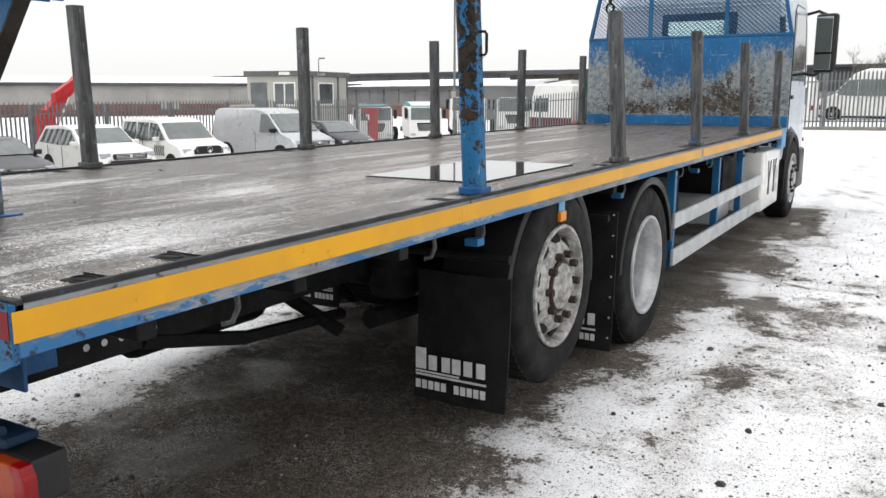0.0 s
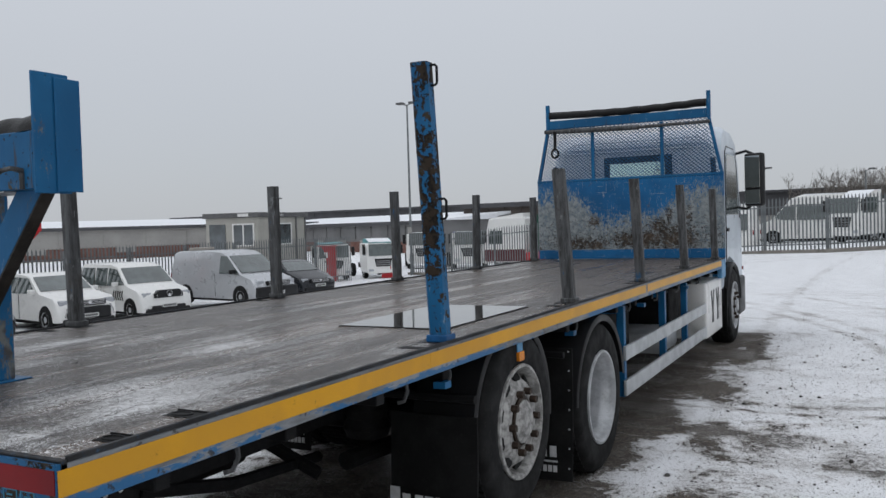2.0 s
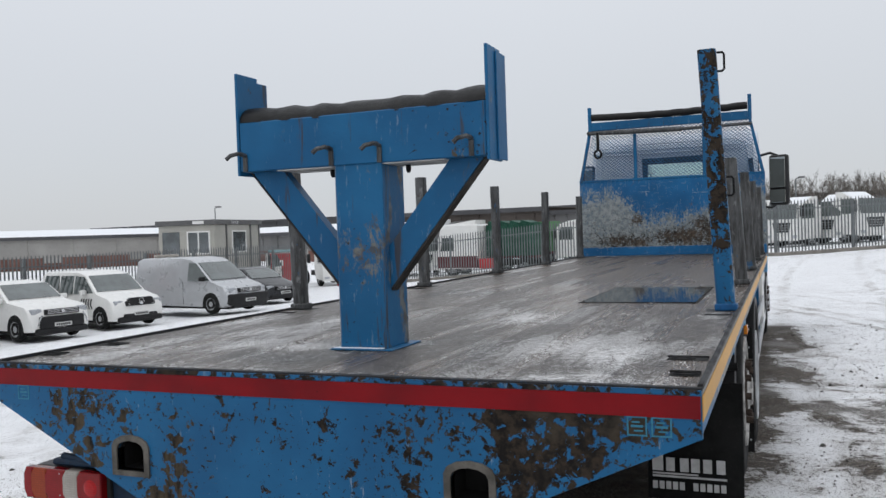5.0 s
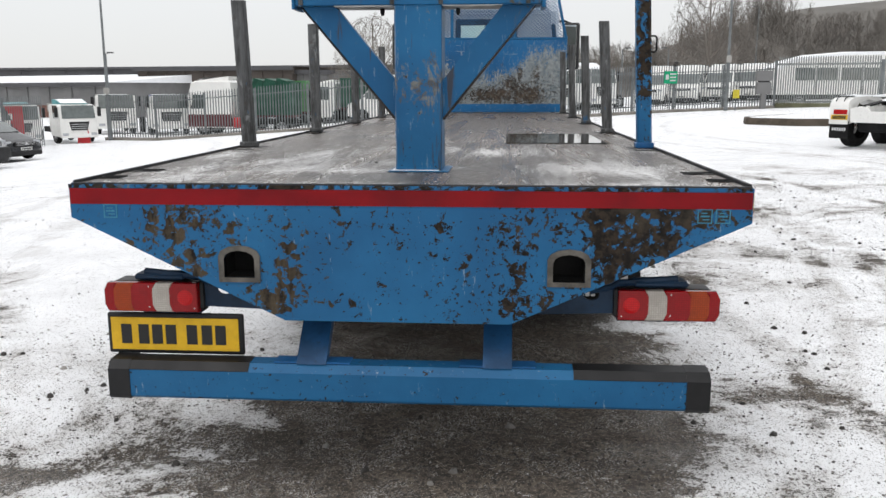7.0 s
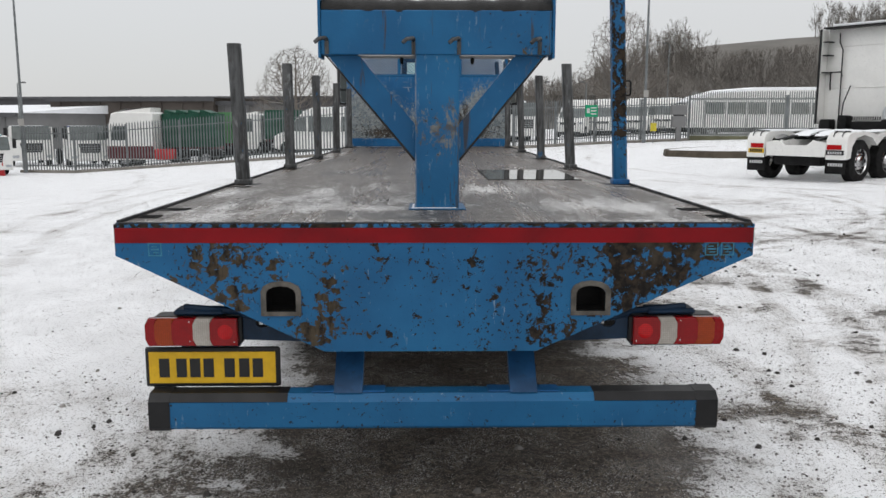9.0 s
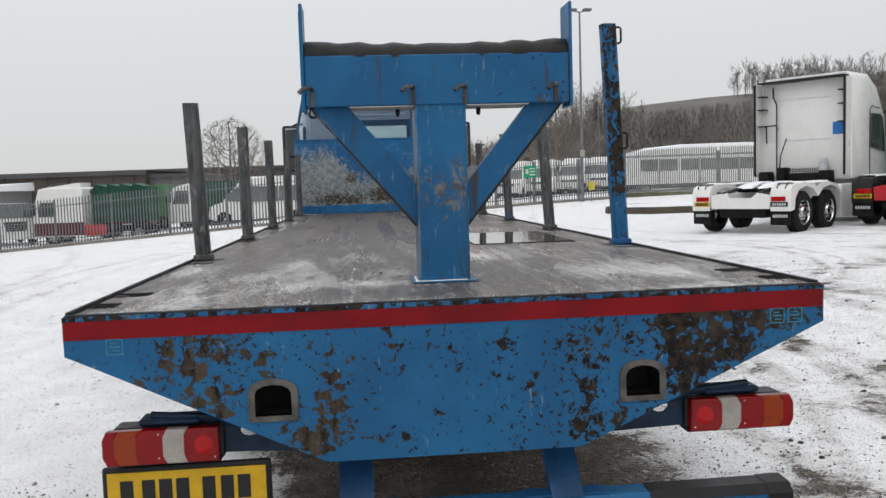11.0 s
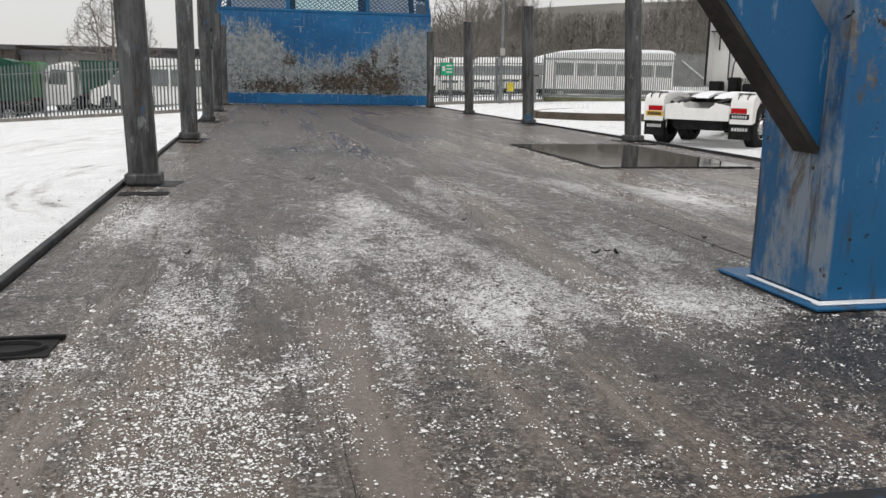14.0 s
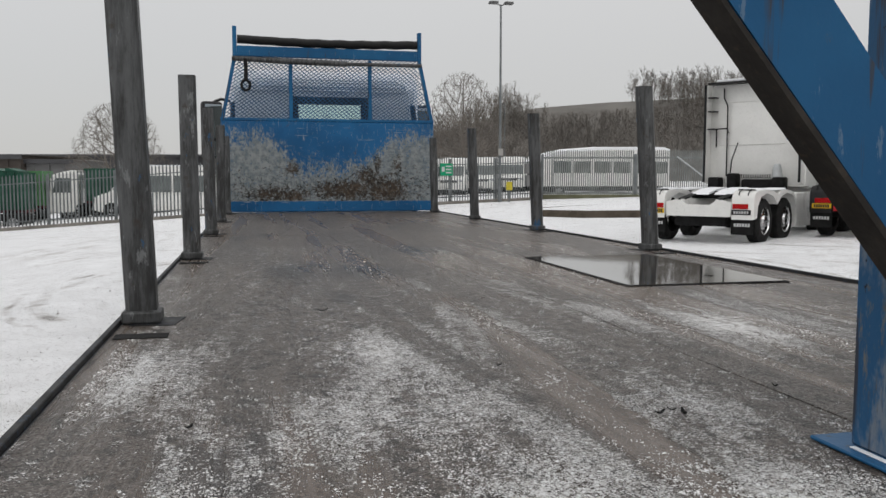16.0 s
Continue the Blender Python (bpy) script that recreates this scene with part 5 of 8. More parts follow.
# stakes
def stake(x, y, top, lean, mat, w=0.078, d=0.07):
    bm = B()
    n = 6
    rings = []
    for k in range(n + 1):
        f = k / n
        z = DZ + 0.002 + (top - DZ) * f
        cx = x + lean * f
        c = 0.012
        h, g = w / 2, d / 2
        rings.append([(cx - h + c, y - g, z), (cx + h - c, y - g, z), (cx + h, y - g + c, z), (cx + h, y + g - c, z), (cx + h - c, y + g, z), (cx - h + c, y + g, z), (cx - h, y + g - c, z), (cx - h, y - g + c, z)])
    loft(bm, rings)
    p = part("stake", bm, mat, truck, "upright weathered steel stake" if mat is STEEL else "tall blue steel stake with flaking paint")
    bm = B()
    bx(bm, x - w / 2 - 0.01, x + w / 2 + 0.01, y - d / 2 - 0.01, y + d / 2 + 0.01, DZ + 0.002, DZ + 0.035, 0.006, 2)
    part("stake_collar", bm, STEEL if mat is STEEL else BLUE_DARK, p)
    sx = 1 if x > 0 else -1
    # Socket: a thin dark plate painted as a shaded hole by the stake.
    bm = B()
    bx(bm, x - sx * 0.022 - 0.062, x - sx * 0.022 + 0.062, y - 0.245, y - 0.185, DZ + 0.0012, DZ + 0.0026)
    part("socket", bm, DARK, p)
    bm = B()
    prism(bm, [(x - sx * 0.03 - 0.06, y - 0.06), (x - sx * 0.03 + 0.055, y - 0.072), (x - sx * 0.03 + 0.075, y + 0.06), (x - sx * 0.03 - 0.07, y + 0.07)], "z", DZ + 0.0005, DZ + 0.0018)
    part("socket_plate", bm, EDGE, p)
    bm = B()
    bx(bm, x - 0.03, x + 0.03, y - 0.03, y + 0.03, 0.99, 1.02)
    part("stake_foot", bm, PAINT, p)
    return p


PAINT_POST = blue_paint("blue_paint_flaking", 0.57, 0.25, lambda m: m.raw("ADD", m.raw("MULTIPLY", m.ramp(m.axis(1), 2.03, 2.015, 0.25, 1.0), m.ramp(m.axis(2), 1.25, 1.75, 0.0, 0.12)), m.raw("MULTIPLY", m.raw("SUBTRACT", m.noise(6, 5, 0.7, m.scaled(3, 1, 0.35)), 0.5), 0.55)), scale=26.0)
for k, y in enumerate((2.03, 3.86, 5.70, 7.53, 9.37)):
    stake(-1.185, y, 2.06, (-0.03, -0.005, -0.01, 0.01, 0.0)[k], STEEL)
    if k:
        stake(1.185, y, 2.065, (0, -0.055, -0.04, -0.035, -0.02)[k], STEEL)
tall = stake(1.19, 2.05, 2.459, -0.06, PAINT_POST, 0.085, 0.075)
for z in (2.40, 1.80):
    x = 1.19 - 0.06 * (z - DZ) / 1.26 + 0.043
    bm = B()
    tube(bm, [(x, 2.05, z + 0.045), (x + 0.025, 2.05, z + 0.045), (x + 0.033, 2.05, z + 0.035), (x + 0.033, 2.05, z - 0.035), (x + 0.025, 2.05, z - 0.045), (x, 2.05, z - 0.045)], 0.006, 6)
    part("pull_handle", bm, CHASSIS, tall, smooth=True)
# lashing slots near the rear corners: flat dark plates painted as shaded holes
for s in (-1, 1):
    for y, a, b in ((0.22, 1.145, 1.228), (0.50, 1.105, 1.228)):
        bm = B()
        bx(bm, s * a, s * b, y - 0.032, y + 0.032, DZ + 0.0012, DZ + 0.0026)
        slot = part("lashing_slot", bm, DARK, truck, "flat dark plate painted as a shaded lashing slot")
        bm = B()
        tube(bm, [(s * (a + 0.045 + 0.036 * math.cos(q)), y + 0.021 * math.sin(q), DZ + 0.003) for q in [2 * math.pi * k / 14 for k in range(15)]], 0.004, 6)
        bx(bm, s * (a - 0.006), s * b, y + 0.032, y + 0.038, DZ + 0.001, DZ + 0.007, 0.001)
        part("lashing_ring", bm, CHASSIS, slot, smooth=True)

# ------------------------------------------------ bolster: pillar, beam, braces
bm = B()
bx(bm, -0.089, 0.108, 0.532, 0.718, DZ + 0.006, 1.90, 0.004, 1)
bolster = part("bolster_pillar", bm, PAINT_PILLAR, truck, "blue square steel pillar standing on the deck")
bm = B()
bx(bm, -0.118, 0.138, 0.503, 0.765, DZ + 0.001, DZ + 0.007, 0.002)
part("base_plate", bm, PAINT, bolster)
for x0, x1, y0, y1 in ((-0.112, 0.10, 0.514, 0.531), (-0.108, -0.091, 0.532, 0.70)):
    bm = B()
    bx(bm, x0 + 0.004, x1 - 0.004, y0, y1, DZ + 0.0073, DZ + 0.0095, 0.0008)
    part("base_snow", bm, SNOW, bolster)
bm = B()
bx(bm, -0.50, 0.515, 0.525, 0.70, 1.884, 2.075, 0.004)
beam = part("bolster_beam", bm, PAINT, truck, "blue steel cross beam with black padded top")
bm = B()
rings = []
for k in range(25):
    x = -0.497 + 1.01 * k / 24
    r = 0.058 + 0.003 * math.sin(k * 1.7) + 0.002 * math.sin(k * 4.1)
    z = 2.075 - 0.012 * math.sin(math.pi * k / 24)
    rings.append([(x, 0.6125 + 1.45 * r * math.cos(a), z + max(-0.0, r * math.sin(a)) * 1.1 + 0.002) for a in [math.pi * j / 10 for j in range(11)]])
loft(bm, rings)
part("padding", bm, FOAM, beam, "black rubber padding, torn along the top", True)
for x0, s in ((-0.50, -1), (0.515, 1)):
    bm = B()
    a, b = sorted((x0 + s * 0.001, x0 + s * 0.013))
    bx(bm, a, b, 0.522, 0.66, 1.87, 2.268, 0.002)
    a, b = sorted((x0 + s * 0.013, x0 + s * 0.02))
    bx(bm, a, b, 0.60, 0.70 if s > 0 else 0.745, 1.875, 2.255, 0.002)
    part("end_plate", bm, PAINT, beam, "upright blue end plate")
for s in (-1, 1):
    c = 0.01
    bm = B()
    xo0, xo1, xi = (-0.478, -0.338, -0.0895) if s < 0 else (0.485, 0.356, 0.1085)
    prism(bm, [(xo0, 1.8835), (xo1, 1.8835), (xi, 1.582), (xi, 1.425)], "y", 0.575, 0.624)
    br = part("brace", bm, PAINT, beam, "blue diagonal brace")
    # A thin plate gives the brace's lower face its own darker brown.
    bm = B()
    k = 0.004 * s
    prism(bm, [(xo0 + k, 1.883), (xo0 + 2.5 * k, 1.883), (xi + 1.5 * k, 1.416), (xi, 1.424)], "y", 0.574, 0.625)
    part("brace_underside", bm, UNDER, br, "dark brown underside")
    bm = B()
    tube(bm, [(s * 0.16 + c, 0.63, 1.884), (s * 0.16 + c, 0.63, 1.862), (s * 0.16 + c, 0.63, 1.85)], [0.010, 0.010, 0.006], 6)
    part("bolt", bm, CHASSIS, beam)
for x in (-0.475, -0.095, 0.105, 0.46):
    bm = B()
    tube(bm, [(x, 0.525, 1.945), (x, 0.50, 1.95), (x - 0.004, 0.485, 1.952), (x - 0.03, 0.468, 1.945), (x - 0.045, 0.462, 1.93)], 0.009, 6)
    tube(bm, [(x, 0.5225, 1.885), (x, 0.5225, 1.94)], 0.01, 6)
    part("rope_cleat", bm, STEEL, beam, smooth=True)

# Pale grey plates under the beam, one on each side of the pillar.
for a, b in ((-0.337, -0.092), (0.112, 0.354)):
    bm = B()
    bx(bm, a, b, 0.53, 0.695, 1.8795, 1.8835)
    part("beam_flange", bm, BEAM_FOOT, beam, "pale grey underside of the beam")

# ------------------------------------------------ headboard
HB = 9.735
bm = B()
bx(bm, -1.25, 1.25, HB, HB + 0.04, DZ + 0.004, 2.262, 0.004)
head = part("headboard", bm, PAINT_HEAD, truck, "blue steel headboard, scraped to grey metal and rust")
bm = B()
bx(bm, -1.252, 1.252, HB - 0.005, HB + 0.05, 2.2625, 2.295, 0.004)
part("headboard_rail", bm, PAINT, truck)
for s in (-1, 1):
    bm = B()
    loft(bm, [[(s * 1.245, HB, 2.295), (s * 1.205, HB, 2.295), (s * 1.205, HB + 0.05, 2.295), (s * 1.245, HB + 0.05, 2.295)], [(s * 1.10, HB, 2.99), (s * 1.06, HB, 2.99), (s * 1.06, HB + 0.05, 2.99), (s * 1.10, HB + 0.05, 2.99)]])
    bx(bm, s * 1.055, s * 1.103, HB, HB + 0.05, 2.991, 3.335, 0.004)
    part("headboard_upright", bm, PAINT, truck, "blue steel upright")
for x in (-0.45, 0.48):
    bm = B()
    bx(bm, x - 0.022, x + 0.022, HB + 0.012, HB + 0.05, 2.296, 2.99, 0.003)
    part("headboard_bar", bm, PAINT, truck)
bm = B()
bx(bm, -1.054, 1.054, HB, HB + 0.05, 2.995, 3.115, 0.006)
part("top_rail", bm, PAINT, truck, "blue steel top rail")
bm = B()
tube(bm, [(-1.05 + 2.1 * k / 16, HB + 0.025, 3.19 - 0.022 * math.sin(math.pi * k / 16) + 0.004 * math.sin(3 * k)) for k in range(17)], 0.05, 12)
part("top_padding", bm, FOAM, truck, "sagging black rubber roll on the top rail", True)
bm = B()
tube(bm, [(-1.11, HB - 0.03, 2.965), (-0.6, HB - 0.03, 2.95), (0.2, HB - 0.03, 2.935), (0.21, HB - 0.03, 2.935), (1.1, HB - 0.03, 2.94)], [0.028, 0.034, 0.034, 0.022, 0.022], 10)
part("lashing_bar", bm, STEEL, truck, "rusty lashing bar across the mesh", True)
bm = B()
tube(bm, [(-0.96, HB - 0.05, 2.96), (-0.955, HB - 0.055, 2.80), (-0.96, HB - 0.055, 2.72)], 0.022, 8)
tube(bm, [(-0.96 + 0.048 * math.sin(a), HB - 0.055, 2.66 + 0.058 * math.cos(a)) for a in [2 * math.pi * k / 18 for k in range(19)]], 0.016, 8)
part("hanging_ring", bm, CHASSIS, truck, "dark strap end with a steel ring", True)


def expanded_mesh():
    """Diamond mesh in the slanted window of the headboard."""
    verts, faces = [], []
    px, pz, y = 0.056, 0.042, HB + 0.03
    z = 2.298
    row = 0
    while z < 2.99:
        z1 = z + pz / 2
        half = 1.215 - (z - 2.295) * (1.215 - 1.065) / 0.695
        n = int(2 * half / px)
        for k in range(n):
            x = -half + k * px + (px / 2 if row % 2 else 0)
            for xa, xb in ((x, x + px / 2), (x + px, x + px / 2)):
                if max(abs(xa), abs(xb)) > half:
                    continue
                o = len(verts)
                t = 0.0058
                verts += [(xa, y - 0.004, z - t), (xa, y + 0.004, z + t), (xb, y + 0.004, z1 + t), (xb, y - 0.004, z1 - t), (xa, y - 0.002, z + t), (xb, y - 0.002, z1 + t)]
                faces += [(o, o + 1, o + 2, o + 3), (o, o + 3, o + 5, o + 4)]
        z, row = z1, row + 1
    me = bpy.data.meshes.new("expanded_mesh")
    me.from_pydata(verts, [], faces)
    me.materials.append(MESH)
    ob = new("expanded_mesh", me)
    ob.parent = truck
    tagged(ob, "blue diamond mesh guard")


expanded_mesh()


# ------------------------------------------------ cab
def lorry_cab():
    prof = [(10.2, 0.95), (10.2, 2.70), (10.27, 2.85), (10.42, 2.93), (11.0, 2.92), (11.45, 2.80), (11.72, 2.45), (11.90, 1.75), (11.98, 1.2), (11.98, 0.42), (11.35, 0.42), (11.30, 0.85), (11.15, 1.08), (10.75, 1.16), (10.35, 1.08), (10.26, 0.9), (10.23, 0.62), (10.205, 0.62)]
    bm = B()
    rings = []
    for x, ins in ((-1.15, 0.06), (-1.10, 0.0), (1.10, 0.0), (1.15, 0.06)):
        cy, cz = 10.95, 1.7
        rings.append([(x, cy + (y - cy) * (1 - ins * 0.6), cz + (z - cz) * (1 - ins * 0.6)) for y, z in prof])
    loft(bm, rings)
    openings = [f for f in bm.faces if abs(f.calc_center_median().x) < 0.05 and (f.calc_center_median() - Vector((0, 10.2, 1.825))).length < 0.05 or abs(f.calc_center_median().x) < 0.05 and f.calc_center_median().y > 11.5 and f.calc_center_median().z > 1.9]
    bmesh.ops.delete(bm, geom=openings, context="FACES")
    cab = part("cab", bm, CABPAINT, truck, "pale day cab behind the headboard", True)
    for a, b, c, d in ((-1.10, -0.36, 0.95, 2.70), (0.44, 1.10, 0.95, 2.70), (-0.36, 0.44, 0.95, 2.18), (-0.36, 0.44, 2.52, 2.70)):
        bm = B()
        bx(bm, a, b, 10.2, 10.225, c, d)
        part("back_panel", bm, CABPAINT, cab)
    # rear window: dark surround and a pane that shows the daylight through the windscreen
    bm = B()
    for a, b, c, d in ((-0.42, 0.52, 2.50, 2.595), (-0.42, -0.34, 2.20, 2.50), (0.42, 0.52, 2.20, 2.50), (-0.42, 0.52, 2.10, 2.20)):
        bx(bm, a, b, 10.165, 10.202, c, d, 0.012, 2)
    win = part("rear_window", bm, PLASTIC, cab, "rear cab window in a black surround")
    bm = B()
    bx(bm, -0.34, 0.42, 10.188, 10.196, 2.20, 2.50)
    part("pane", bm, CLEAR, win).visible_shadow = False
    bm = B()
    for z0, z1 in ((2.655, 2.68), (2.71, 2.73), (2.76, 2.775)):
        bx(bm, -0.96, 0.96, 10.178, 10.199, z0, z1, 0.008)
    tube(bm, [(-1.03, 10.195, 1.3), (-1.03, 10.195, 2.62), (-0.98, 10.195, 2.74), (-0.86, 10.195, 2.80), (0.86, 10.195, 2.80), (0.98, 10.195, 2.74), (1.03, 10.195, 2.62), (1.03, 10.195, 1.3)], 0.012, 6)
    part("rear_rib", bm, CABPAINT, cab)
    for s in (-1, 1):
        bm = B()
        prism(bm, [(10.55, 1.75), (11.62, 1.75), (11.45, 2.42), (11.30, 2.58), (10.62, 2.58)], "x", s * 1.138, s * 1.156)
        part("side_window", bm, GLASS, cab)
        bm = B()
        tube(bm, [(s * 1.15, 10.48, 0.95), (s * 1.152, 10.48, 2.6), (s * 1.145, 10.6, 2.68), (s * 1.14, 11.3, 2.68), (s * 1.145, 11.5, 2.5), (s * 1.152, 11.75, 1.7)], 0.012, 6)
        part("door_seal", bm, PLASTIC, cab, smooth=True)
        bm = B()
        bx(bm, s * 1.15, s * 1.17, 10.56, 10.70, 1.52, 1.57, 0.008, 2)
        part("door_handle", bm, PLASTIC, cab)
        bm = B()
        rings = []
        for k in range(15):
            a = radians(5 + 170 * k / 14)
            c, d = math.cos(a), math.sin(a)
            rings.append([(s * 0.9, 10.75 + c * 0.60, 0.50 + d * 0.60), (s * 1.20, 10.75 + c * 0.60, 0.50 + d * 0.60), (s * 1.22, 10.75 + c * 0.57, 0.50 + d * 0.57), (s * 1.19, 10.75 + c * 0.545, 0.50 + d * 0.545), (s * 0.9, 10.75 + c * 0.57, 0.50 + d * 0.57)])
        loft(bm, rings)
        part("wheel_arch", bm, PLASTIC, cab, smooth=True)
        bm = B()
        bx(bm, s * 0.85, s * 1.2, 11.28, 11.9, 0.30, 0.85, 0.04, 3)
        part("step_panel", bm, PLASTIC, cab, smooth=True)
        bm = B()
        bx(bm, s * 1.18, s * 1.215, 10.05, 10.09, 0.30, 0.80, 0.006)
        part("front_flap", bm, FLAP, cab)
        bm = B()
        bx(bm, s * 1.205, s * 1.222, 11.5, 11.58, 0.95, 1.0, 0.004)
        part("front_marker", bm, LENS_RED, cab)
        # mirrors
        bm = B()
        tube(bm, [(s * 1.13, 11.55, 2.63), (s * 1.30, 11.45, 2.66), (s * 1.42, 11.38, 2.60), (s * 1.42, 11.38, 2.56)], 0.02, 8)
        tube(bm, [(s * 1.13, 11.6, 1.86), (s * 1.30, 11.45, 1.83), (s * 1.42, 11.38, 1.90)], 0.018, 8)
        arm = part("mirror_arm", bm, PLASTIC, cab, smooth=True)
        # the housing is turned in towards the driver
        def turned(bm, x0, x1, y0, y1, z0, z1, bevel, seg):
            bx(bm, x0, x1, y0, y1, z0, z1, bevel, seg)
            rot = Matrix.Translation((s * 1.42, 11.38, 0)) @ Matrix.Rotation(s * radians(-24), 4, "Z")
            bm.transform(rot)
        bm = B()
        turned(bm, -0.14, 0.14, -0.055, 0.07, 1.86, 2.62, 0.04, 3)
        part("mirror_housing", bm, PLASTIC, cab, smooth=True)
        for z0, z1 in ((2.13, 2.58), (1.90, 2.10)):
            bm = B()
            turned(bm, -0.115, 0.115, -0.062, -0.0555, z0, z1, 0.003, 1)
            part("mirror_glass", bm, MIRROR, cab, "mirror glass")
    bm = B()
    loft(bm, [[(-1.09, y, z), (1.09, y, z), (1.09, y + 0.012, z + 0.003), (-1.09, y + 0.012, z + 0.003)] for y, z in ((11.898, 1.752), (11.72, 2.448), (11.452, 2.797))])
    part("windscreen", bm, CLEAR, cab).visible_shadow = False
    bm = B()
    tube(bm, [(1.08, 10.08, 0.8), (1.08, 10.08, 2.28), (1.06, 10.1, 2.5)], 0.035, 10)
    part("air_intake", bm, PLASTIC, cab, smooth=True)
    bm = B()
    tube(bm, [(-1.10, 10.1, 1.3), (-1.12, 10.1, 2.3), (-1.12, 10.12, 2.5)], 0.025, 8)
    part("air_intake", bm, PLASTIC, cab, smooth=True)


lorry_cab()


# frozen sleet lying loose on the deck
def ice_grains():
    """Crumbs of frozen sleet, clotted together in drifts and thinly strewn between them."""
    rng = np.random.default_rng(12)
    a = np.array(SLEET)
    w = a[:, 2] * a[:, 3]
    w[-3:] *= 0.6
    k = rng.choice(len(a), 17000, p=w / w.sum())
    drift = a[k, :2] + rng.normal(size=(17000, 2)) * a[k, 2:] * 0.72
    strewn = np.stack([rng.uniform(-1.19, 1.19, 11000), 0.05 + 4.4 * rng.random(11000) ** 1.7], 1)
    spots = [(x, y) for x, y in np.concatenate([drift, strewn]).tolist() if noise.noise((x * 9, y * 1.3, 0.5)) + 0.7 * noise.noise((x * 21, y * 14, 2.5)) > -0.12 or (x * 7919.7) % 1.0 < 0.25]
    c = np.repeat(np.array(spots), 1 + rng.poisson(8.0, len(spots)), axis=0)
    c = c + rng.normal(size=c.shape) * (0.0055, 0.0065)
    keep = (np.abs(c[:, 0]) < 1.2) & (c[:, 1] > 0.045) & ~((c[:, 0] > -0.125) & (c[:, 0] < 0.145) & (c[:, 1] > 0.495) & (c[:, 1] < 0.775)) & ~((c[:, 0] > 0.375) & (c[:, 0] < 1.02) & (c[:, 1] > 2.42) & (c[:, 1] < 3.56))
    c = c[keep]
    n = len(c)
    s = np.clip(rng.lognormal(math.log(0.00072), 0.5, n), 0.00035, 0.003)
    turn = rng.uniform(0, 2 * math.pi, n)
    verts = np.zeros((n, 5, 3))
    for i in range(5):
        q = turn + i * 1.571
        r = s * (rng.uniform(0.7, 1.5, n) if i < 4 else rng.uniform(0.0, 0.5, n))
        verts[:, i, 0] = c[:, 0] + r * np.cos(q)
        verts[:, i, 1] = c[:, 1] + r * np.sin(q)
        verts[:, i, 2] = DZ + (0.0004 if i < 4 else 0.0004 + s * rng.uniform(0.4, 0.85, n))
    tri = np.array([(0, 1, 4), (1, 2, 4), (2, 3, 4), (3, 0, 4)])
    faces = (tri[None] + 5 * np.arange(n)[:, None, None]).reshape(-1, 3)
    me = bpy.data.meshes.new("ice_grains")
    me.from_pydata(verts.reshape(-1, 3).tolist(), [], faces.tolist())
    me.materials.append(ICE)
    tagged(new("ice_grains", me), "frozen sleet grains scattered over the wet deck", "ice", kind="stuff")


ice_grains()


def leaf_scraps():
    """Small black curled scraps of leaf lying on the boards."""
    for x, y, size, turn in ((-0.268, 0.93, 0.011, 20), (-0.232, 0.92, 0.013, 75), (-0.24, 0.945, 0.008, 130), (-0.71, 2.10, 0.016, 10), (-0.996, 1.014, 0.009, 50), (-0.42, 1.32, 0.007, 15), (0.02, 1.05, 0.008, 100)):
        bm = B()
        loft(bm, [[(size * a, size * 0.35 * b * (1 - a * a * 0.7), size * (0.25 + 0.5 * a * a) + c) for b, c in ((-1, 0.001), (0, -0.0005), (1, 0.002), (0, 0.0012))] for a in (-1, -0.4, 0.3, 1)])
        ob = part("leaf_scrap", bm, DARK)
        ob.matrix_basis = pose(x, y, DZ - size * 0.2 + 0.001, 0, 0, turn)
        tagged(ob, "small black curled leaf scrap on the deck", "leaf", "leaf scraps on the deck")


leaf_scraps()
# ---------------------------------------------------------------- vehicles
def small_wheel(parent, x, y, r, w, rim_mat, side, spokes=5):
    """A road wheel under a vehicle; side is the outward direction along y."""
    bm = B()
    h = w / 2
    lathe(bm, [(r * 0.62, -h), (r * 0.9, -h), (r, -h * 0.6), (r, h * 0.6), (r * 0.9, h), (r * 0.62, h)], (x, y, r), 24, "y")
    t = part("wheel", bm, RUBBER, parent, smooth=True)
    bm = B()
    e = side * h
    lathe(bm, [(r * 0.66, e * 0.95), (r * 0.60, e * 1.0), (r * 0.55, e * 0.7), (r * 0.30, e * 0.85), (r * 0.12, e * 0.95), (0.0, e * 0.95)], (x, y, r), 24, "y")
    rim = part("rim", bm, rim_mat, t, smooth=True)
    for k in range(spokes):
        a = 2 * math.pi * (k + 0.5) / spokes
        # Rim hole: a near-black stub painted as a shaded opening.
        bm = B()
        p = Vector((x + 0.44 * r * math.cos(a), y + e * 0.80, r + 0.44 * r * math.sin(a)))
        tube(bm, [p, p + Vector((0, side * 0.03, 0))], r * 0.10, 8)
        part("rim_hole", bm, DARK, rim)


def bars(parent, x, y0, y1, z0, z1, n, mat, thick=0.002, gap=0.25):
    """A row of plain upright bars that stands for lettering, on a face across x."""
    w = (y1 - y0) / n
    for k in range(n):
        bm = B()
        bx(bm, x - thick, x + thick, y0 + w * (k + gap / 2), y0 + w * (k + 1 - gap / 2), z0, z1)
        part("lettering_bar", bm, mat, parent)


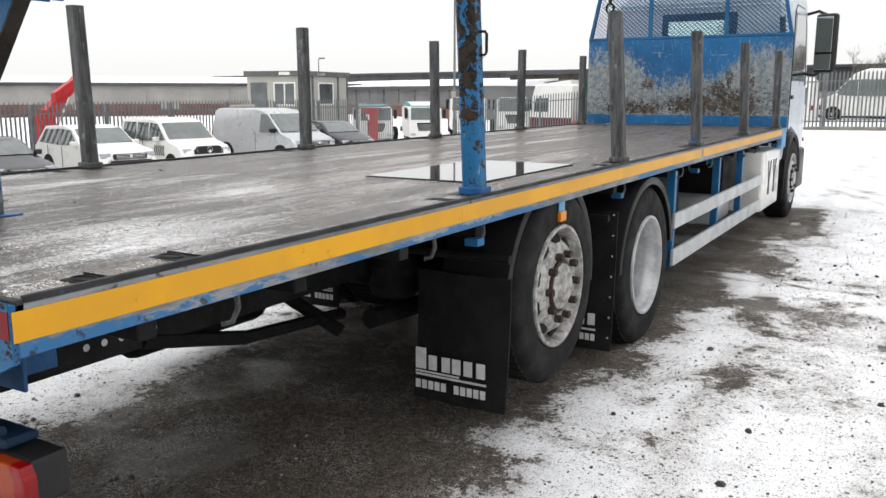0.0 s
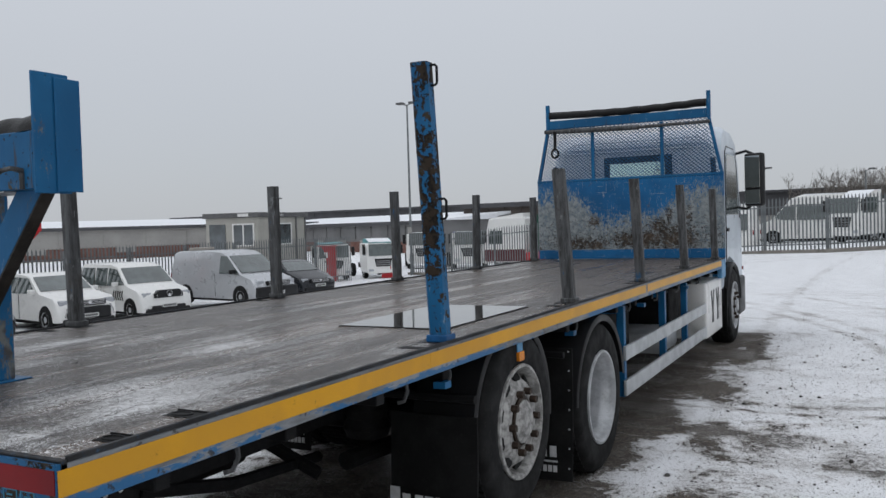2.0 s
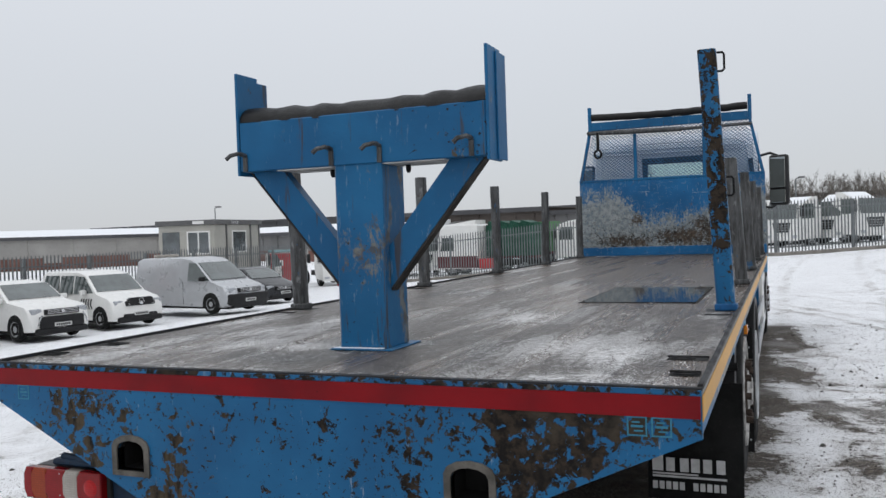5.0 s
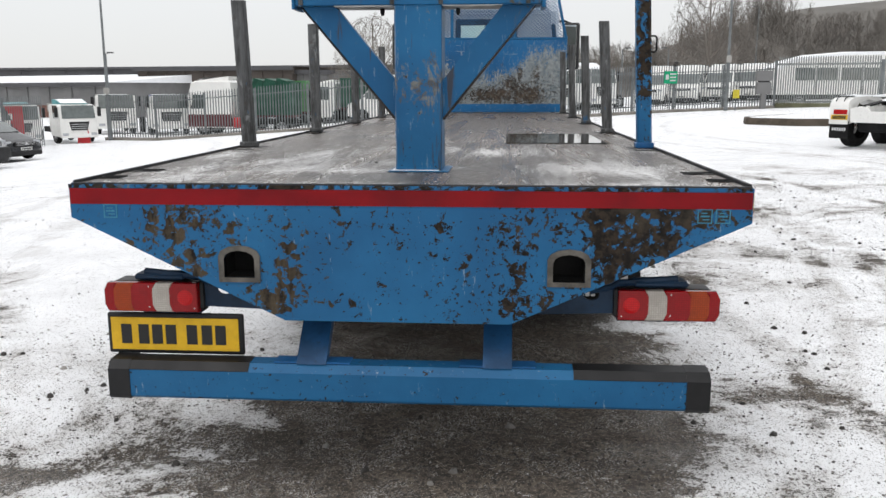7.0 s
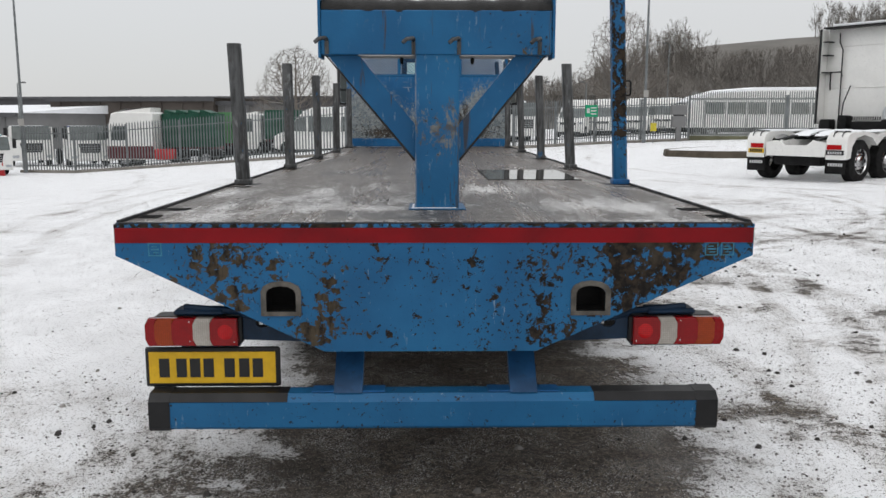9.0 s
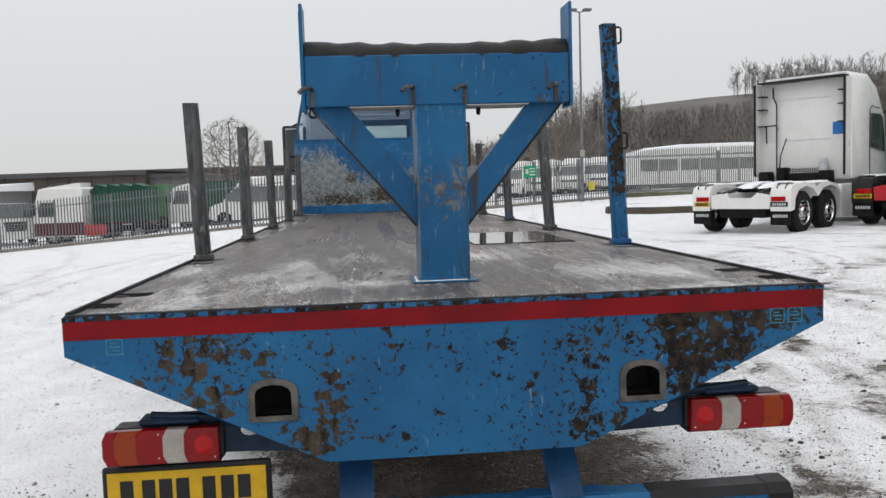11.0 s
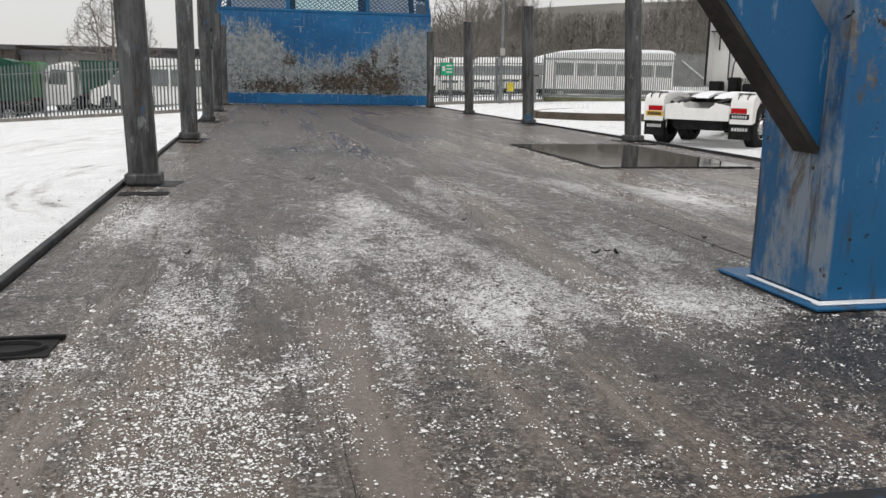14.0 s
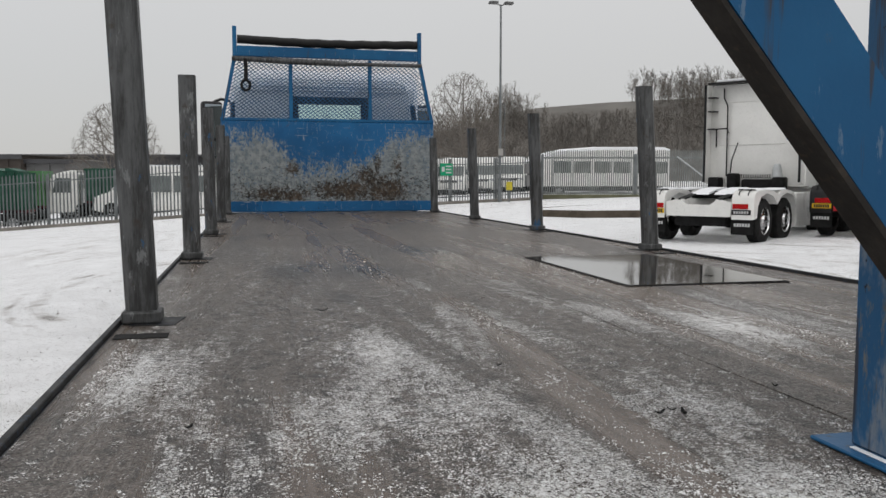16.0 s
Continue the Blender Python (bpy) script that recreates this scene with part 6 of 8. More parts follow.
def car(name, label, category, paint, outline, width, belt, roof, wheels, windows, screen, back, m, snow=False, grille=PLASTIC, lamp_z=0.66, wheel_r=0.32, group="vehicles parked by the fence", rim=RIM, mirror_x=None, hood_y=0.0):
    """A road vehicle from its side outline (x forward, z up); nose at x = 0 so that the body runs to negative x."""
    v = thing(name, label, category, group, "", m)
    hw = width / 2

    def half(z):
        f = max(0.0, (z - belt) / (roof - belt))
        return hw * (1 - 0.16 * f) * (1 - 0.05 * max(0.0, (0.45 - z) / 0.45))
    length = -min(p[0] for p in outline)
    cx = -length / 2
    rings = []
    for f, sh in ((-1.0, 0.965), (-0.95, 0.99), (-0.6, 1.0), (0.0, 1.0), (0.6, 1.0), (0.95, 0.99), (1.0, 0.965)):
        ring = []
        for x, z in outline:
            k = (x - cx) / (length / 2)
            px = cx + (x - cx) * (1 - 0.045 * f * f * (1 if k > 0 else 0.6)) * (sh if abs(k) > 0.8 else 1)
            pz = belt * 0.6 + (z - belt * 0.6) * sh
            ring.append((px, f * half(z), pz))
        rings.append(ring)
    bm = B()
    loft(bm, rings)
    body = part("body", bm, paint, v, smooth=True)
    for s in (-1, 1):
        for w in windows:
            bm = B()
            lo = [bm.verts.new((x, s * (half(z) - 0.012), z)) for x, z in w]
            hi = [bm.verts.new((x, s * (half(z) + 0.004), z)) for x, z in w]
            bm.faces.new(hi)
            for k in range(len(w)):
                bm.faces.new((lo[k], lo[(k + 1) % len(w)], hi[(k + 1) % len(w)], hi[k]))
            part("side_window", bm, GLASS, v)
        for wx in wheels:
            # Arch: a flat dark disc, the shade of the hollow in its colour.
            bm = B()
            rr = wheel_r * 1.17
            ys = s * (hw - 0.035), s * (hw + 0.002)
            pts = [(wx + rr * math.cos(a), wheel_r + rr * math.sin(a)) for a in [math.pi * (-0.12 + 1.24 * k / 14) for k in range(15)]]
            prism(bm, pts, "y", *ys)
            part("wheel_arch", bm, DARK, v)
            small_wheel(v, wx, s * (hw - 0.085), wheel_r, 0.20, rim, s)
        bm = B()
        bx(bm, -0.52, -0.13, s * (hw * 0.60), s * (hw * 0.93), lamp_z - 0.075, lamp_z + 0.075, 0.03, 2)
        part("headlamp", bm, LENS_CLEAR, v, smooth=True)
        bm = B()
        mx = mirror_x if mirror_x is not None else -1.55
        bx(bm, mx - 0.09, mx + 0.07, s * (hw - 0.02), s * (hw + 0.17), belt + 0.02, belt + 0.17, 0.03, 2)
        part("door_mirror", bm, PLASTIC if paint is SILVER else paint, v, smooth=True)
        bm = B()
        bx(bm, -length + 0.01, -length + 0.22, s * (hw * 0.72), s * (hw * 0.95), belt - 0.2, belt + 0.02, 0.02, 2)
        part("tail_lamp", bm, LENS_RED, v)
        for hx in (mx - 0.95, mx - 1.95)[: 1 if len(windows) < 2 else 2]:
            bm = B()
            bx(bm, hx, hx + 0.16, s * (hw + 0.001), s * (hw + 0.02), belt - 0.12, belt - 0.085, 0.006)
            part("door_handle", bm, paint, v)
            bm = B()
            bx(bm, hx - 0.09, hx - 0.082, s * (hw - 0.01), s * (hw + 0.003), 0.32, belt)
            part("door_gap", bm, DARK, v)
    for nm, (a, b) in (("windscreen", screen), ("rear_screen", back)):
        if a is None:
            continue
        bm = B()
        d = Vector((b[0] - a[0], 0, b[1] - a[1]))
        nrm = Vector((-d.z, 0, d.x)).normalized()
        if nrm.x * (1 if nm == "windscreen" else -1) < 0:
            nrm = -nrm
        if abs(nrm.x) < 1e-6:
            nrm = Vector((1, 0, 0))
        rows = []
        for t in (0.04, 0.96):
            x, z = a[0] + d.x * t, a[1] + d.z * t
            row = []
            for f in (-0.90, -0.5, 0.0, 0.5, 0.90):
                k = (x - cx) / (length / 2)
                px = cx + (x - cx) * (1 - 0.045 * f * f * (1 if k > 0 else 0.6))
                row.append(Vector((px, f * half(z), z)) + nrm * 0.028)
            rows.append(row)
        low = [[p - nrm * 0.05 for p in row] for row in rows]
        loft(bm, [rows[0], rows[1]], False, False)
        loft(bm, [[rows[0][0], rows[1][0], rows[1][-1], rows[0][-1]], [low[0][0], low[1][0], low[1][-1], low[0][-1]]], True, False)
        part(nm, bm, GLASS, v)
    bm = B()
    bx(bm, -0.12, 0.008, -hw * 0.56, hw * 0.56, lamp_z - 0.10, lamp_z + 0.055, 0.02, 2)
    g = part("grille", bm, grille, v, smooth=True)
    bm = B()
    for z in (-0.06, -0.015, 0.03):
        bx(bm, 0.006, 0.014, -hw * 0.5, hw * 0.5, lamp_z + z - 0.007, lamp_z + z + 0.007)
    part("grille_insert", bm, CHROME, g)
    bm = B()
    lathe(bm, [(0.0, 0.02), (0.05, 0.018), (0.055, 0.0)], (0.008, 0, lamp_z - 0.01), 14, "x")
    part("badge", bm, CHROME, g)
    bm = B()
    bx(bm, -0.16, 0.012, -hw * 0.86, hw * 0.86, 0.20, 0.37, 0.05, 2)
    part("lower_bumper", bm, PLASTIC, v, smooth=True)
    bm = B()
    bx(bm, 0.010, 0.020, -0.26, 0.26, 0.40, 0.51, 0.003)
    pl = part("front_plate", bm, PLATE_W, v)
    bars(pl, 0.0215, -0.22, 0.22, 0.425, 0.485, 7, DARKINK)
    bm = B()
    tube(bm, [(-length * 0.33, 0.25, belt + 0.03 if screen[0] is None else screen[0][1] + 0.02), (-length * 0.34, -0.35, screen[0][1] + 0.05)], 0.012, 5)
    part("wiper", bm, PLASTIC, v)
    bm = B()
    bx(bm, -length * 0.9, -0.3, -hw * 0.8, hw * 0.8, 0.16, 0.30)
    part("underside", bm, DARK, v)
    if snow:
        bm = B()
        x0, x1 = [p[0] for p in outline if p[1] > roof - 0.06][0] , [p[0] for p in outline if p[1] > roof - 0.06][-1]
        bx(bm, min(x0, x1) + 0.1, max(x0, x1) - 0.1, -hw * 0.72, hw * 0.72, roof - 0.02, roof + 0.025, 0.02, 2)
        part("roof_snow", bm, SNOW, v, smooth=True)
    return v


VAN = [(-0.02, 0.30), (0.0, 0.55), (-0.05, 0.78), (-0.22, 0.95), (-0.85, 1.12), (-1.70, 1.80), (-2.0, 1.92), (-2.5, 1.97), (-4.6, 1.95), (-4.82, 1.85), (-4.89, 1.1), (-4.89, 0.35), (-4.7, 0.26), (-0.3, 0.22)]
SUV = [(-0.02, 0.28), (0.0, 0.50), (-0.06, 0.80), (-0.25, 0.98), (-1.25, 1.10), (-2.02, 1.58), (-2.6, 1.67), (-4.0, 1.62), (-4.45, 1.15), (-4.64, 1.0), (-4.66, 0.4), (-4.5, 0.30), (-0.3, 0.26)]
MPV = [(-0.02, 0.25), (0.0, 0.48), (-0.05, 0.80), (-0.25, 0.95), (-0.95, 1.10), (-1.65, 1.68), (-2.1, 1.80), (-4.0, 1.80), (-4.22, 1.65), (-4.30, 1.0), (-4.31, 0.4), (-4.2, 0.28), (-0.3, 0.24)]
SALOON = [(-0.02, 0.22), (0.0, 0.42), (-0.05, 0.64), (-0.3, 0.76), (-1.35, 0.93), (-2.1, 1.36), (-2.6, 1.44), (-3.3, 1.43), (-4.1, 1.05), (-4.65, 1.0), (-4.73, 0.75), (-4.70, 0.35), (-4.55, 0.25), (-0.3, 0.20)]
HATCH = [(-0.02, 0.24), (0.0, 0.44), (-0.06, 0.66), (-0.3, 0.80), (-1.05, 0.98), (-1.75, 1.40), (-2.2, 1.48), (-3.2, 1.46), (-3.78, 1.05), (-3.92, 0.85), (-3.95, 0.4), (-3.8, 0.27), (-0.3, 0.22)]
MINIBUS = [(-0.02, 0.35), (0.0, 0.65), (-0.05, 0.95), (-0.25, 1.10), (-0.75, 1.25), (-1.45, 2.0), (-1.75, 2.35), (-2.3, 2.55), (-5.6, 2.52), (-5.78, 2.35), (-5.85, 1.2), (-5.85, 0.4), (-5.7, 0.30), (-0.3, 0.26)]


def parked(x, y, deg):
    return pose(x, y, ground_z(x, y) + 0.004, 0, 0, deg)


van_windows = [[(-1.00, 1.16), (-1.72, 1.76), (-2.05, 1.78), (-2.05, 1.15)]]
suv_windows = [[(-1.55, 1.10), (-2.1, 1.53), (-2.75, 1.56), (-2.75, 1.07)], [(-2.80, 1.07), (-2.80, 1.56), (-3.85, 1.52), (-4.2, 1.12)]]
mpv_windows = [[(-1.15, 1.12), (-1.72, 1.62), (-2.2, 1.66), (-2.2, 1.08)], [(-2.28, 1.08), (-2.28, 1.66), (-3.0, 1.66), (-3.0, 1.08)], [(-3.1, 1.08), (-3.1, 1.66), (-3.9, 1.66), (-4.02, 1.10)]]
saloon_windows = [[(-1.60, 0.95), (-2.18, 1.31), (-2.75, 1.36), (-2.75, 0.93)], [(-2.80, 0.93), (-2.80, 1.36), (-3.35, 1.35), (-3.85, 1.03)]]
hatch_windows = [[(-1.25, 1.0), (-1.82, 1.36), (-2.35, 1.41), (-2.35, 0.97)], [(-2.40, 0.97), (-2.40, 1.41), (-3.1, 1.39), (-3.45, 1.05)]]
bus_windows = [[(-0.95, 1.3), (-1.5, 1.95), (-2.0, 2.05), (-2.0, 1.25)], [(-2.1, 1.25), (-2.1, 2.05), (-3.8, 2.05), (-3.8, 1.25)], [(-3.9, 1.25), (-3.9, 2.05), (-5.5, 2.05), (-5.5, 1.25)]]

van = car("panel_van", "silver panel van with dark grey front bumper and roof beacon", "van", SILVER, VAN, 1.90, 1.12, 1.97, (-0.95, -3.95), van_windows, ((-0.88, 1.14), (-1.68, 1.78)), (None, None), parked(-15.8, 22.2, -8), grille=PLASTIC, lamp_z=0.82, wheel_r=0.34, mirror_x=-1.25)
bm = B()
bx(bm, -4.2, -4.05, -0.55, 0.55, 1.96, 2.07, 0.03, 2)
part("roof_beacon", bm, LENS_WHITE, van, smooth=True)
bm = B()
bx(bm, -0.30, 0.016, -0.93, 0.93, 0.30, 0.68, 0.06, 2)
part("front_bumper", bm, PLASTIC, van, "dark grey unpainted bumper", True)
suv = car("suv", "white sport utility car parked nose out", "car", WHITE, SUV, 1.80, 1.05, 1.67, (-0.9, -3.6), suv_windows, ((-1.32, 1.13), (-2.0, 1.57)), ((-4.42, 1.18), (-4.02, 1.60)), parked(-17.5, 15.6, -12), lamp_z=0.84, wheel_r=0.35)
bm = B()
bx(bm, -0.22, 0.014, -0.66, 0.66, 0.36, 0.70, 0.05, 2)
part("dark_front", bm, PLASTIC, suv, "black lower front with grille", True)
for q in (-1, 1):
    bm = B()
    tube(bm, [(0.0, q * 0.62, 0.74), (0.012, q * 0.70, 0.58), (0.0, q * 0.74, 0.44)], 0.022, 6)
    part("chrome_trim", bm, CHROME, suv, "", True)
mb = car("small_van", "white small van with dark arrow stripes on its side", "van", WHITE, MPV, 1.83, 1.05, 1.80, (-0.82, -3.5), mpv_windows, ((-1.0, 1.12), (-1.63, 1.66)), ((-4.28, 1.15), (-4.22, 1.63)), parked(-17.3, 18.5, -12), lamp_z=0.80, wheel_r=0.33)
for s in (-1, 1):
    for k in range(5):
        x = -1.2 - 0.13 * k
        bm = B()
        prism(bm, [(x, 0.62), (x - 0.06, 0.62), (x - 0.12, 0.78), (x - 0.06, 0.94), (x, 0.94), (x - 0.06, 0.78)], "y", s * 0.914, s * 0.919)
        part("arrow_stripe", bm, DARKINK, mb)
bm = B()
prism(bm, [(-0.44, 0.90), (-0.40, 0.72), (0.40, 0.72), (0.44, 0.90), (0.36, 0.95), (-0.36, 0.95)], "x", -0.12, 0.016)
part("dark_grille", bm, PLASTIC, mb)
bm = B()
lathe(bm, [(0.10, 0.0), (0.10, 0.012), (0.085, 0.012), (0.085, 0.0)], (0.016, 0, 0.835), 20, "x")
part("ring_badge", bm, CHROME, mb, "", True)
bm = B()
bx(bm, -0.2, 0.018, -0.60, 0.60, 0.33, 0.46, 0.04, 2)
part("lower_grille", bm, PLASTIC, mb, "", True)
car("saloon_car", "black saloon car with alloy wheels", "car", BLACKP, SALOON, 1.81, 0.93, 1.44, (-0.95, -3.65), saloon_windows, ((-1.42, 0.95), (-2.08, 1.34)), ((-4.02, 1.07), (-3.36, 1.41)), parked(-17.9, 12.6, -10), lamp_z=0.64, wheel_r=0.32)
car("hatchback", "dark blue hatchback car", "car", NAVY, HATCH, 1.72, 0.98, 1.48, (-0.80, -3.25), hatch_windows, ((-1.12, 1.0), (-1.73, 1.38)), ((-3.74, 1.08), (-3.24, 1.43)), parked(-17.2, 10.0, -10), lamp_z=0.66, wheel_r=0.30)
car("estate_car", "dark grey low car behind the van", "car", BLACKP, HATCH, 1.74, 0.98, 1.48, (-0.80, -3.25), hatch_windows, ((-1.12, 1.0), (-1.73, 1.38)), ((-3.74, 1.08), (-3.24, 1.43)), parked(-17.4, 26.9, -16), lamp_z=0.66, wheel_r=0.30)

bus = car("minibus", "white minibus parked in a row behind the fence", "minibus", WHITE, MINIBUS, 1.98, 1.2, 2.55, (-0.95, -4.7), bus_windows, ((-0.78, 1.28), (-1.43, 1.98)), (None, None), parked(9.6, 54, -115), snow=True, lamp_z=0.95, wheel_r=0.34, mirror_x=-1.1, group="minibuses behind the fence")
for k, a in enumerate((-113, -116, -114, -112, -115, -114, -113)):
    copy_thing(bus, parked(12.0 + 2.4 * k, 54.9 + 0.9 * k, a))
for x, y, a in ((-9.5, 49.6, 176), (-3.4, 52.2, 178)):
    copy_thing(bus, parked(x, y, a) @ Matrix.Scale(1.12, 4))



# ---------------------------------------------------------------- tractor units
def tractor(label, paint, frame_paint, guard_paint, m, group="tractor units", snow=True, roof=3.95, flap_bars=True, plate=True, tall_back=True):
    """A three-axle tractor unit seen from behind: x forward from its rear end, y to its left, z up."""
    v = thing("tractor_unit", label, "lorry", group, "", m)
    for s in (-1, 1):
        bm = B()
        bx(bm, 0.15, 5.6, s * 0.36, s * 0.44, 0.72, 0.98, 0.01)
        part("frame_rail", bm, frame_paint, v)
        for x, r in ((0.82, 0.50), (2.17, 0.50), (5.0, 0.50)):
            bm = B()
            h = 0.15
            lathe(bm, [(r * 0.60, -h), (r * 0.88, -h), (r, -h * 0.7), (r, h * 0.7), (r * 0.88, h), (r * 0.60, h)], (x, s * 1.08, r), 30, "y")
            w = part("wheel", bm, RUBBER, v, smooth=True)
            bm = B()
            e = s * h
            lathe(bm, [(r * 0.62, e * 0.95), (r * 0.58, e), (r * 0.52, e * 0.5), (r * 0.42, e * 0.75), (r * 0.28, e * 0.8), (r * 0.24, e * 1.1), (0.0, e * 1.2)], (x, s * 1.08, r), 28, "y")
            rim = part("rim", bm, CHROME, w, smooth=True)
            for k in range(10):
                a = 2 * math.pi * k / 10
                # Each opening in the rim is a stub coloured like its own shade.
                bm = B()
                p = Vector((x + 0.46 * r * math.cos(a), s * 1.08 + e * 0.68, r + 0.46 * r * math.sin(a)))
                tube(bm, [p, p + Vector((0, s * 0.03, 0))], 0.032, 8)
                part("rim_hole", bm, DARK, rim)
        # rear guard over both axles
        bm = B()
        rings = []
        out = [(0.03, 0.55), (0.03, 1.02), (0.12, 1.13), (0.30, 1.17)]
        arc1 = [(0.82 + 0.60 * math.cos(a), 0.50 + 0.64 * math.sin(a)) for a in [math.pi * (1 - k / 12) for k in range(1, 12)]]
        top = [(0.03, 1.0), (0.10, 1.12), (0.25, 1.17), (0.82, 1.19), (1.30, 1.16), (1.50, 1.08), (1.70, 1.16), (2.17, 1.19), (2.60, 1.14), (2.80, 0.95), (2.84, 0.62)]
        low = [(2.78, 0.62), (2.74, 0.90), (2.55, 1.06), (2.17, 1.12), (1.78, 1.05), (1.50, 0.86), (1.22, 1.05), (0.82, 1.12), (0.45, 1.04), (0.27, 0.85), (0.22, 0.58), (0.03, 0.55)]
        prof = top + low
        for y, k in ((0.78, 1.0), (1.22, 1.0), (1.26, 0.985)):
            rings.append([(1.45 + (x - 1.45) * k, s * y, 0.8 + (z - 0.8) * k) for x, z in prof])
        loft(bm, rings)
        g = part("rear_guard", bm, guard_paint, v, "moulded guard over the rear wheels", True)
        bm = B()
        bx(bm, 0.015, 0.036, s * 0.80, s * 1.14, 0.78, 0.89, 0.004)
        part("rear_lamp", bm, LENS_BRIGHT, g)
        bm = B()
        bx(bm, 0.018, 0.034, s * 0.78, s * 1.20, 0.655, 0.765, 0.004)
        pl = part("guard_plate", bm, PLATE_Y if (s > 0 and plate) else PLASTIC, g)
        if s > 0 and plate:
            bars(pl, 0.016, 0.82, 1.16, 0.675, 0.745, 7, DARKINK)
        else:
            bars(pl, 0.016, min(s * 0.82, s * 1.16), max(s * 0.82, s * 1.16), 0.68, 0.735, 6, LETTER, 0.002, 0.35)
        bm = B()
        bx(bm, 0.06, 0.075, s * 0.76, s * 1.24, 0.22, 0.62, 0.003)
        fl = part("mud_flap", bm, FLAP, v)
        if flap_bars:
            bars(fl, 0.057, min(s * 0.82, s * 1.18), max(s * 0.82, s * 1.18), 0.40, 0.47, 6, LETTER, 0.002, 0.3)
        if snow:
            bm = B()
            loft(bm, [[(x, s * y, z + dz) for x, z in ((0.30, 1.175), (0.82, 1.195), (1.25, 1.172), (2.2, 1.195))] for y, dz in ((0.80, 0.0), (0.82, 0.035), (1.18, 0.035), (1.22, 0.0))], False, False)
            part("guard_snow", bm, SNOW, g, smooth=True)
        for y in (0.92, 1.12):
            bm = B()
            tube(bm, [(0.10, s * y, 1.02), (0.07, s * y, 1.10), (0.12, s * y, 1.16), (0.24, s * y, 1.195)], 0.013, 6)
            part("guard_clip", bm, PLASTIC, g)
        # side fairing and cab steps
        bm = B()
        bx(bm, 2.88, 4.38, s * 1.10, s * 1.24, 0.28, 1.12, 0.04, 3)
        part("side_fairing", bm, paint, v, smooth=True)
    bm = B()
    prism(bm, [(-0.74, 0.60), (0.74, 0.60), (0.76, 0.92), (0.52, 0.97), (0.40, 0.95), (0.28, 0.86), (-0.28, 0.86), (-0.40, 0.95), (-0.52, 0.97), (-0.76, 0.92)], "x", 0.06, 0.14)
    part("rear_cross_member", bm, frame_paint, v)
    bm = B()
    bx(bm, 0.16, 0.5, -0.6, 0.6, 0.38, 0.62, 0.05, 2)
    part("rear_underrun", bm, CHASSIS, v)
    bm = B()
    tube(bm, [(0.82, -0.95, 0.5), (0.82, 0.95, 0.5)], 0.08, 10)
    part("axle", bm, CHASSIS, v)
    bm = B()
    tube(bm, [(2.17, -0.95, 0.5), (2.17, 0.95, 0.5)], 0.10, 10)
    part("axle", bm, CHASSIS, v)
    # fifth wheel
    bm = B()
    rings = []
    for z, k in ((1.10, 0.98), (1.15, 1.0)):
        pts = [(1.15, 0.10), (0.95, 0.20), (0.86, 0.42), (1.2, 0.50), (1.75, 0.48), (2.0, 0.30), (2.0, -0.30), (1.75, -0.48), (1.2, -0.50), (0.86, -0.42), (0.95, -0.20), (1.15, -0.10)]
        rings.append([(1.45 + (x - 1.45) * k, y * k, z - 0.05 * (x < 1.0)) for x, y in pts])
    loft(bm, rings)
    fw = part("fifth_wheel", bm, CHASSIS, v, "coupling plate behind the cab")
    bm = B()
    bx(bm, 0.95, 1.9, -0.55, 0.55, 0.98, 1.07, 0.02)
    part("coupling_base", bm, CHASSIS, fw)
    if snow:
        bm = B()
        for y0, y1 in ((-0.47, -0.07), (0.07, 0.47)):
            loft(bm, [[(0.80, y, 1.07), (0.86, y, 1.115), (1.30, y, 1.20), (1.85, y, 1.235), (1.95, y, 1.19), (1.4, y, 1.15)] for y in (y0, y0 + 0.06, y1 - 0.06, y1)])
        part("coupling_snow", bm, SNOW, fw, smooth=True)
    for s in (-1, 1):
        bm = B()
        loft(bm, [[(0.16, s * 0.52, 0.96), (0.16, s * 0.36, 0.96), (0.20, s * 0.36, 1.0), (0.20, s * 0.52, 1.0)], [(0.86, s * 0.52, 1.06), (0.86, s * 0.36, 1.06), (0.90, s * 0.36, 1.10), (0.90, s * 0.52, 1.10)]])
        part("coupling_ramp", bm, CHASSIS, v)
    # cab
    x0, x1 = 3.50, 5.80
    prof = [(x0, 1.25), (x0, 2.4), (x0, roof - 0.12), (x0 + 0.12, roof), (x0 + 1.3, roof), (x1 - 0.55, roof - 0.25), (x1 - 0.12, 2.9), (x1, 1.9), (x1 + 0.02, 0.5), (x1 - 0.3, 0.35), (5.62, 0.40), (5.55, 0.8), (5.35, 1.08), (5.0, 1.16), (4.65, 1.08), (4.45, 0.8), (4.40, 0.5), (4.2, 0.5), (4.15, 1.2)]
    bm = B()
    rings = []
    for y, k in ((-1.24, 0.975), (-1.19, 1.0), (1.19, 1.0), (1.24, 0.975)):
        rings.append([(4.7 + (x - 4.7) * k, y * (1 - 0.06 * max(0, (z - 2.9))), 2.0 + (z - 2.0) * k) for x, z in prof])
    loft(bm, rings)
    cab = part("cab", bm, paint, v, smooth=True)
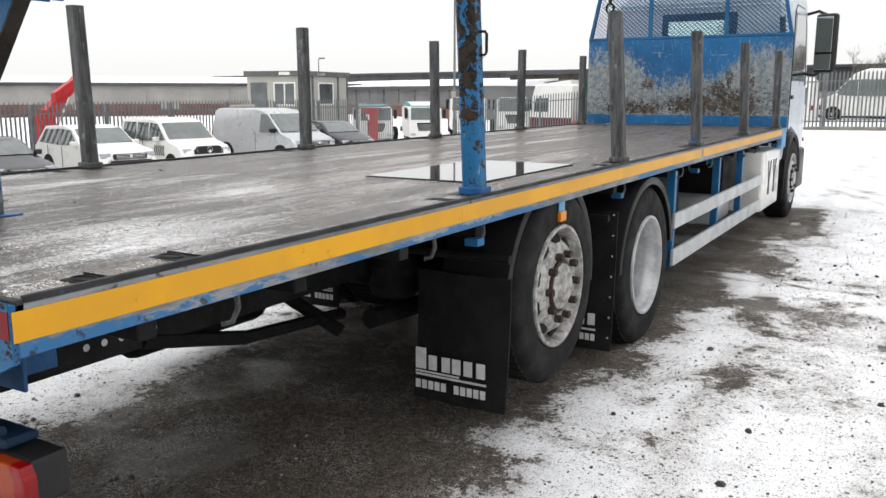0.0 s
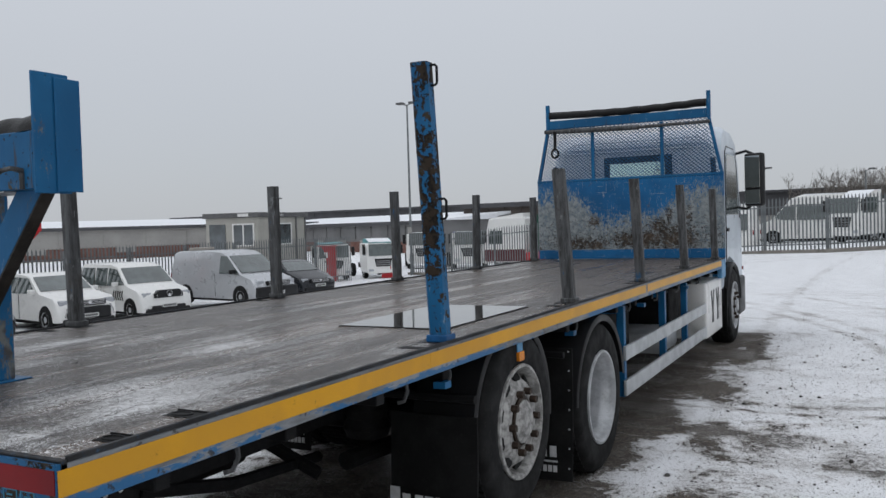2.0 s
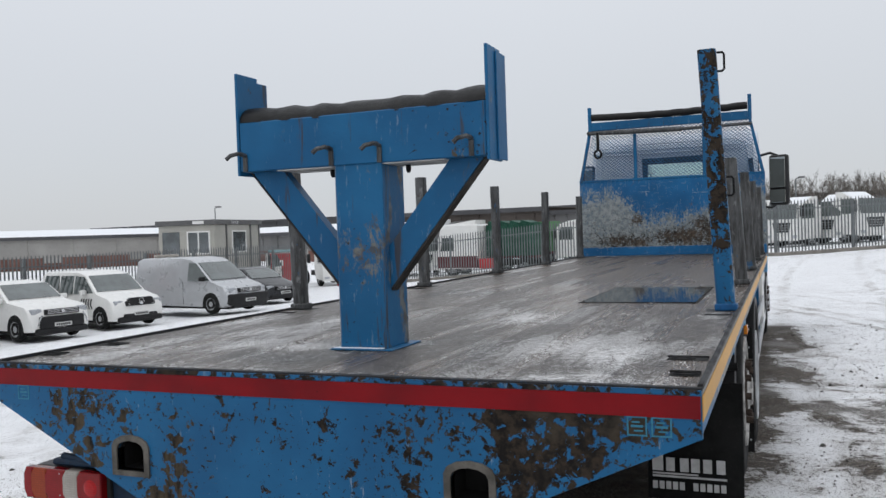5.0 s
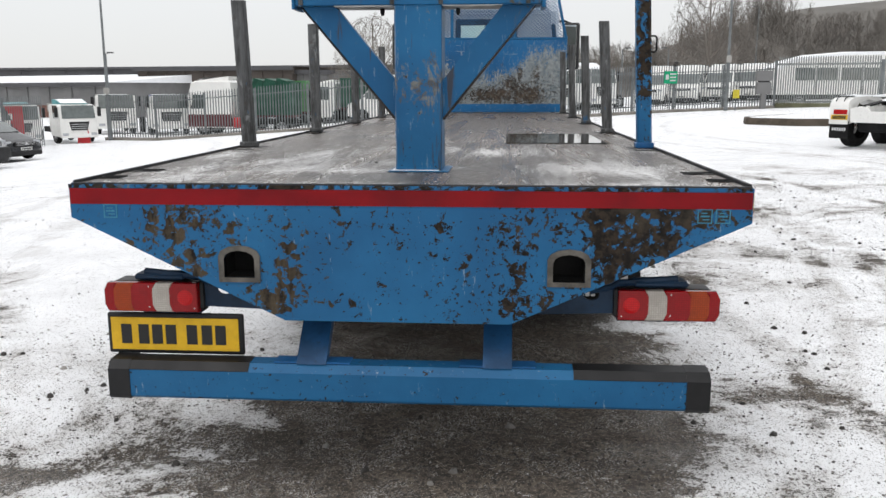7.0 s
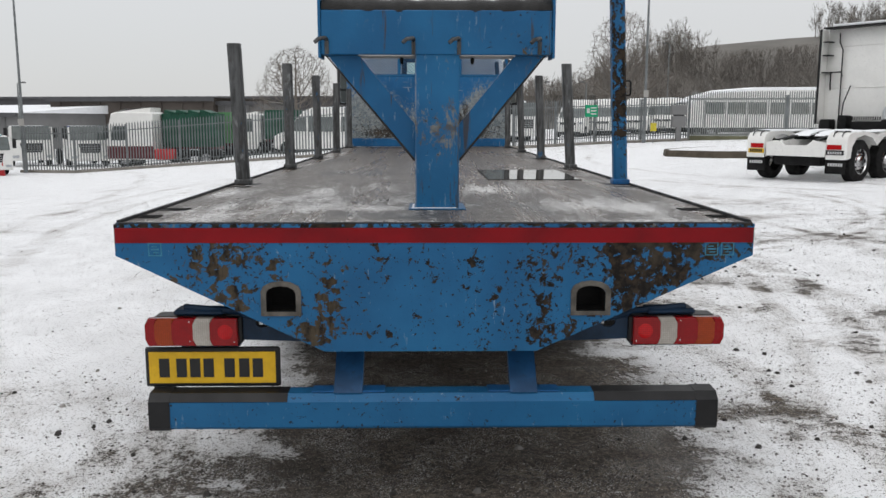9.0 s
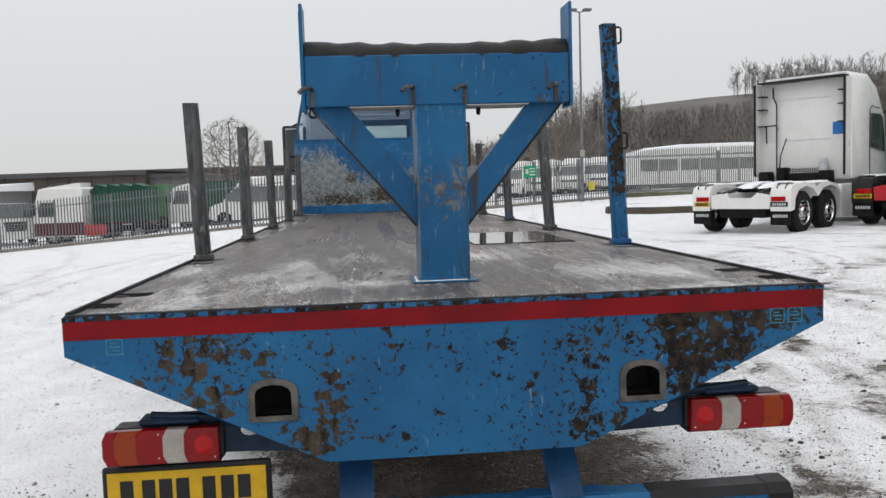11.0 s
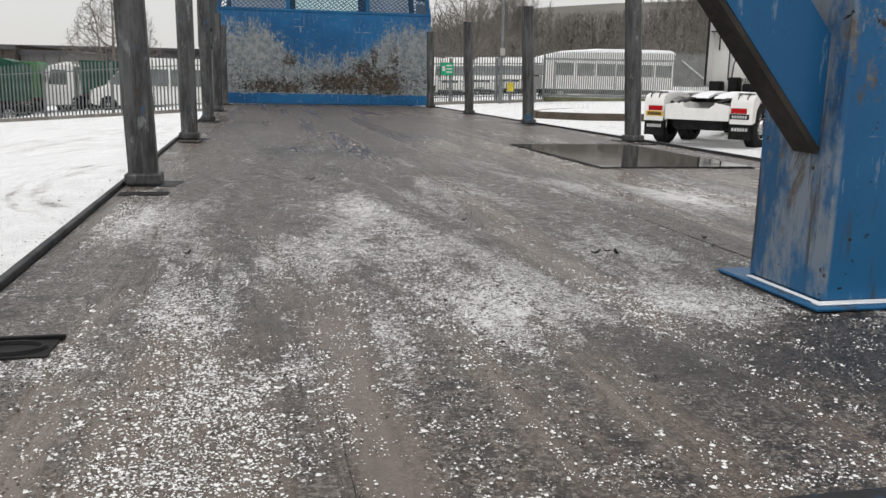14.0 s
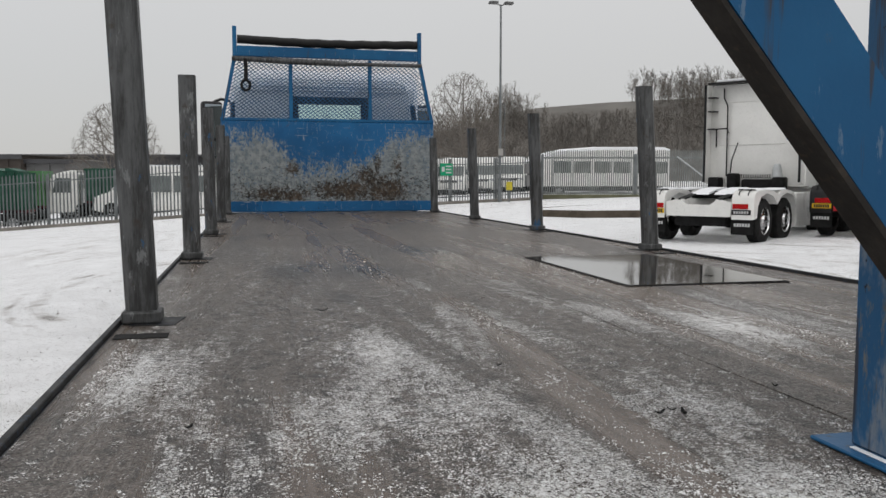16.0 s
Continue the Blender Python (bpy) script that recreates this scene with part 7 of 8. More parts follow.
    if tall_back:
        for z in (2.30, 3.38):
            bm = B()
            bx(bm, x0 - 0.018, x0 + 0.004, -0.72, 1.02, z, z + 0.02, 0.006)
            part("back_rib", bm, paint, cab)
        for s in (-1, 1):
            bm = B()
            prism(bm, [(x0 - 0.34, 1.35), (x0 + 0.02, 1.3), (x0 + 0.02, roof - 0.1), (x0 - 0.28, roof - 0.12)], "y", s * 1.17, s * 1.215)
            df = part("side_deflector", bm, paint, cab)
            bm = B()
            bx(bm, x0 - 0.36, x0 - 0.335, s * 1.165, s * 1.22, 1.35, roof - 0.12)
            part("deflector_edge", bm, PLASTIC, df)
            for z in (3.15, 3.5, 2.7):
                bm = B()
                bx(bm, x0 - 0.26, x0 - 0.02, s * 0.98, s * 1.165, z, z + 0.03)
                part("deflector_stay", bm, PLASTIC, df)
        bm = B()
        bx(bm, x0 - 0.3, x0 + 0.02, -1.16, 1.16, roof - 0.10, roof - 0.055, 0.01)
        part("roof_deflector_edge", bm, PLASTIC, cab)
        bm = B()
        tube(bm, [(x0 - 0.05, 0.72, 1.5), (x0 - 0.06, 0.72, 3.3), (x0 - 0.05, 0.82, 3.5), (x0 - 0.02, 0.84, 3.75)], 0.018, 6)
        part("air_line", bm, PLASTIC, cab, smooth=True)
        bm = B()
        tube(bm, [(x0 - 0.1, 0.98, 2.25), (x0 - 0.12, 0.98, 2.72), (x0 - 0.12, 0.7, 2.72), (x0 - 0.12, 0.66, 2.6)], 0.022, 6)
        part("grab_rail", bm, PLASTIC, cab, smooth=True)
        bm = B()
        tube(bm, [(x0 - 0.25, 0.55, 1.45), (x0 - 0.28, 0.50, 1.9), (x0 - 0.24, 0.36, 2.35)], 0.018, 6)
        part("hose_arm", bm, PLASTIC, v, smooth=True)
        bm = B()
        tube(bm, [(x0 - 0.2 + 0.05 * math.cos(k * 0.9), 0.28 - 0.0085 * k, 1.50 + 0.05 * math.sin(k * 0.9)) for k in range(90)], 0.010, 5)
        part("coiled_hose", bm, PLASTIC, v, smooth=True)
        for y, z0, w in ((0.92, 1.20, 0.3), (0.45, 1.3, 0.25), (-0.2, 1.15, 0.8), (-0.7, 1.2, 0.3)):
            bm = B()
            bx(bm, x0 - 0.42, x0 - 0.06, y - w / 2, y + w / 2, z0 - 0.2, z0 + 0.28, 0.05, 2)
            part("equipment_box", bm, CHASSIS, v, smooth=True)
        bm = B()
        tube(bm, [(x0 - 0.2, -0.62, 1.4), (x0 - 0.2, -0.62, 1.65), (x0 - 0.2, -0.62, 1.8)], [0.13, 0.12, 0.07], 12)
        part("work_lamp", bm, GALV, v, smooth=True)
    for s in (-1, 1):
        bm = B()
        prism(bm, [(4.75, 2.05), (5.72, 1.95), (5.55, 2.85), (5.35, 2.95), (4.78, 2.95)], "y", s * 1.225, s * 1.245)
        part("side_window", bm, GLASS, cab)
        bm = B()
        tube(bm, [(4.68, s * 1.235, 1.2), (4.68, s * 1.235, 3.05), (4.85, s * 1.225, 3.15), (5.45, s * 1.21, 3.1)], 0.012, 5)
        part("door_seam", bm, PLASTIC, cab)
        bm = B()
        bx(bm, 5.50, 5.70, s * 1.36, s * 1.60, 2.25, 2.95, 0.05, 3)
        bx(bm, 5.50, 5.70, s * 1.36, s * 1.60, 1.92, 2.22, 0.05, 3)
        mir = part("mirror", bm, PLASTIC, cab, smooth=True)
        bm = B()
        tube(bm, [(5.6, s * 1.2, 3.0), (5.62, s * 1.46, 3.03), (5.62, s * 1.48, 2.9)], 0.03, 6)
        part("mirror_arm", bm, PLASTIC, mir, smooth=True)
    bm = B()
    prism(bm, [(-1.10, 1.95), (1.10, 1.95), (1.04, 2.95), (-1.04, 2.95)], "x", 5.80, 5.83)
    part("windscreen", bm, GLASS, cab)
    bm = B()
    bx(bm, 5.79, 5.84, -0.8, 0.8, 0.75, 1.55, 0.03, 2)
    part("front_grille", bm, PLASTIC, cab)
    if snow:
        bm = B()
        bx(bm, x0 + 0.05, x0 + 1.4, -1.1, 1.1, roof - 0.02, roof + 0.045, 0.03, 2)
        part("roof_snow", bm, SNOW, cab, smooth=True)
    return v


def standing(x, y, deg):
    return pose(x, y, ground_z(x, y) + 0.003, 0, 0, deg)


white_unit = tractor("white high-roof tractor unit with snow on its coupling", WHITE, WHITE, WHITE, standing(8.7, 16.6, 36.9))
for s in (-1,):
    bm = B()
    bx(bm, 3.488, 3.4985, -1.02, -0.76, 2.40, 2.72)
    part("door_sticker", bm, STICKER, white_unit)
tractor("green-cabbed tractor unit on a bright red chassis", GREENP, REDP, PLASTIC, standing(12.3, 15.6, 36.9))


N1, N2 = (-22.6, 35.4), (-20.9, 37.6)


# ---------------------------------------------------------------- lorries behind the fences
def rigid_front(label, paint, top_paint, m, body_paint=None, body_len=5.0, height=2.85, snow=True, group="lorries behind the fence", top=0.5, deep=1.85):
    """A forward-control lorry: nose at x = 0, body running to negative x."""
    v = thing("lorry", label, "lorry", group, "", m)
    prof = [(0.0, 0.40), (0.02, 1.5), (-0.10, 2.3), (-0.30, height - 0.1), (-0.6, height), (0.1 - deep, height), (-deep, height - 0.1), (-deep, 1.0), (0.15 - deep, 0.75), (0.2 - deep, 0.45), (-0.6, 0.40)]
    bm = B()
    loft(bm, [[(-0.9 + (x + 0.9) * k, y, 1.6 + (z - 1.6) * k) for x, z in prof] for y, k in ((-1.15, 0.96), (-1.08, 1.0), (1.08, 1.0), (1.15, 0.96))])
    cab = part("cab", bm, paint, v, smooth=True)
    bm = B()
    loft(bm, [[(0.045, -1.02, 1.55), (0.045, 1.02, 1.55), (0.025, 1.02, 1.55), (0.025, -1.02, 1.55)], [(-0.075, -0.98, 2.35), (-0.075, 0.98, 2.35), (-0.1, 0.98, 2.35), (-0.1, -0.98, 2.35)]])
    part("windscreen", bm, GLASS, cab)
    bm = B()
    prism(bm, [(-0.62, 1.35), (0.62, 1.35), (0.50, 0.82), (-0.50, 0.82)], "x", 0.022, 0.035)
    g = part("front_grille", bm, PLASTIC, cab)
    for z in (0.92, 1.05, 1.18):
        bm = B()
        bx(bm, 0.034, 0.045, -0.5, 0.5, z, z + 0.03)
        part("grille_bar", bm, CHROME, g)
    bm = B()
    bx(bm, -0.1, 0.05, -1.12, 1.12, 0.35, 0.62, 0.05, 2)
    part("front_bumper", bm, paint, cab, smooth=True)
    for s in (-1, 1):
        bm = B()
        bx(bm, 0.0, 0.058, s * 0.70, s * 1.05, 0.50, 0.66, 0.02, 2)
        part("headlamp", bm, LENS_CLEAR, cab)
        bm = B()
        prism(bm, [(-0.25, 1.55), (-1.15, 1.55), (-1.15, 2.35), (-0.38, 2.35)], "y", s * 1.135, s * 1.155)
        part("side_window", bm, GLASS, cab)
        bm = B()
        bx(bm, -0.15, 0.02, s * 1.22, s * 1.42, 1.65, 2.25, 0.04, 2)
        part("mirror", bm, PLASTIC, cab, smooth=True)
        for x in (-1.0, -body_len + 0.6):
            small_wheel(v, x, s * 1.0, 0.48, 0.28, RIM, s, 8)
    bm = B()
    loft(bm, [[(-0.55, y * 0.9, height + 0.0), (0.15 - deep, y, height + 0.0), (0.15 - deep, y, height + top), (0.45 - deep, y * 0.92, height + top - 0.02)] for y in (-0.95, 0.95)])
    part("roof_deflector", bm, top_paint, cab, smooth=True)
    if snow:
        bm = B()
        loft(bm, [[(-0.62, y * 0.9, height + 0.06), (-1.05, y * 0.9, height + 0.05 + top / 2), (0.43 - deep, y * 0.9, height + top), (0.15 - deep, y, height + top + 0.01)] for y in (-0.9, -0.3, 0.3, 0.9)], False, False)
        part("roof_snow", bm, SNOW, cab, smooth=True)
    bm = B()
    bx(bm, -body_len, -1.6, -0.45, 0.45, 0.6, 0.95, 0.02)
    part("frame", bm, CHASSIS if body_paint is None else body_paint, v)
    return v


def at(x, y, deg):
    return pose(x, y, ground_z(x, y), 0, 0, deg)


rigid_front("white lorry cab with a teal roof deflector", WHITE, TEAL, at(N1[0], N1[1], -42) @ Matrix.Scale(0.80, 4), snow=False, height=2.42, top=0.16)
rigid_front("white lorry cab with a teal roof deflector and snow", WHITE, TEAL, at(N2[0], N2[1], -42) @ Matrix.Scale(0.80, 4), height=2.42, top=0.3)
red_box = thing("red_cabinet", "red steel cabinet with a white notice, beside the lorries", "cabinet", "", "", at(-23.1, 35.4, 30))
bm = B()
bx(bm, -0.55, 0.55, -0.4, 0.4, 0.0, 1.85, 0.03, 2)
part("body", bm, REDP, red_box)
bm = B()
bx(bm, -0.12, 0.12, -0.406, -0.4005, 1.25, 1.55)
part("notice", bm, WHITE, red_box)
bm = B()
bx(bm, -0.58, 0.58, -0.43, 0.43, 1.851, 1.90, 0.01)
part("lid", bm, REDP, red_box)
for x, y, a, top, label in ((-19.4, 45.6, -58, BLUE_CAB, "white lorry cab with a dark blue air deflector and snowy roof"), (-23.0, 46.2, -58, WHITE, "white lorry cab with a snowy roof behind the corner fence")):
    rigid_front(label, WHITE, top, at(x, y, a), height=2.0, top=0.35)
hauler = rigid_front("tall white sleeper-cab lorry with a maroon skirt and red tank", WHITE, WHITE, at(-18.3, 46.4, 180), None, 6.2, 3.15, True, "lorries behind the fence", 0.25, 2.65)
bm = B()
bx(bm, -2.64, -0.02, -1.17, 1.17, 0.50, 1.22, 0.03, 2)
part("side_skirt", bm, MAROON, hauler, "dark maroon lower cab panel", True)
bm = B()
bx(bm, -3.75, -2.68, 0.55, 1.15, 0.45, 1.05, 0.05, 2)
part("red_tank", bm, REDP, hauler, "", True)
for x, y, a in ((1.4, 47.2, -132), (3.6, 48.2, -132), (6.0, 47.4, -48)):
    rigid_front("white lorry cab with a snowy roof behind the fence", WHITE, WHITE, at(x, y, a), height=2.25)
for x, y, a in ((-24.3, 12.0, -15), (-26.5, 8.2, -12), (-25.5, 16.5, -10), (-27.0, 3.5, -12)):
    rigid_front("white lorry parked behind the fence", WHITE, WHITE, at(x - 2.2, y, a), height=2.3)


def skip(x, y, deg, label, paint, length=3.4, h=2.1):
    """A ribbed steel waste container."""
    v = thing("waste_container", label, "container", "waste containers", "", at(x, y, deg))
    z0 = 0.95
    bm = B()
    prism(bm, [(-1.15, z0), (1.15, z0), (1.2, z0 + h), (-1.2, z0 + h)], "x", 0, length)
    part("body", bm, paint, v)
    n = int(length / 0.42)
    for s in (-1, 1):
        for k in range(n + 1):
            bm = B()
            xx = 0.03 + (length - 0.1) * k / n
            loft(bm, [[(xx, s * 1.15, z0), (xx + 0.07, s * 1.15, z0), (xx + 0.07, s * 1.21, z0), (xx, s * 1.21, z0)], [(xx, s * 1.2, z0 + h), (xx + 0.07, s * 1.2, z0 + h), (xx + 0.07, s * 1.26, z0 + h), (xx, s * 1.26, z0 + h)]])
            part("rib", bm, paint, v)
    bm = B()
    bx(bm, 0.0, length, -1.0, 1.0, 0.80, z0 - 0.002, 0.02)
    part("skid_frame", bm, MAROON, v)
    for s in (-1, 1):
        for k in (0.6, length - 0.7):
            small_wheel(v, k, s * 0.95, 0.46, 0.28, RIM, s, 8)
    return v


big_skip = skip(-15.55, 47.9, 0, "dark green ribbed waste container on a red trailer frame", GREEN_BIN, 3.1, 1.95)
for k in range(4):
    bm = B()
    loft(bm, [[(0.1 + 0.7 * k, y, 2.905), (0.7 + 0.7 * k, y, 2.905), (0.7 + 0.7 * k, y, 2.96), (0.2 + 0.7 * k, y, 3.12), (0.1 + 0.7 * k, y, 3.10)] for y in (-1.1, 1.1)])
    part("lid", bm, GREEN_BIN, big_skip, "sloping green lid")
skip(-13.5, 50.6, 0, "bright green waste container on a red frame", GREEN_LIGHT, 1.35, 1.9)
skip(-10.1, 50.9, 0, "dark green waste container beside a white lorry cab", GREEN_BIN, 2.1, 1.8)
rigid_front("small white lorry cab standing between green containers", WHITE, WHITE, at(-12.0, 50.9, 180), None, 1.9, 2.65, True, "lorries behind the fence", 0.15, 1.6)


car("hatchback", "red hatchback car with snow on its roof", "car", REDP, HATCH, 1.72, 0.98, 1.48, (-0.80, -3.25), hatch_windows, ((-1.12, 1.0), (-1.73, 1.38)), ((-3.74, 1.08), (-3.24, 1.43)), at(-3.3, 57, -20), lamp_z=0.66, wheel_r=0.30, snow=True, group="vehicles behind the front fence")
car("hatchback", "dark blue hatchback car with a snowy roof behind the fence", "car", NAVY, HATCH, 1.72, 0.98, 1.48, (-0.80, -3.25), hatch_windows, ((-1.12, 1.0), (-1.73, 1.38)), ((-3.74, 1.08), (-3.24, 1.43)), at(-4.9, 51.0, -80), lamp_z=0.66, wheel_r=0.30, snow=True, group="vehicles behind the front fence")


# ---------------------------------------------------------------- site furniture
def lamp_post(x, y, h, heads, label):
    v = thing("lamp_post", label, "lamp post", "yard lamp posts", "", at(x, y, 0))
    bm = B()
    tube(bm, [(0, 0, -0.1), (0, 0, 1.2), (0, 0, 1.21), (0, 0, h)], [0.10, 0.10, 0.075, 0.045], 10)
    part("pole", bm, FENCE, v, smooth=True)
    for s in heads:
        bm = B()
        tube(bm, [(0, 0, h - 0.05), (s * 0.3, -0.05, h + 0.05)], 0.03, 6)
        bx(bm, min(s * 0.18, s * 0.62), max(s * 0.18, s * 0.62), -0.22, 0.16, h + 0.02, h + 0.14, 0.03, 2)
        part("lamp_head", bm, CABIN_TRIM, v, smooth=True)
    bm = B()
    bx(bm, -0.12, 0.12, -0.16, -0.07, 2.4, 2.75, 0.01)
    part("switch_box", bm, CLAD_PALE, v)
    return v


lamp_post(11.5, 41.2, 10.0, (-1, 1), "tall galvanised yard lamp post with two flood lamps")
lamp_post(-20.6, 40.2, 9.7, (-1, 1), "tall galvanised yard lamp post by the fence corner")
lamp_post(-33.0, 66.0, 5.6, (1,), "slim lamp post between the sheds")
lamp_post(-46.0, 60.0, 5.6, (1,), "slim lamp post beside the long shed")
lamp_post(-4.0, 61.0, 5.0, (1,), "slim lamp post beyond the fence")
lamp_post(2.4, 64.0, 4.4, (1,), "slim lamp post beyond the parked lorries")
lamp_post(26.6, 90.0, 8.9, (-1,), "slim grey lamp post below the wood")
lamp_post(10.0, 70.0, 4.3, (1,), "slim lamp post on the far drive")
lamp_post(13.9, 70.5, 4.2, (-1,), "slim lamp post on the far drive")


def lorry_crane(x, y, deg):
    """A folded loader crane behind the fence: a column, two boxed arms and a ram."""
    v = thing("lorry_crane", "bright red folded lorry crane behind the fence", "crane", "", "", at(x, y, deg))
    bm = B()
    bx(bm, -0.3, 0.3, -0.3, 0.3, 0.0, 1.9, 0.04, 2)
    part("column", bm, REDP, v)
    for name, a, b, w in (("main_arm", (0.0, 0.0, 1.8), (0.25, 1.5, 3.3), 0.17), ("jib", (0.25, 1.5, 3.25), (0.35, 0.2, 2.5), 0.13)):
        bm = B()
        a, b = Vector(a), Vector(b)
        loft(bm, [[p + Vector((sx * w, 0, sz * w * 1.3)) for sx, sz in ((-1, -1), (1, -1), (1, 1), (-1, 1))] for p in (a, b)])
        part(name, bm, REDP, v)
    bm = B()
    tube(bm, [(0.2, 0.15, 1.0), (0.3, 0.9, 2.5)], 0.05, 8)
    part("ram", bm, CHROME, v, smooth=True)


lorry_crane(-26.4, 19.0, 0)

# sliding gate
gate = thing("sliding_gate", "grey steel bar gate standing closed", "gate", "", "", pose(14.4, 42.9, ground_z(14.4, 42.9), 0, 0, -15))
for x in (0.0, 5.0, 10.4):
    bm = B()
    bx(bm, x - 0.07, x + 0.07, -0.07, 0.07, 0, 2.45, 0.01)
    part("gate_post", bm, FENCE, gate)
for z in (0.28, 2.2):
    bm = B()
    bx(bm, 0.071, 10.329, -0.04, 0.04, z, z + 0.1, 0.01)
    part("gate_rail", bm, GATE, gate)
for k in range(88):
    bm = B()
    x = 0.16 + k * 0.115
    if abs(x - 5.0) < 0.1:
        bm.free()
        continue
    prism(bm, [(x - 0.033, 0.20), (x + 0.033, 0.20), (x + 0.033, 2.58), (x, 2.68), (x - 0.033, 2.58)], "y", -0.058, -0.042)
    part("gate_bar", bm, GATE, gate)
bm = B()
tube(bm, [(7.2, -0.09, 2.3), (9.6, -0.09, 0.5)], 0.045, 6)
part("gate_brace", bm, GALV, gate)
bm = B()
bx(bm, 0.05, 10.4, -0.15, 0.15, 0.01, 0.26, 0.02)
part("gate_track", bm, simple("mossy_concrete", (0.16, 0.16, 0.10), 0.9, 0, 0.3, 2, 0.3), gate)

box = thing("control_box", "grey steel control cabinet by the gate post", "cabinet", "", "", at(13.6, 42.2, 0))
for z0, z1, w in ((0.0, 0.75, 0.12), (0.75, 1.35, 0.36), (1.42, 1.95, 0.42)):
    bm = B()
    bx(bm, -w, w, -0.14, 0.14, z0, z1, 0.01)
    part("housing", bm, CLAD, box)
bm = B()
bx(bm, -0.28, 0.28, -0.05, 0.05, 1.35, 1.42)
part("spacer", bm, CLAD_DARK, box)

sign = thing("exit_sign", "green sign with white lettering fixed on the fence", "sign", "", "", pose(8.7, 41.35, ground_z(8.7, 41.35) + 1.45, 0, 0, 22))
bm = B()
bx(bm, -0.38, 0.38, -0.02, 0.0, 0.0, 0.62)
part("panel", bm, GREEN_SIGN, sign)
for z in (0.12, 0.28, 0.44):
    bm = B()
    bx(bm, -0.05, 0.3, -0.024, -0.021, z, z + 0.07)
    part("lettering_bar", bm, LETTER, sign)
bm = B()
bx(bm, -0.3, -0.12, -0.024, -0.021, 0.2, 0.45)
part("pictogram_block", bm, LETTER, sign)
bm = B()
bx(bm, -0.03, 0.03, -0.001, 0.03, -1.45, 0.0)
part("sign_post", bm, FENCE, sign)

hyd = thing("yellow_marker", "small yellow marker on a short post", "marker", "", "", at(11.9, 40.9, 0))
bm = B()
bx(bm, -0.03, 0.03, -0.03, 0.03, 0, 0.7)
part("post", bm, FENCE, hyd)
bm = B()
bx(bm, -0.16, 0.16, -0.05, -0.031, 0.62, 1.05)
part("plate", bm, simple("yellow_marker_paint", (0.6, 0.5, 0.05), 0.5), hyd)

# raised planted island with a kerb and snow
island = thing("traffic_island", "low kerbed island covered with snow and gravel", "island")
pts = [(9.0, 28.4), (10.2, 26.6), (12.6, 24.9), (15.5, 24.0), (18.6, 25.0), (18.2, 27.6), (15.5, 29.6), (12.5, 30.6), (10.2, 30.2), (9.2, 29.4)]
cx = sum(p[0] for p in pts) / len(pts)
cy = sum(p[1] for p in pts) / len(pts)
for k in range(len(pts)):
    a, b = pts[k], pts[(k + 1) % len(pts)]
    bm = B()
    ring = []
    for x, y in (a, b):
        g = ground_z(x, y)
        ux, uy = (cx - x) * 0.045, (cy - y) * 0.045
        ring.append([(x, y, g - 0.1), (x + ux * 0.2, y + uy * 0.2, g + 0.24), (x + ux, y + uy, g + 0.25), (x + ux, y + uy, g - 0.1)])
    loft(bm, ring)
    part("kerb_stone", bm, TIMBER, island)
bm = B()
c = bm.verts.new((cx, cy, ground_z(cx, cy) + 0.36))
ringv = [bm.verts.new((x + (cx - x) * 0.04, y + (cy - y) * 0.04, ground_z(x, y) + 0.235)) for x, y in pts]
mid = [bm.verts.new((x + (cx - x) * 0.4, y + (cy - y) * 0.4, ground_z(x, y) + 0.33)) for x, y in pts]
for k in range(len(pts)):
    j = (k + 1) % len(pts)
    bm.faces.new((ringv[k], ringv[j], mid[j], mid[k]))
    bm.faces.new((mid[k], mid[j], c))
part("snow_bed", bm, GROUND, island, smooth=True)

binv = thing("red_bollard", "red plastic barrier block capped with snow", "barrier", "", "", at(-20.9, 38.0, 20))
bm = B()
prism(bm, [(-0.30, 0.0), (0.30, 0.0), (0.22, 0.95), (-0.22, 0.95)], "y", -0.2, 0.2)
part("block", bm, REDP, binv)
bm = B()
bx(bm, -0.22, 0.22, -0.2, 0.2, 0.951, 1.02, 0.03, 2)
part("snow_cap", bm, SNOW, binv, smooth=True)


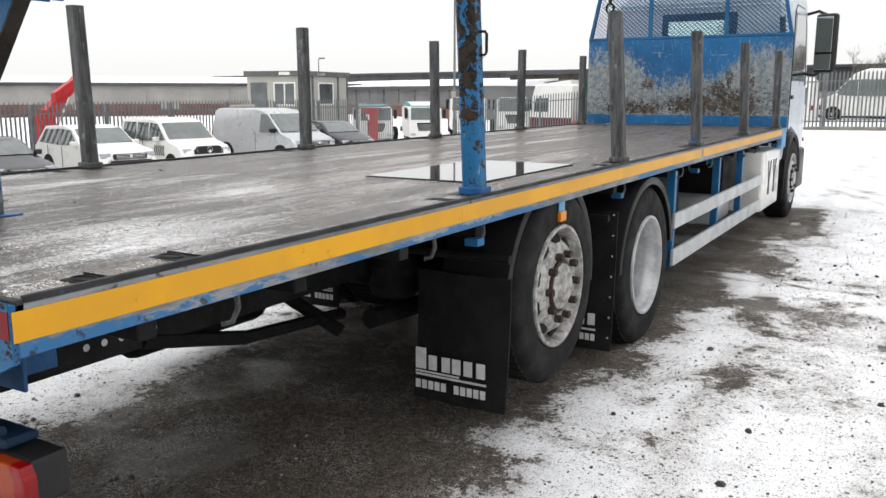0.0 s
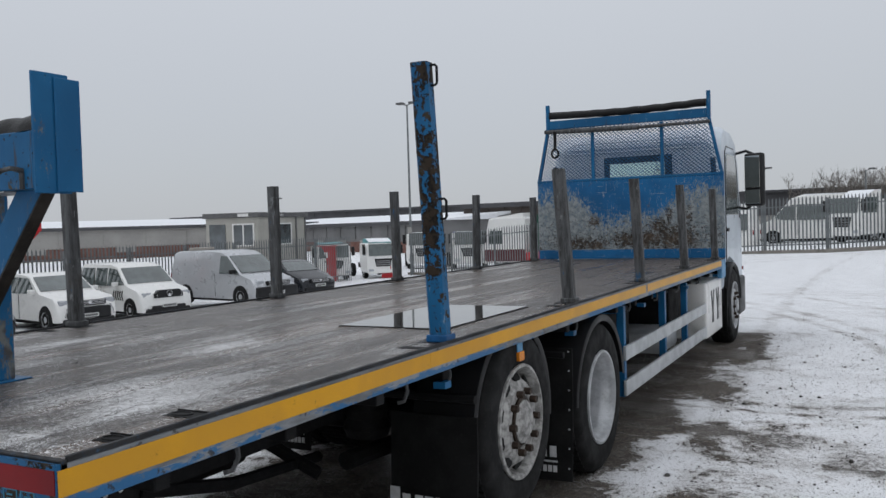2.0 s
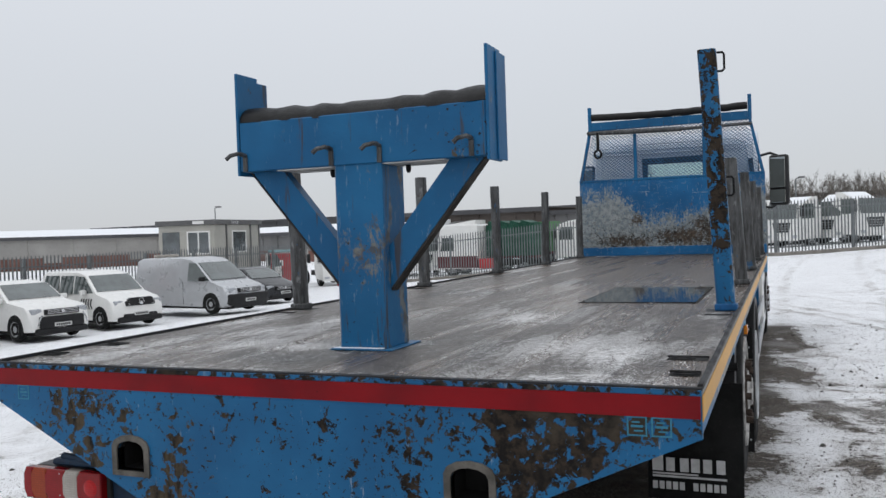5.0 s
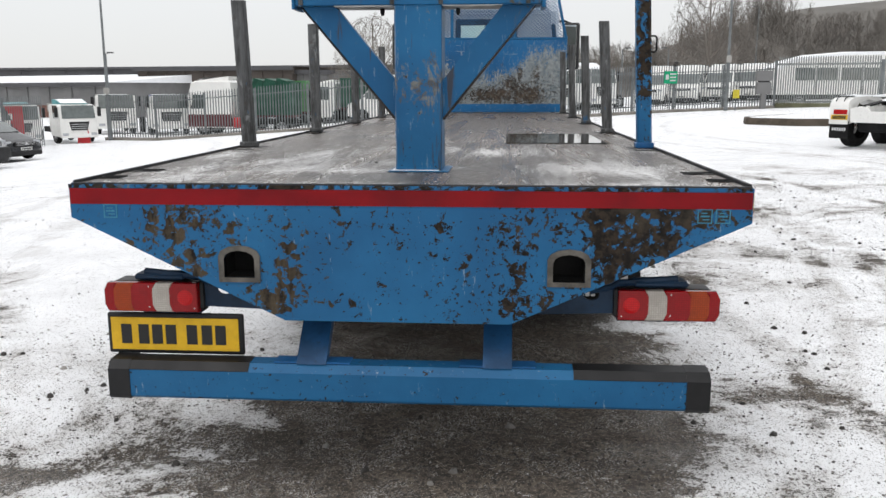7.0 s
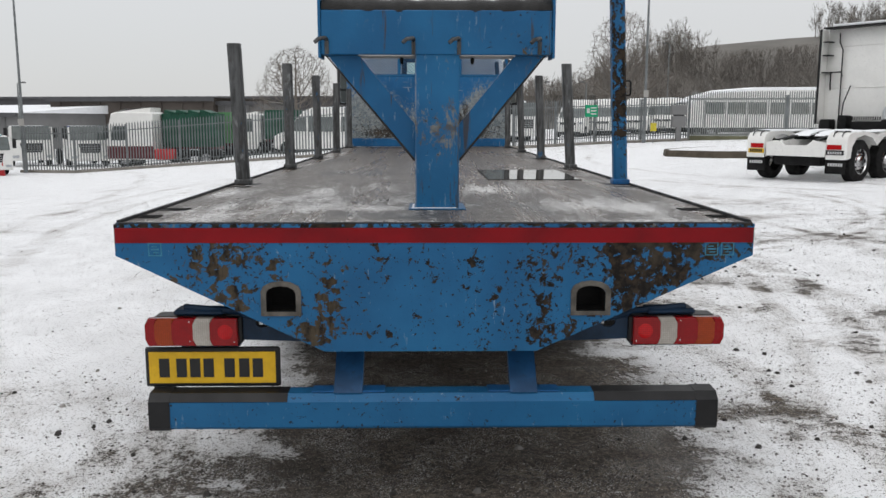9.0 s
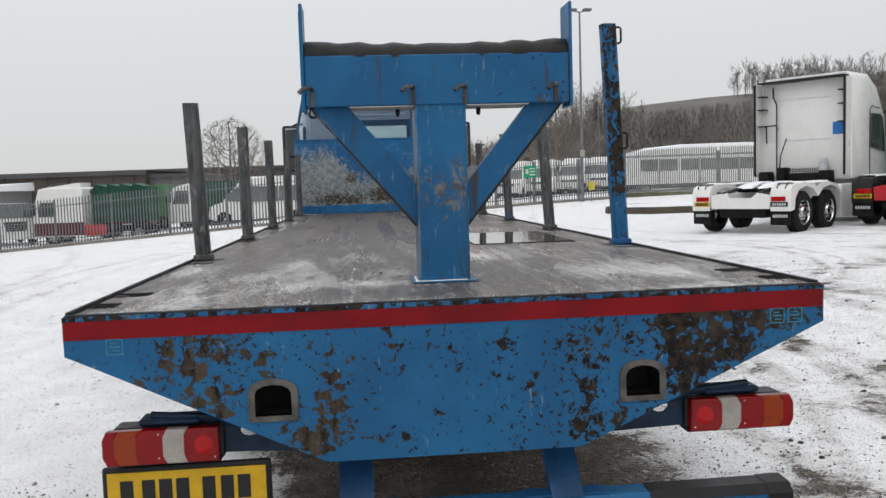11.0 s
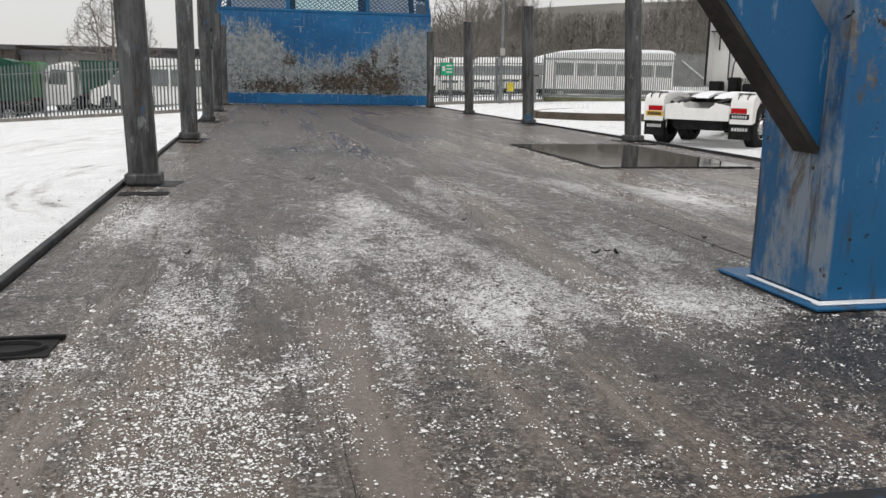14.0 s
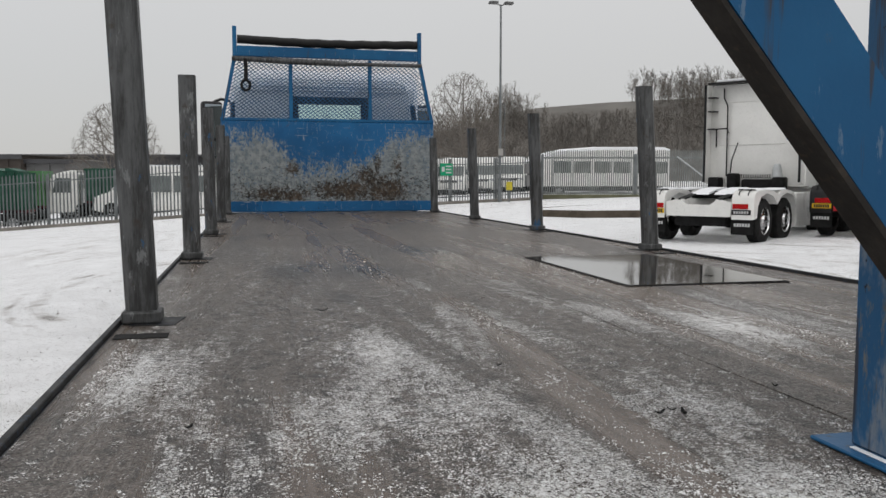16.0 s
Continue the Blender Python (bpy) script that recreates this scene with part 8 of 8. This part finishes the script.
# ---------------------------------------------------------------- site cabin
def site_cabin():
    v = thing("site_cabin", "cream prefabricated security cabin on blocks", "cabin", "", "", pose(-24.0, 31.0, -1.0, 0, 0, 8))
    # local x runs back along the short face, y along the long face
    L, W, z0, z1 = 4.8, 3.0, 0.85, 3.62
    bm = B()
    bx(bm, -W, 0, 0, L, z0, z1 - 0.25)
    body = part("wall_panel", bm, CABIN, v)
    bm = B()
    bx(bm, -W - 0.12, 0.12, -0.12, L + 0.12, z1 - 0.249, z1, 0.02)
    part("roof", bm, CABIN_TRIM, v)
    for x in (-W + 0.1, -0.3):
        for y in (0.1, L - 0.3):
            bm = B()
            bx(bm, x, x + 0.2, y, y + 0.2, 0, z0 - 0.001)
            part("block", bm, CONCRETE, v)
    for y in (0.02, 1.15, 3.7, L - 0.12):
        bm = B()
        bx(bm, 0.001, 0.05, y, y + 0.1, z0, z1 - 0.25)
        part("pilaster", bm, CABIN_TRIM if y > 0.5 else CABIN, v)

    def window(ax, a, b, c, d, mull):
        bm = B()
        t = 0.07
        rects = [(a, b, d - t, d), (a, b, c, c + t), (a, a + t, c + t, d - t), (b - t, b, c + t, d - t)] + ([((a + b) / 2 - t / 2, (a + b) / 2 + t / 2, c + t, d - t)] if mull else [])
        for p, q, r, u in rects:
            if ax == "x":
                bx(bm, 0.001, 0.04, p, q, r, u)
            else:
                bx(bm, p, q, -0.04, -0.001, r, u)
        fr = part("window", bm, WHITE, v, "white framed cabin window")
        bm = B()
        if ax == "x":
            bx(bm, 0.001, 0.012, a + t, b - t, c + t, d - t)
        else:
            bx(bm, a + t, b - t, -0.012, -0.001, c + t, d - t)
        part("pane", bm, GLASS_BLUE, fr)
    window("x", 1.75, 3.25, 1.95, 3.08, False)
    window("y", -1.45, -0.2, 1.95, 3.08, True)
    bm = B()
    bx(bm, -2.8, -1.85, -0.03, -0.001, z0 + 0.02, 3.06, 0.01)
    part("cabin_door", bm, GLASS_BLUE, v, "grey cabin door")
    bm = B()
    bx(bm, -1.05, -0.45, -0.135, -0.121, z1 - 0.2, z1 - 0.05)
    part("cabin_sign", bm, WHITE, v)
    cu = bpy.data.curves.new("sign_text", "FONT")
    cu.body, cu.size, cu.extrude, cu.align_x = "Security", 0.24, 0.004, "CENTER"
    ob = new("sign_text", cu)
    dg = bpy.context.evaluated_depsgraph_get()
    me = bpy.data.meshes.new_from_object(ob.evaluated_get(dg))
    bpy.data.objects.remove(ob)
    tx = new("sign_lettering", me)
    me.materials.append(LETTER)
    tx.parent = v
    tx.matrix_basis = Matrix.Translation((0.127, 1.9, z1 - 0.2)) @ Euler((radians(90), 0, radians(90))).to_matrix().to_4x4()


site_cabin()


# ---------------------------------------------------------------- sheds and far buildings
def shed(name, label, x0, y0, x1, y1, depth, z0, z1, wall, roof, roof_rise=0.6, band=None, ribs=0, bays=0):
    """A long industrial shed; its front runs from (x0, y0) to (x1, y1)."""
    v = thing(name, label, "building", "industrial sheds", "", pose(x0, y0, z0, 0, 0, math.degrees(math.atan2(y1 - y0, x1 - x0))))
    L, h = math.hypot(x1 - x0, y1 - y0), z1 - z0
    bm = B()
    bx(bm, 0, L, 0, depth, -0.5, h)
    part("wall", bm, wall, v)
    bm = B()
    prism(bm, [(-0.4, h + 0.001), (depth / 2, h + roof_rise), (depth + 0.4, h + 0.001)], "x", -0.3, L + 0.3)
    part("roof", bm, roof, v)
    bm = B()
    bx(bm, -0.3, L + 0.3, -0.5, -0.4, h - 0.35, h + 0.03)
    part("gutter", bm, CLAD_DARK, v)
    if band:
        bm = B()
        bx(bm, 0, L, -0.06, -0.003, -0.4, h * 0.36)
        part("plinth", bm, band, v)
    for k in range(ribs):
        bm = B()
        x = L * (k + 0.5) / ribs
        bx(bm, x - 0.06, x + 0.06, -0.12, -0.001, 0 if not band else h * 0.45 + 0.01, h - 0.36)
        part("wall_rib", bm, wall, v)
    for k in range(bays):
        bm = B()
        x = L * (k + 0.5) / bays
        bx(bm, x - 1.0, x + 1.0, -0.09, -0.062, h * 0.2, h * 0.42)
        part("window", bm, CLAD_PALE, v)
    return v


shed("long_shed", "long low grey warehouse with a snowy roof", -78, 92, -36, 72, 25, -1.1, 2.2, CLAD, SNOW, 1.0, BRICK, 14, 9)
shed("long_shed", "long pale warehouse with a snowy roof", -92, 40, -62, 88, 30, -1.1, 2.6, CLAD_PALE, SNOW, 1.0, BRICK, 12, 6)
shed("brown_shed", "large brown clad shed", -37.5, 82, -20.6, 79, 20, -0.8, 3.75, CLAD_BROWN, CLAD_BROWN, 0.15, None, 8)
shed("grey_trailer_shed", "plain pale grey shed beside the brown one", -20.4, 80, -16.6, 79.5, 10, -0.8, 3.4, CLAD, CLAD_PALE, 0.1, None, 3)
shed("dark_warehouse", "very long dark grey warehouse along the horizon", -150, 150, 26, 122, 40, -1.0, 5.3, CLAD_DARK, CLAD_DARK, 0.6, CLAD, 20)


# ---------------------------------------------------------------- bare trees and the wooded hill
def bare_tree(rng, height, wide, step):
    """Vertices and faces of one leafless tree: limbs grow from a short bole towards points spread through a broad dome, and end in fine twigs."""
    goals = []
    while len(goals) < 1900:
        z = rng.uniform(0.24, 1.0) * height
        drop = (z / height - 0.46) / (0.54 if z > 0.46 * height else 0.24)
        a = rng.uniform(0, 6.2832)
        r = wide * (0.9 + 0.16 * math.sin(2 * a + 1 + z * 0.5)) * math.sqrt(max(1 - drop * drop, 0)) * math.sqrt(rng.uniform(0.05, 1.0))
        if rng.random() < 0.6 + 0.4 * math.sin(3 * a + z * 1.1):
            goals.append((r * math.cos(a), r * math.sin(a), z))
    goals = np.array(goals)
    nodes, parent = [np.array((0.0, 0.0, k * step)) for k in range(int(0.26 * height / step) + 1)], []
    parent = [max(k - 1, 0) for k in range(len(nodes))]
    for _ in range(70):
        if len(goals) == 0:
            break
        pts = np.array(nodes)
        gap = np.linalg.norm(goals[:, None, :] - pts[None, :, :], axis=2)
        nearest = gap.argmin(axis=1)
        pull = {}
        for g, n in enumerate(nearest):
            pull.setdefault(int(n), []).append((goals[g] - pts[n]) / max(gap[g, n], 1e-6))
        for n, ds in pull.items():
            d = sum(ds) + np.array((rng.uniform(-0.6, 0.6), rng.uniform(-0.6, 0.6), rng.uniform(-0.4, 0.6)))
            nodes.append(pts[n] + d / max(np.linalg.norm(d), 1e-6) * step)
            parent.append(n)
        fresh = np.array(nodes[len(pts):])
        near = np.linalg.norm(goals[:, None, :] - fresh[None, :, :], axis=2).min(axis=1)
        goals = goals[near > step * 1.05]
    load = [0.0] * len(nodes)
    kids = [0] * len(nodes)
    for n in range(len(nodes) - 1, 0, -1):
        load[n] = max(load[n], 1.0)
        load[parent[n]] += load[n]
        kids[parent[n]] += 1
    thick = [0.012 * max(w, 1.0) ** 0.46 for w in load]
    verts, faces = [], []
    for n in range(1, len(nodes)):
        p, q = Vector(nodes[parent[n]]), Vector(nodes[n])
        d = (q - p).normalized()
        u, w = frame_of(d)
        o = len(verts)
        for c, r in ((p, min(thick[parent[n]], thick[n] * 1.4)), (q, thick[n])):
            verts.extend(tuple(c + (u * math.cos(2.0944 * k) + w * math.sin(2.0944 * k)) * r) for k in range(3))
        faces.extend((o + k, o + (k + 1) % 3, o + 3 + (k + 1) % 3, o + 3 + k) for k in range(3))
        if load[n] < 9:
            for _ in range(6 if kids[n] == 0 else 3):
                t = (d * 0.8 + Vector((rng.uniform(-1, 1), rng.uniform(-1, 1), rng.uniform(-0.7, 0.8)))).normalized() * step * rng.uniform(0.9, 2.0)
                side = t.cross(Vector((0.3, 0.2, 1))).normalized() * 0.010
                o = len(verts)
                verts.extend((tuple(q - side), tuple(q + side), tuple(q + t)))
                faces.append((o, o + 1, o + 2))
    return verts, faces


def single_tree(name, label, x, y, h, wide, seed, step=0.30):
    rng = random.Random(seed)
    verts, faces = bare_tree(rng, h, wide, step)
    v = thing(name, label, "tree", "", "", pose(x, y, ground_z(x, y), 0, 0, 0))
    me = bpy.data.meshes.new("branch_crown")
    me.from_pydata(verts, [], faces)
    me.materials.append(TWIG)
    o = new("branch_crown", me)
    o.parent = v
    bm = B()
    tube(bm, [(0, 0, -0.3), (0.02, 0, h * 0.12), (0, 0.02, h * 0.26)], [h * 0.036, h * 0.028, h * 0.022], 10)
    part("trunk", bm, BARK, v, smooth=True)
    return v


single_tree("bare_tree", "leafless spreading tree beyond the green containers", -12.1, 76, 8.9, 4.9, 3, 0.25)
single_tree("bare_oak", "large leafless oak with a broad crown", 19.9, 82, 11.4, 5.5, 11, 0.30)
single_tree("bare_tree", "leafless tree at the edge of the wood", 66.0, 118, 13.5, 3.6, 21, 0.32)
single_tree("bare_tree", "leafless tree at the edge of the wood", 79.0, 112, 13.0, 3.8, 27, 0.32)
single_tree("bare_tree", "slender leafless tree on the far drive", 9.6, 76, 4.9, 1.5, 31, 0.2)


def brush_tree(rng, base, h, verts, faces):
    """A slender far tree: a thin stem, steep limbs, and sprays of fine twigs."""
    base = Vector(base)

    def blade(p, q, r):
        o = len(verts)
        s = Vector((q.y - p.y, p.x - q.x, 0.05)).normalized() * r
        verts.extend((tuple(p - s), tuple(p + s), tuple(q)))
        faces.append((o, o + 1, o + 2))

    def off(k, up):
        return Vector((rng.uniform(-k, k), rng.uniform(-k, k), up))
    lean = Vector((rng.uniform(-0.08, 0.08), rng.uniform(-0.08, 0.08), 1)) * h
    blade(base, base + lean, 0.010 * h)
    blade(base + Vector((0.02, 0, 0)), base + lean * 0.9 + Vector((0, 0.1, 0)), 0.010 * h)
    wide = rng.uniform(0.20, 0.34)
    for k in range(12):
        f = 0.15 + 0.75 * k / 12
        p = base + lean * f
        d = off(1.0, rng.uniform(0.6, 1.5)).normalized()
        q = p + d * h * wide * (1.15 - 0.7 * f)
        blade(p, q, 0.005 * h)
        for _ in range(6):
            c = p.lerp(q, rng.uniform(0.25, 1.0))
            e = c + (d + off(0.9, rng.uniform(-0.3, 0.8))).normalized() * h * rng.uniform(0.07, 0.15)
            blade(c, e, 0.0032 * h)
            for _ in range(5):
                g = c.lerp(e, rng.uniform(0.2, 1.0))
                blade(g, g + (e - c).normalized() * 0.03 * h + off(0.05 * h, rng.uniform(-0.02, 0.07) * h), 0.0028 * h)


CREST = ((-40, 1.0), (5, 1.6), (20, 2.6), (34, 9.0), (44, 13.4), (60, 14.9), (80, 16.2), (110, 22.0), (150, 25.0), (290, 25.0))


def hill_z(x, y):
    """A slope that climbs from the fields to a crest whose height changes along x."""
    top = CREST[0][1]
    for (xa, za), (xb, zb) in zip(CREST, CREST[1:]):
        if xa <= x <= xb:
            top = za + (zb - za) * (x - xa) / (xb - xa)
    s = max(0.0, min(1.0, (y - 84) / 58))
    return 0.5 + top * s * s * (3 - 2 * s) - 0.7 * (1 - min(1, s * 12))


def hill():
    bm = B()
    xs = [-12 + 6 * i for i in range(48)]
    ys = [78 + 4 * i for i in range(32)]
    g = [[bm.verts.new((x, y, hill_z(x, y))) for x in xs] for y in ys]
    for a, b in zip(g, g[1:]):
        for k in range(len(xs) - 1):
            bm.faces.new((a[k], a[k + 1], b[k + 1], b[k]))
    tagged(part("hillside", bm, HILL, None, "", True), "low hillside with rough winter grass", "hill", kind="structure")
    rng = random.Random(5)
    verts, faces = [], []
    for i in range(2000):
        if i < 1700:
            x, y, h = rng.uniform(27, 82) if i < 1250 else rng.uniform(70, 140), 86 + 50 * rng.random(), rng.uniform(3.8, 6.2)
            if 41 < x < 63:
                h = min(h, 1.5 + (hill_z(x, 142) - 1.6) * (y + 1) / 143 - hill_z(x, y))
            if h < 0.8:
                continue
        else:
            x, y, h = rng.uniform(-5, 32), rng.uniform(92, 128), rng.uniform(3.8, 6.0)
        brush_tree(rng, (x, y, hill_z(x, y) - 0.3), h, verts, faces)
    me = bpy.data.meshes.new("winter_wood")
    me.from_pydata(verts, [], faces)
    me.materials.append(HAZED_TWIG)
    tagged(new("winter_wood", me), "leafless brown winter wood on the hillside", "trees", kind="stuff")
    verts, faces = [], []
    for i in range(150):
        x, y = (rng.uniform(16, 75), rng.uniform(80, 88)) if i < 95 else (rng.uniform(-3, 16), rng.uniform(90, 97))
        brush_tree(rng, (x, y, hill_z(x, y) - 0.2), rng.uniform(2.2, 3.8) if i < 95 else rng.uniform(2.8, 4.2), verts, faces)
    me = bpy.data.meshes.new("hedge")
    me.from_pydata(verts, [], faces)
    me.materials.append(HAZED_TWIG)
    tagged(new("hedge", me), "brown leafless hedge below the wood", "hedge", kind="stuff")


hill()

# white coach behind the gate
tr = thing("coach", "white coach with dark windows and a rounded snowy roof", "coach", "", "", pose(16.6, 50.0, ground_z(19, 50) - 0.45, 0, 0, 4))
bm = B()
prism(bm, [(0, 0.9), (9.5, 0.9), (9.5, 3.25), (9.1, 3.40), (4.5, 3.35), (2.0, 3.15), (0.8, 2.85), (0.0, 2.4)], "y", 0, 2.5)
part("body", bm, WHITE, tr)
bm = B()
line = [(9.5, 3.26), (9.1, 3.41), (4.5, 3.36), (2.0, 3.16), (0.8, 2.86), (0.0, 2.41)]
loft(bm, [[(x, y, z + dz) for x, z in line] for y, dz in ((-0.02, -0.12), (0.0, 0.05), (1.25, 0.12), (2.5, 0.05), (2.52, -0.12))], False, False)
part("roof_snow", bm, SNOW, tr, smooth=True)
for k in range(6):
    bm = B()
    bx(bm, 1.0 + k * 1.4, 1.04 + k * 1.4, -0.02, -0.001, 0.95, 2.6)
    part("panel_joint", bm, CLAD, tr)
    bm = B()
    bx(bm, 1.12 + k * 1.4, 2.32 + k * 1.4, -0.03, -0.001, 1.75, 2.5, 0.01)
    part("window", bm, GLASS, tr)
for x in (1.5, 7.0, 8.2):
    for s, y in ((-1, 0.2), (1, 2.3)):
        small_wheel(tr, x, y, 0.48, 0.28, RIM, s, 8)
bm = B()
bx(bm, 0.3, 9.2, 0.4, 2.1, 0.6, 0.899)
part("frame", bm, CHASSIS, tr)
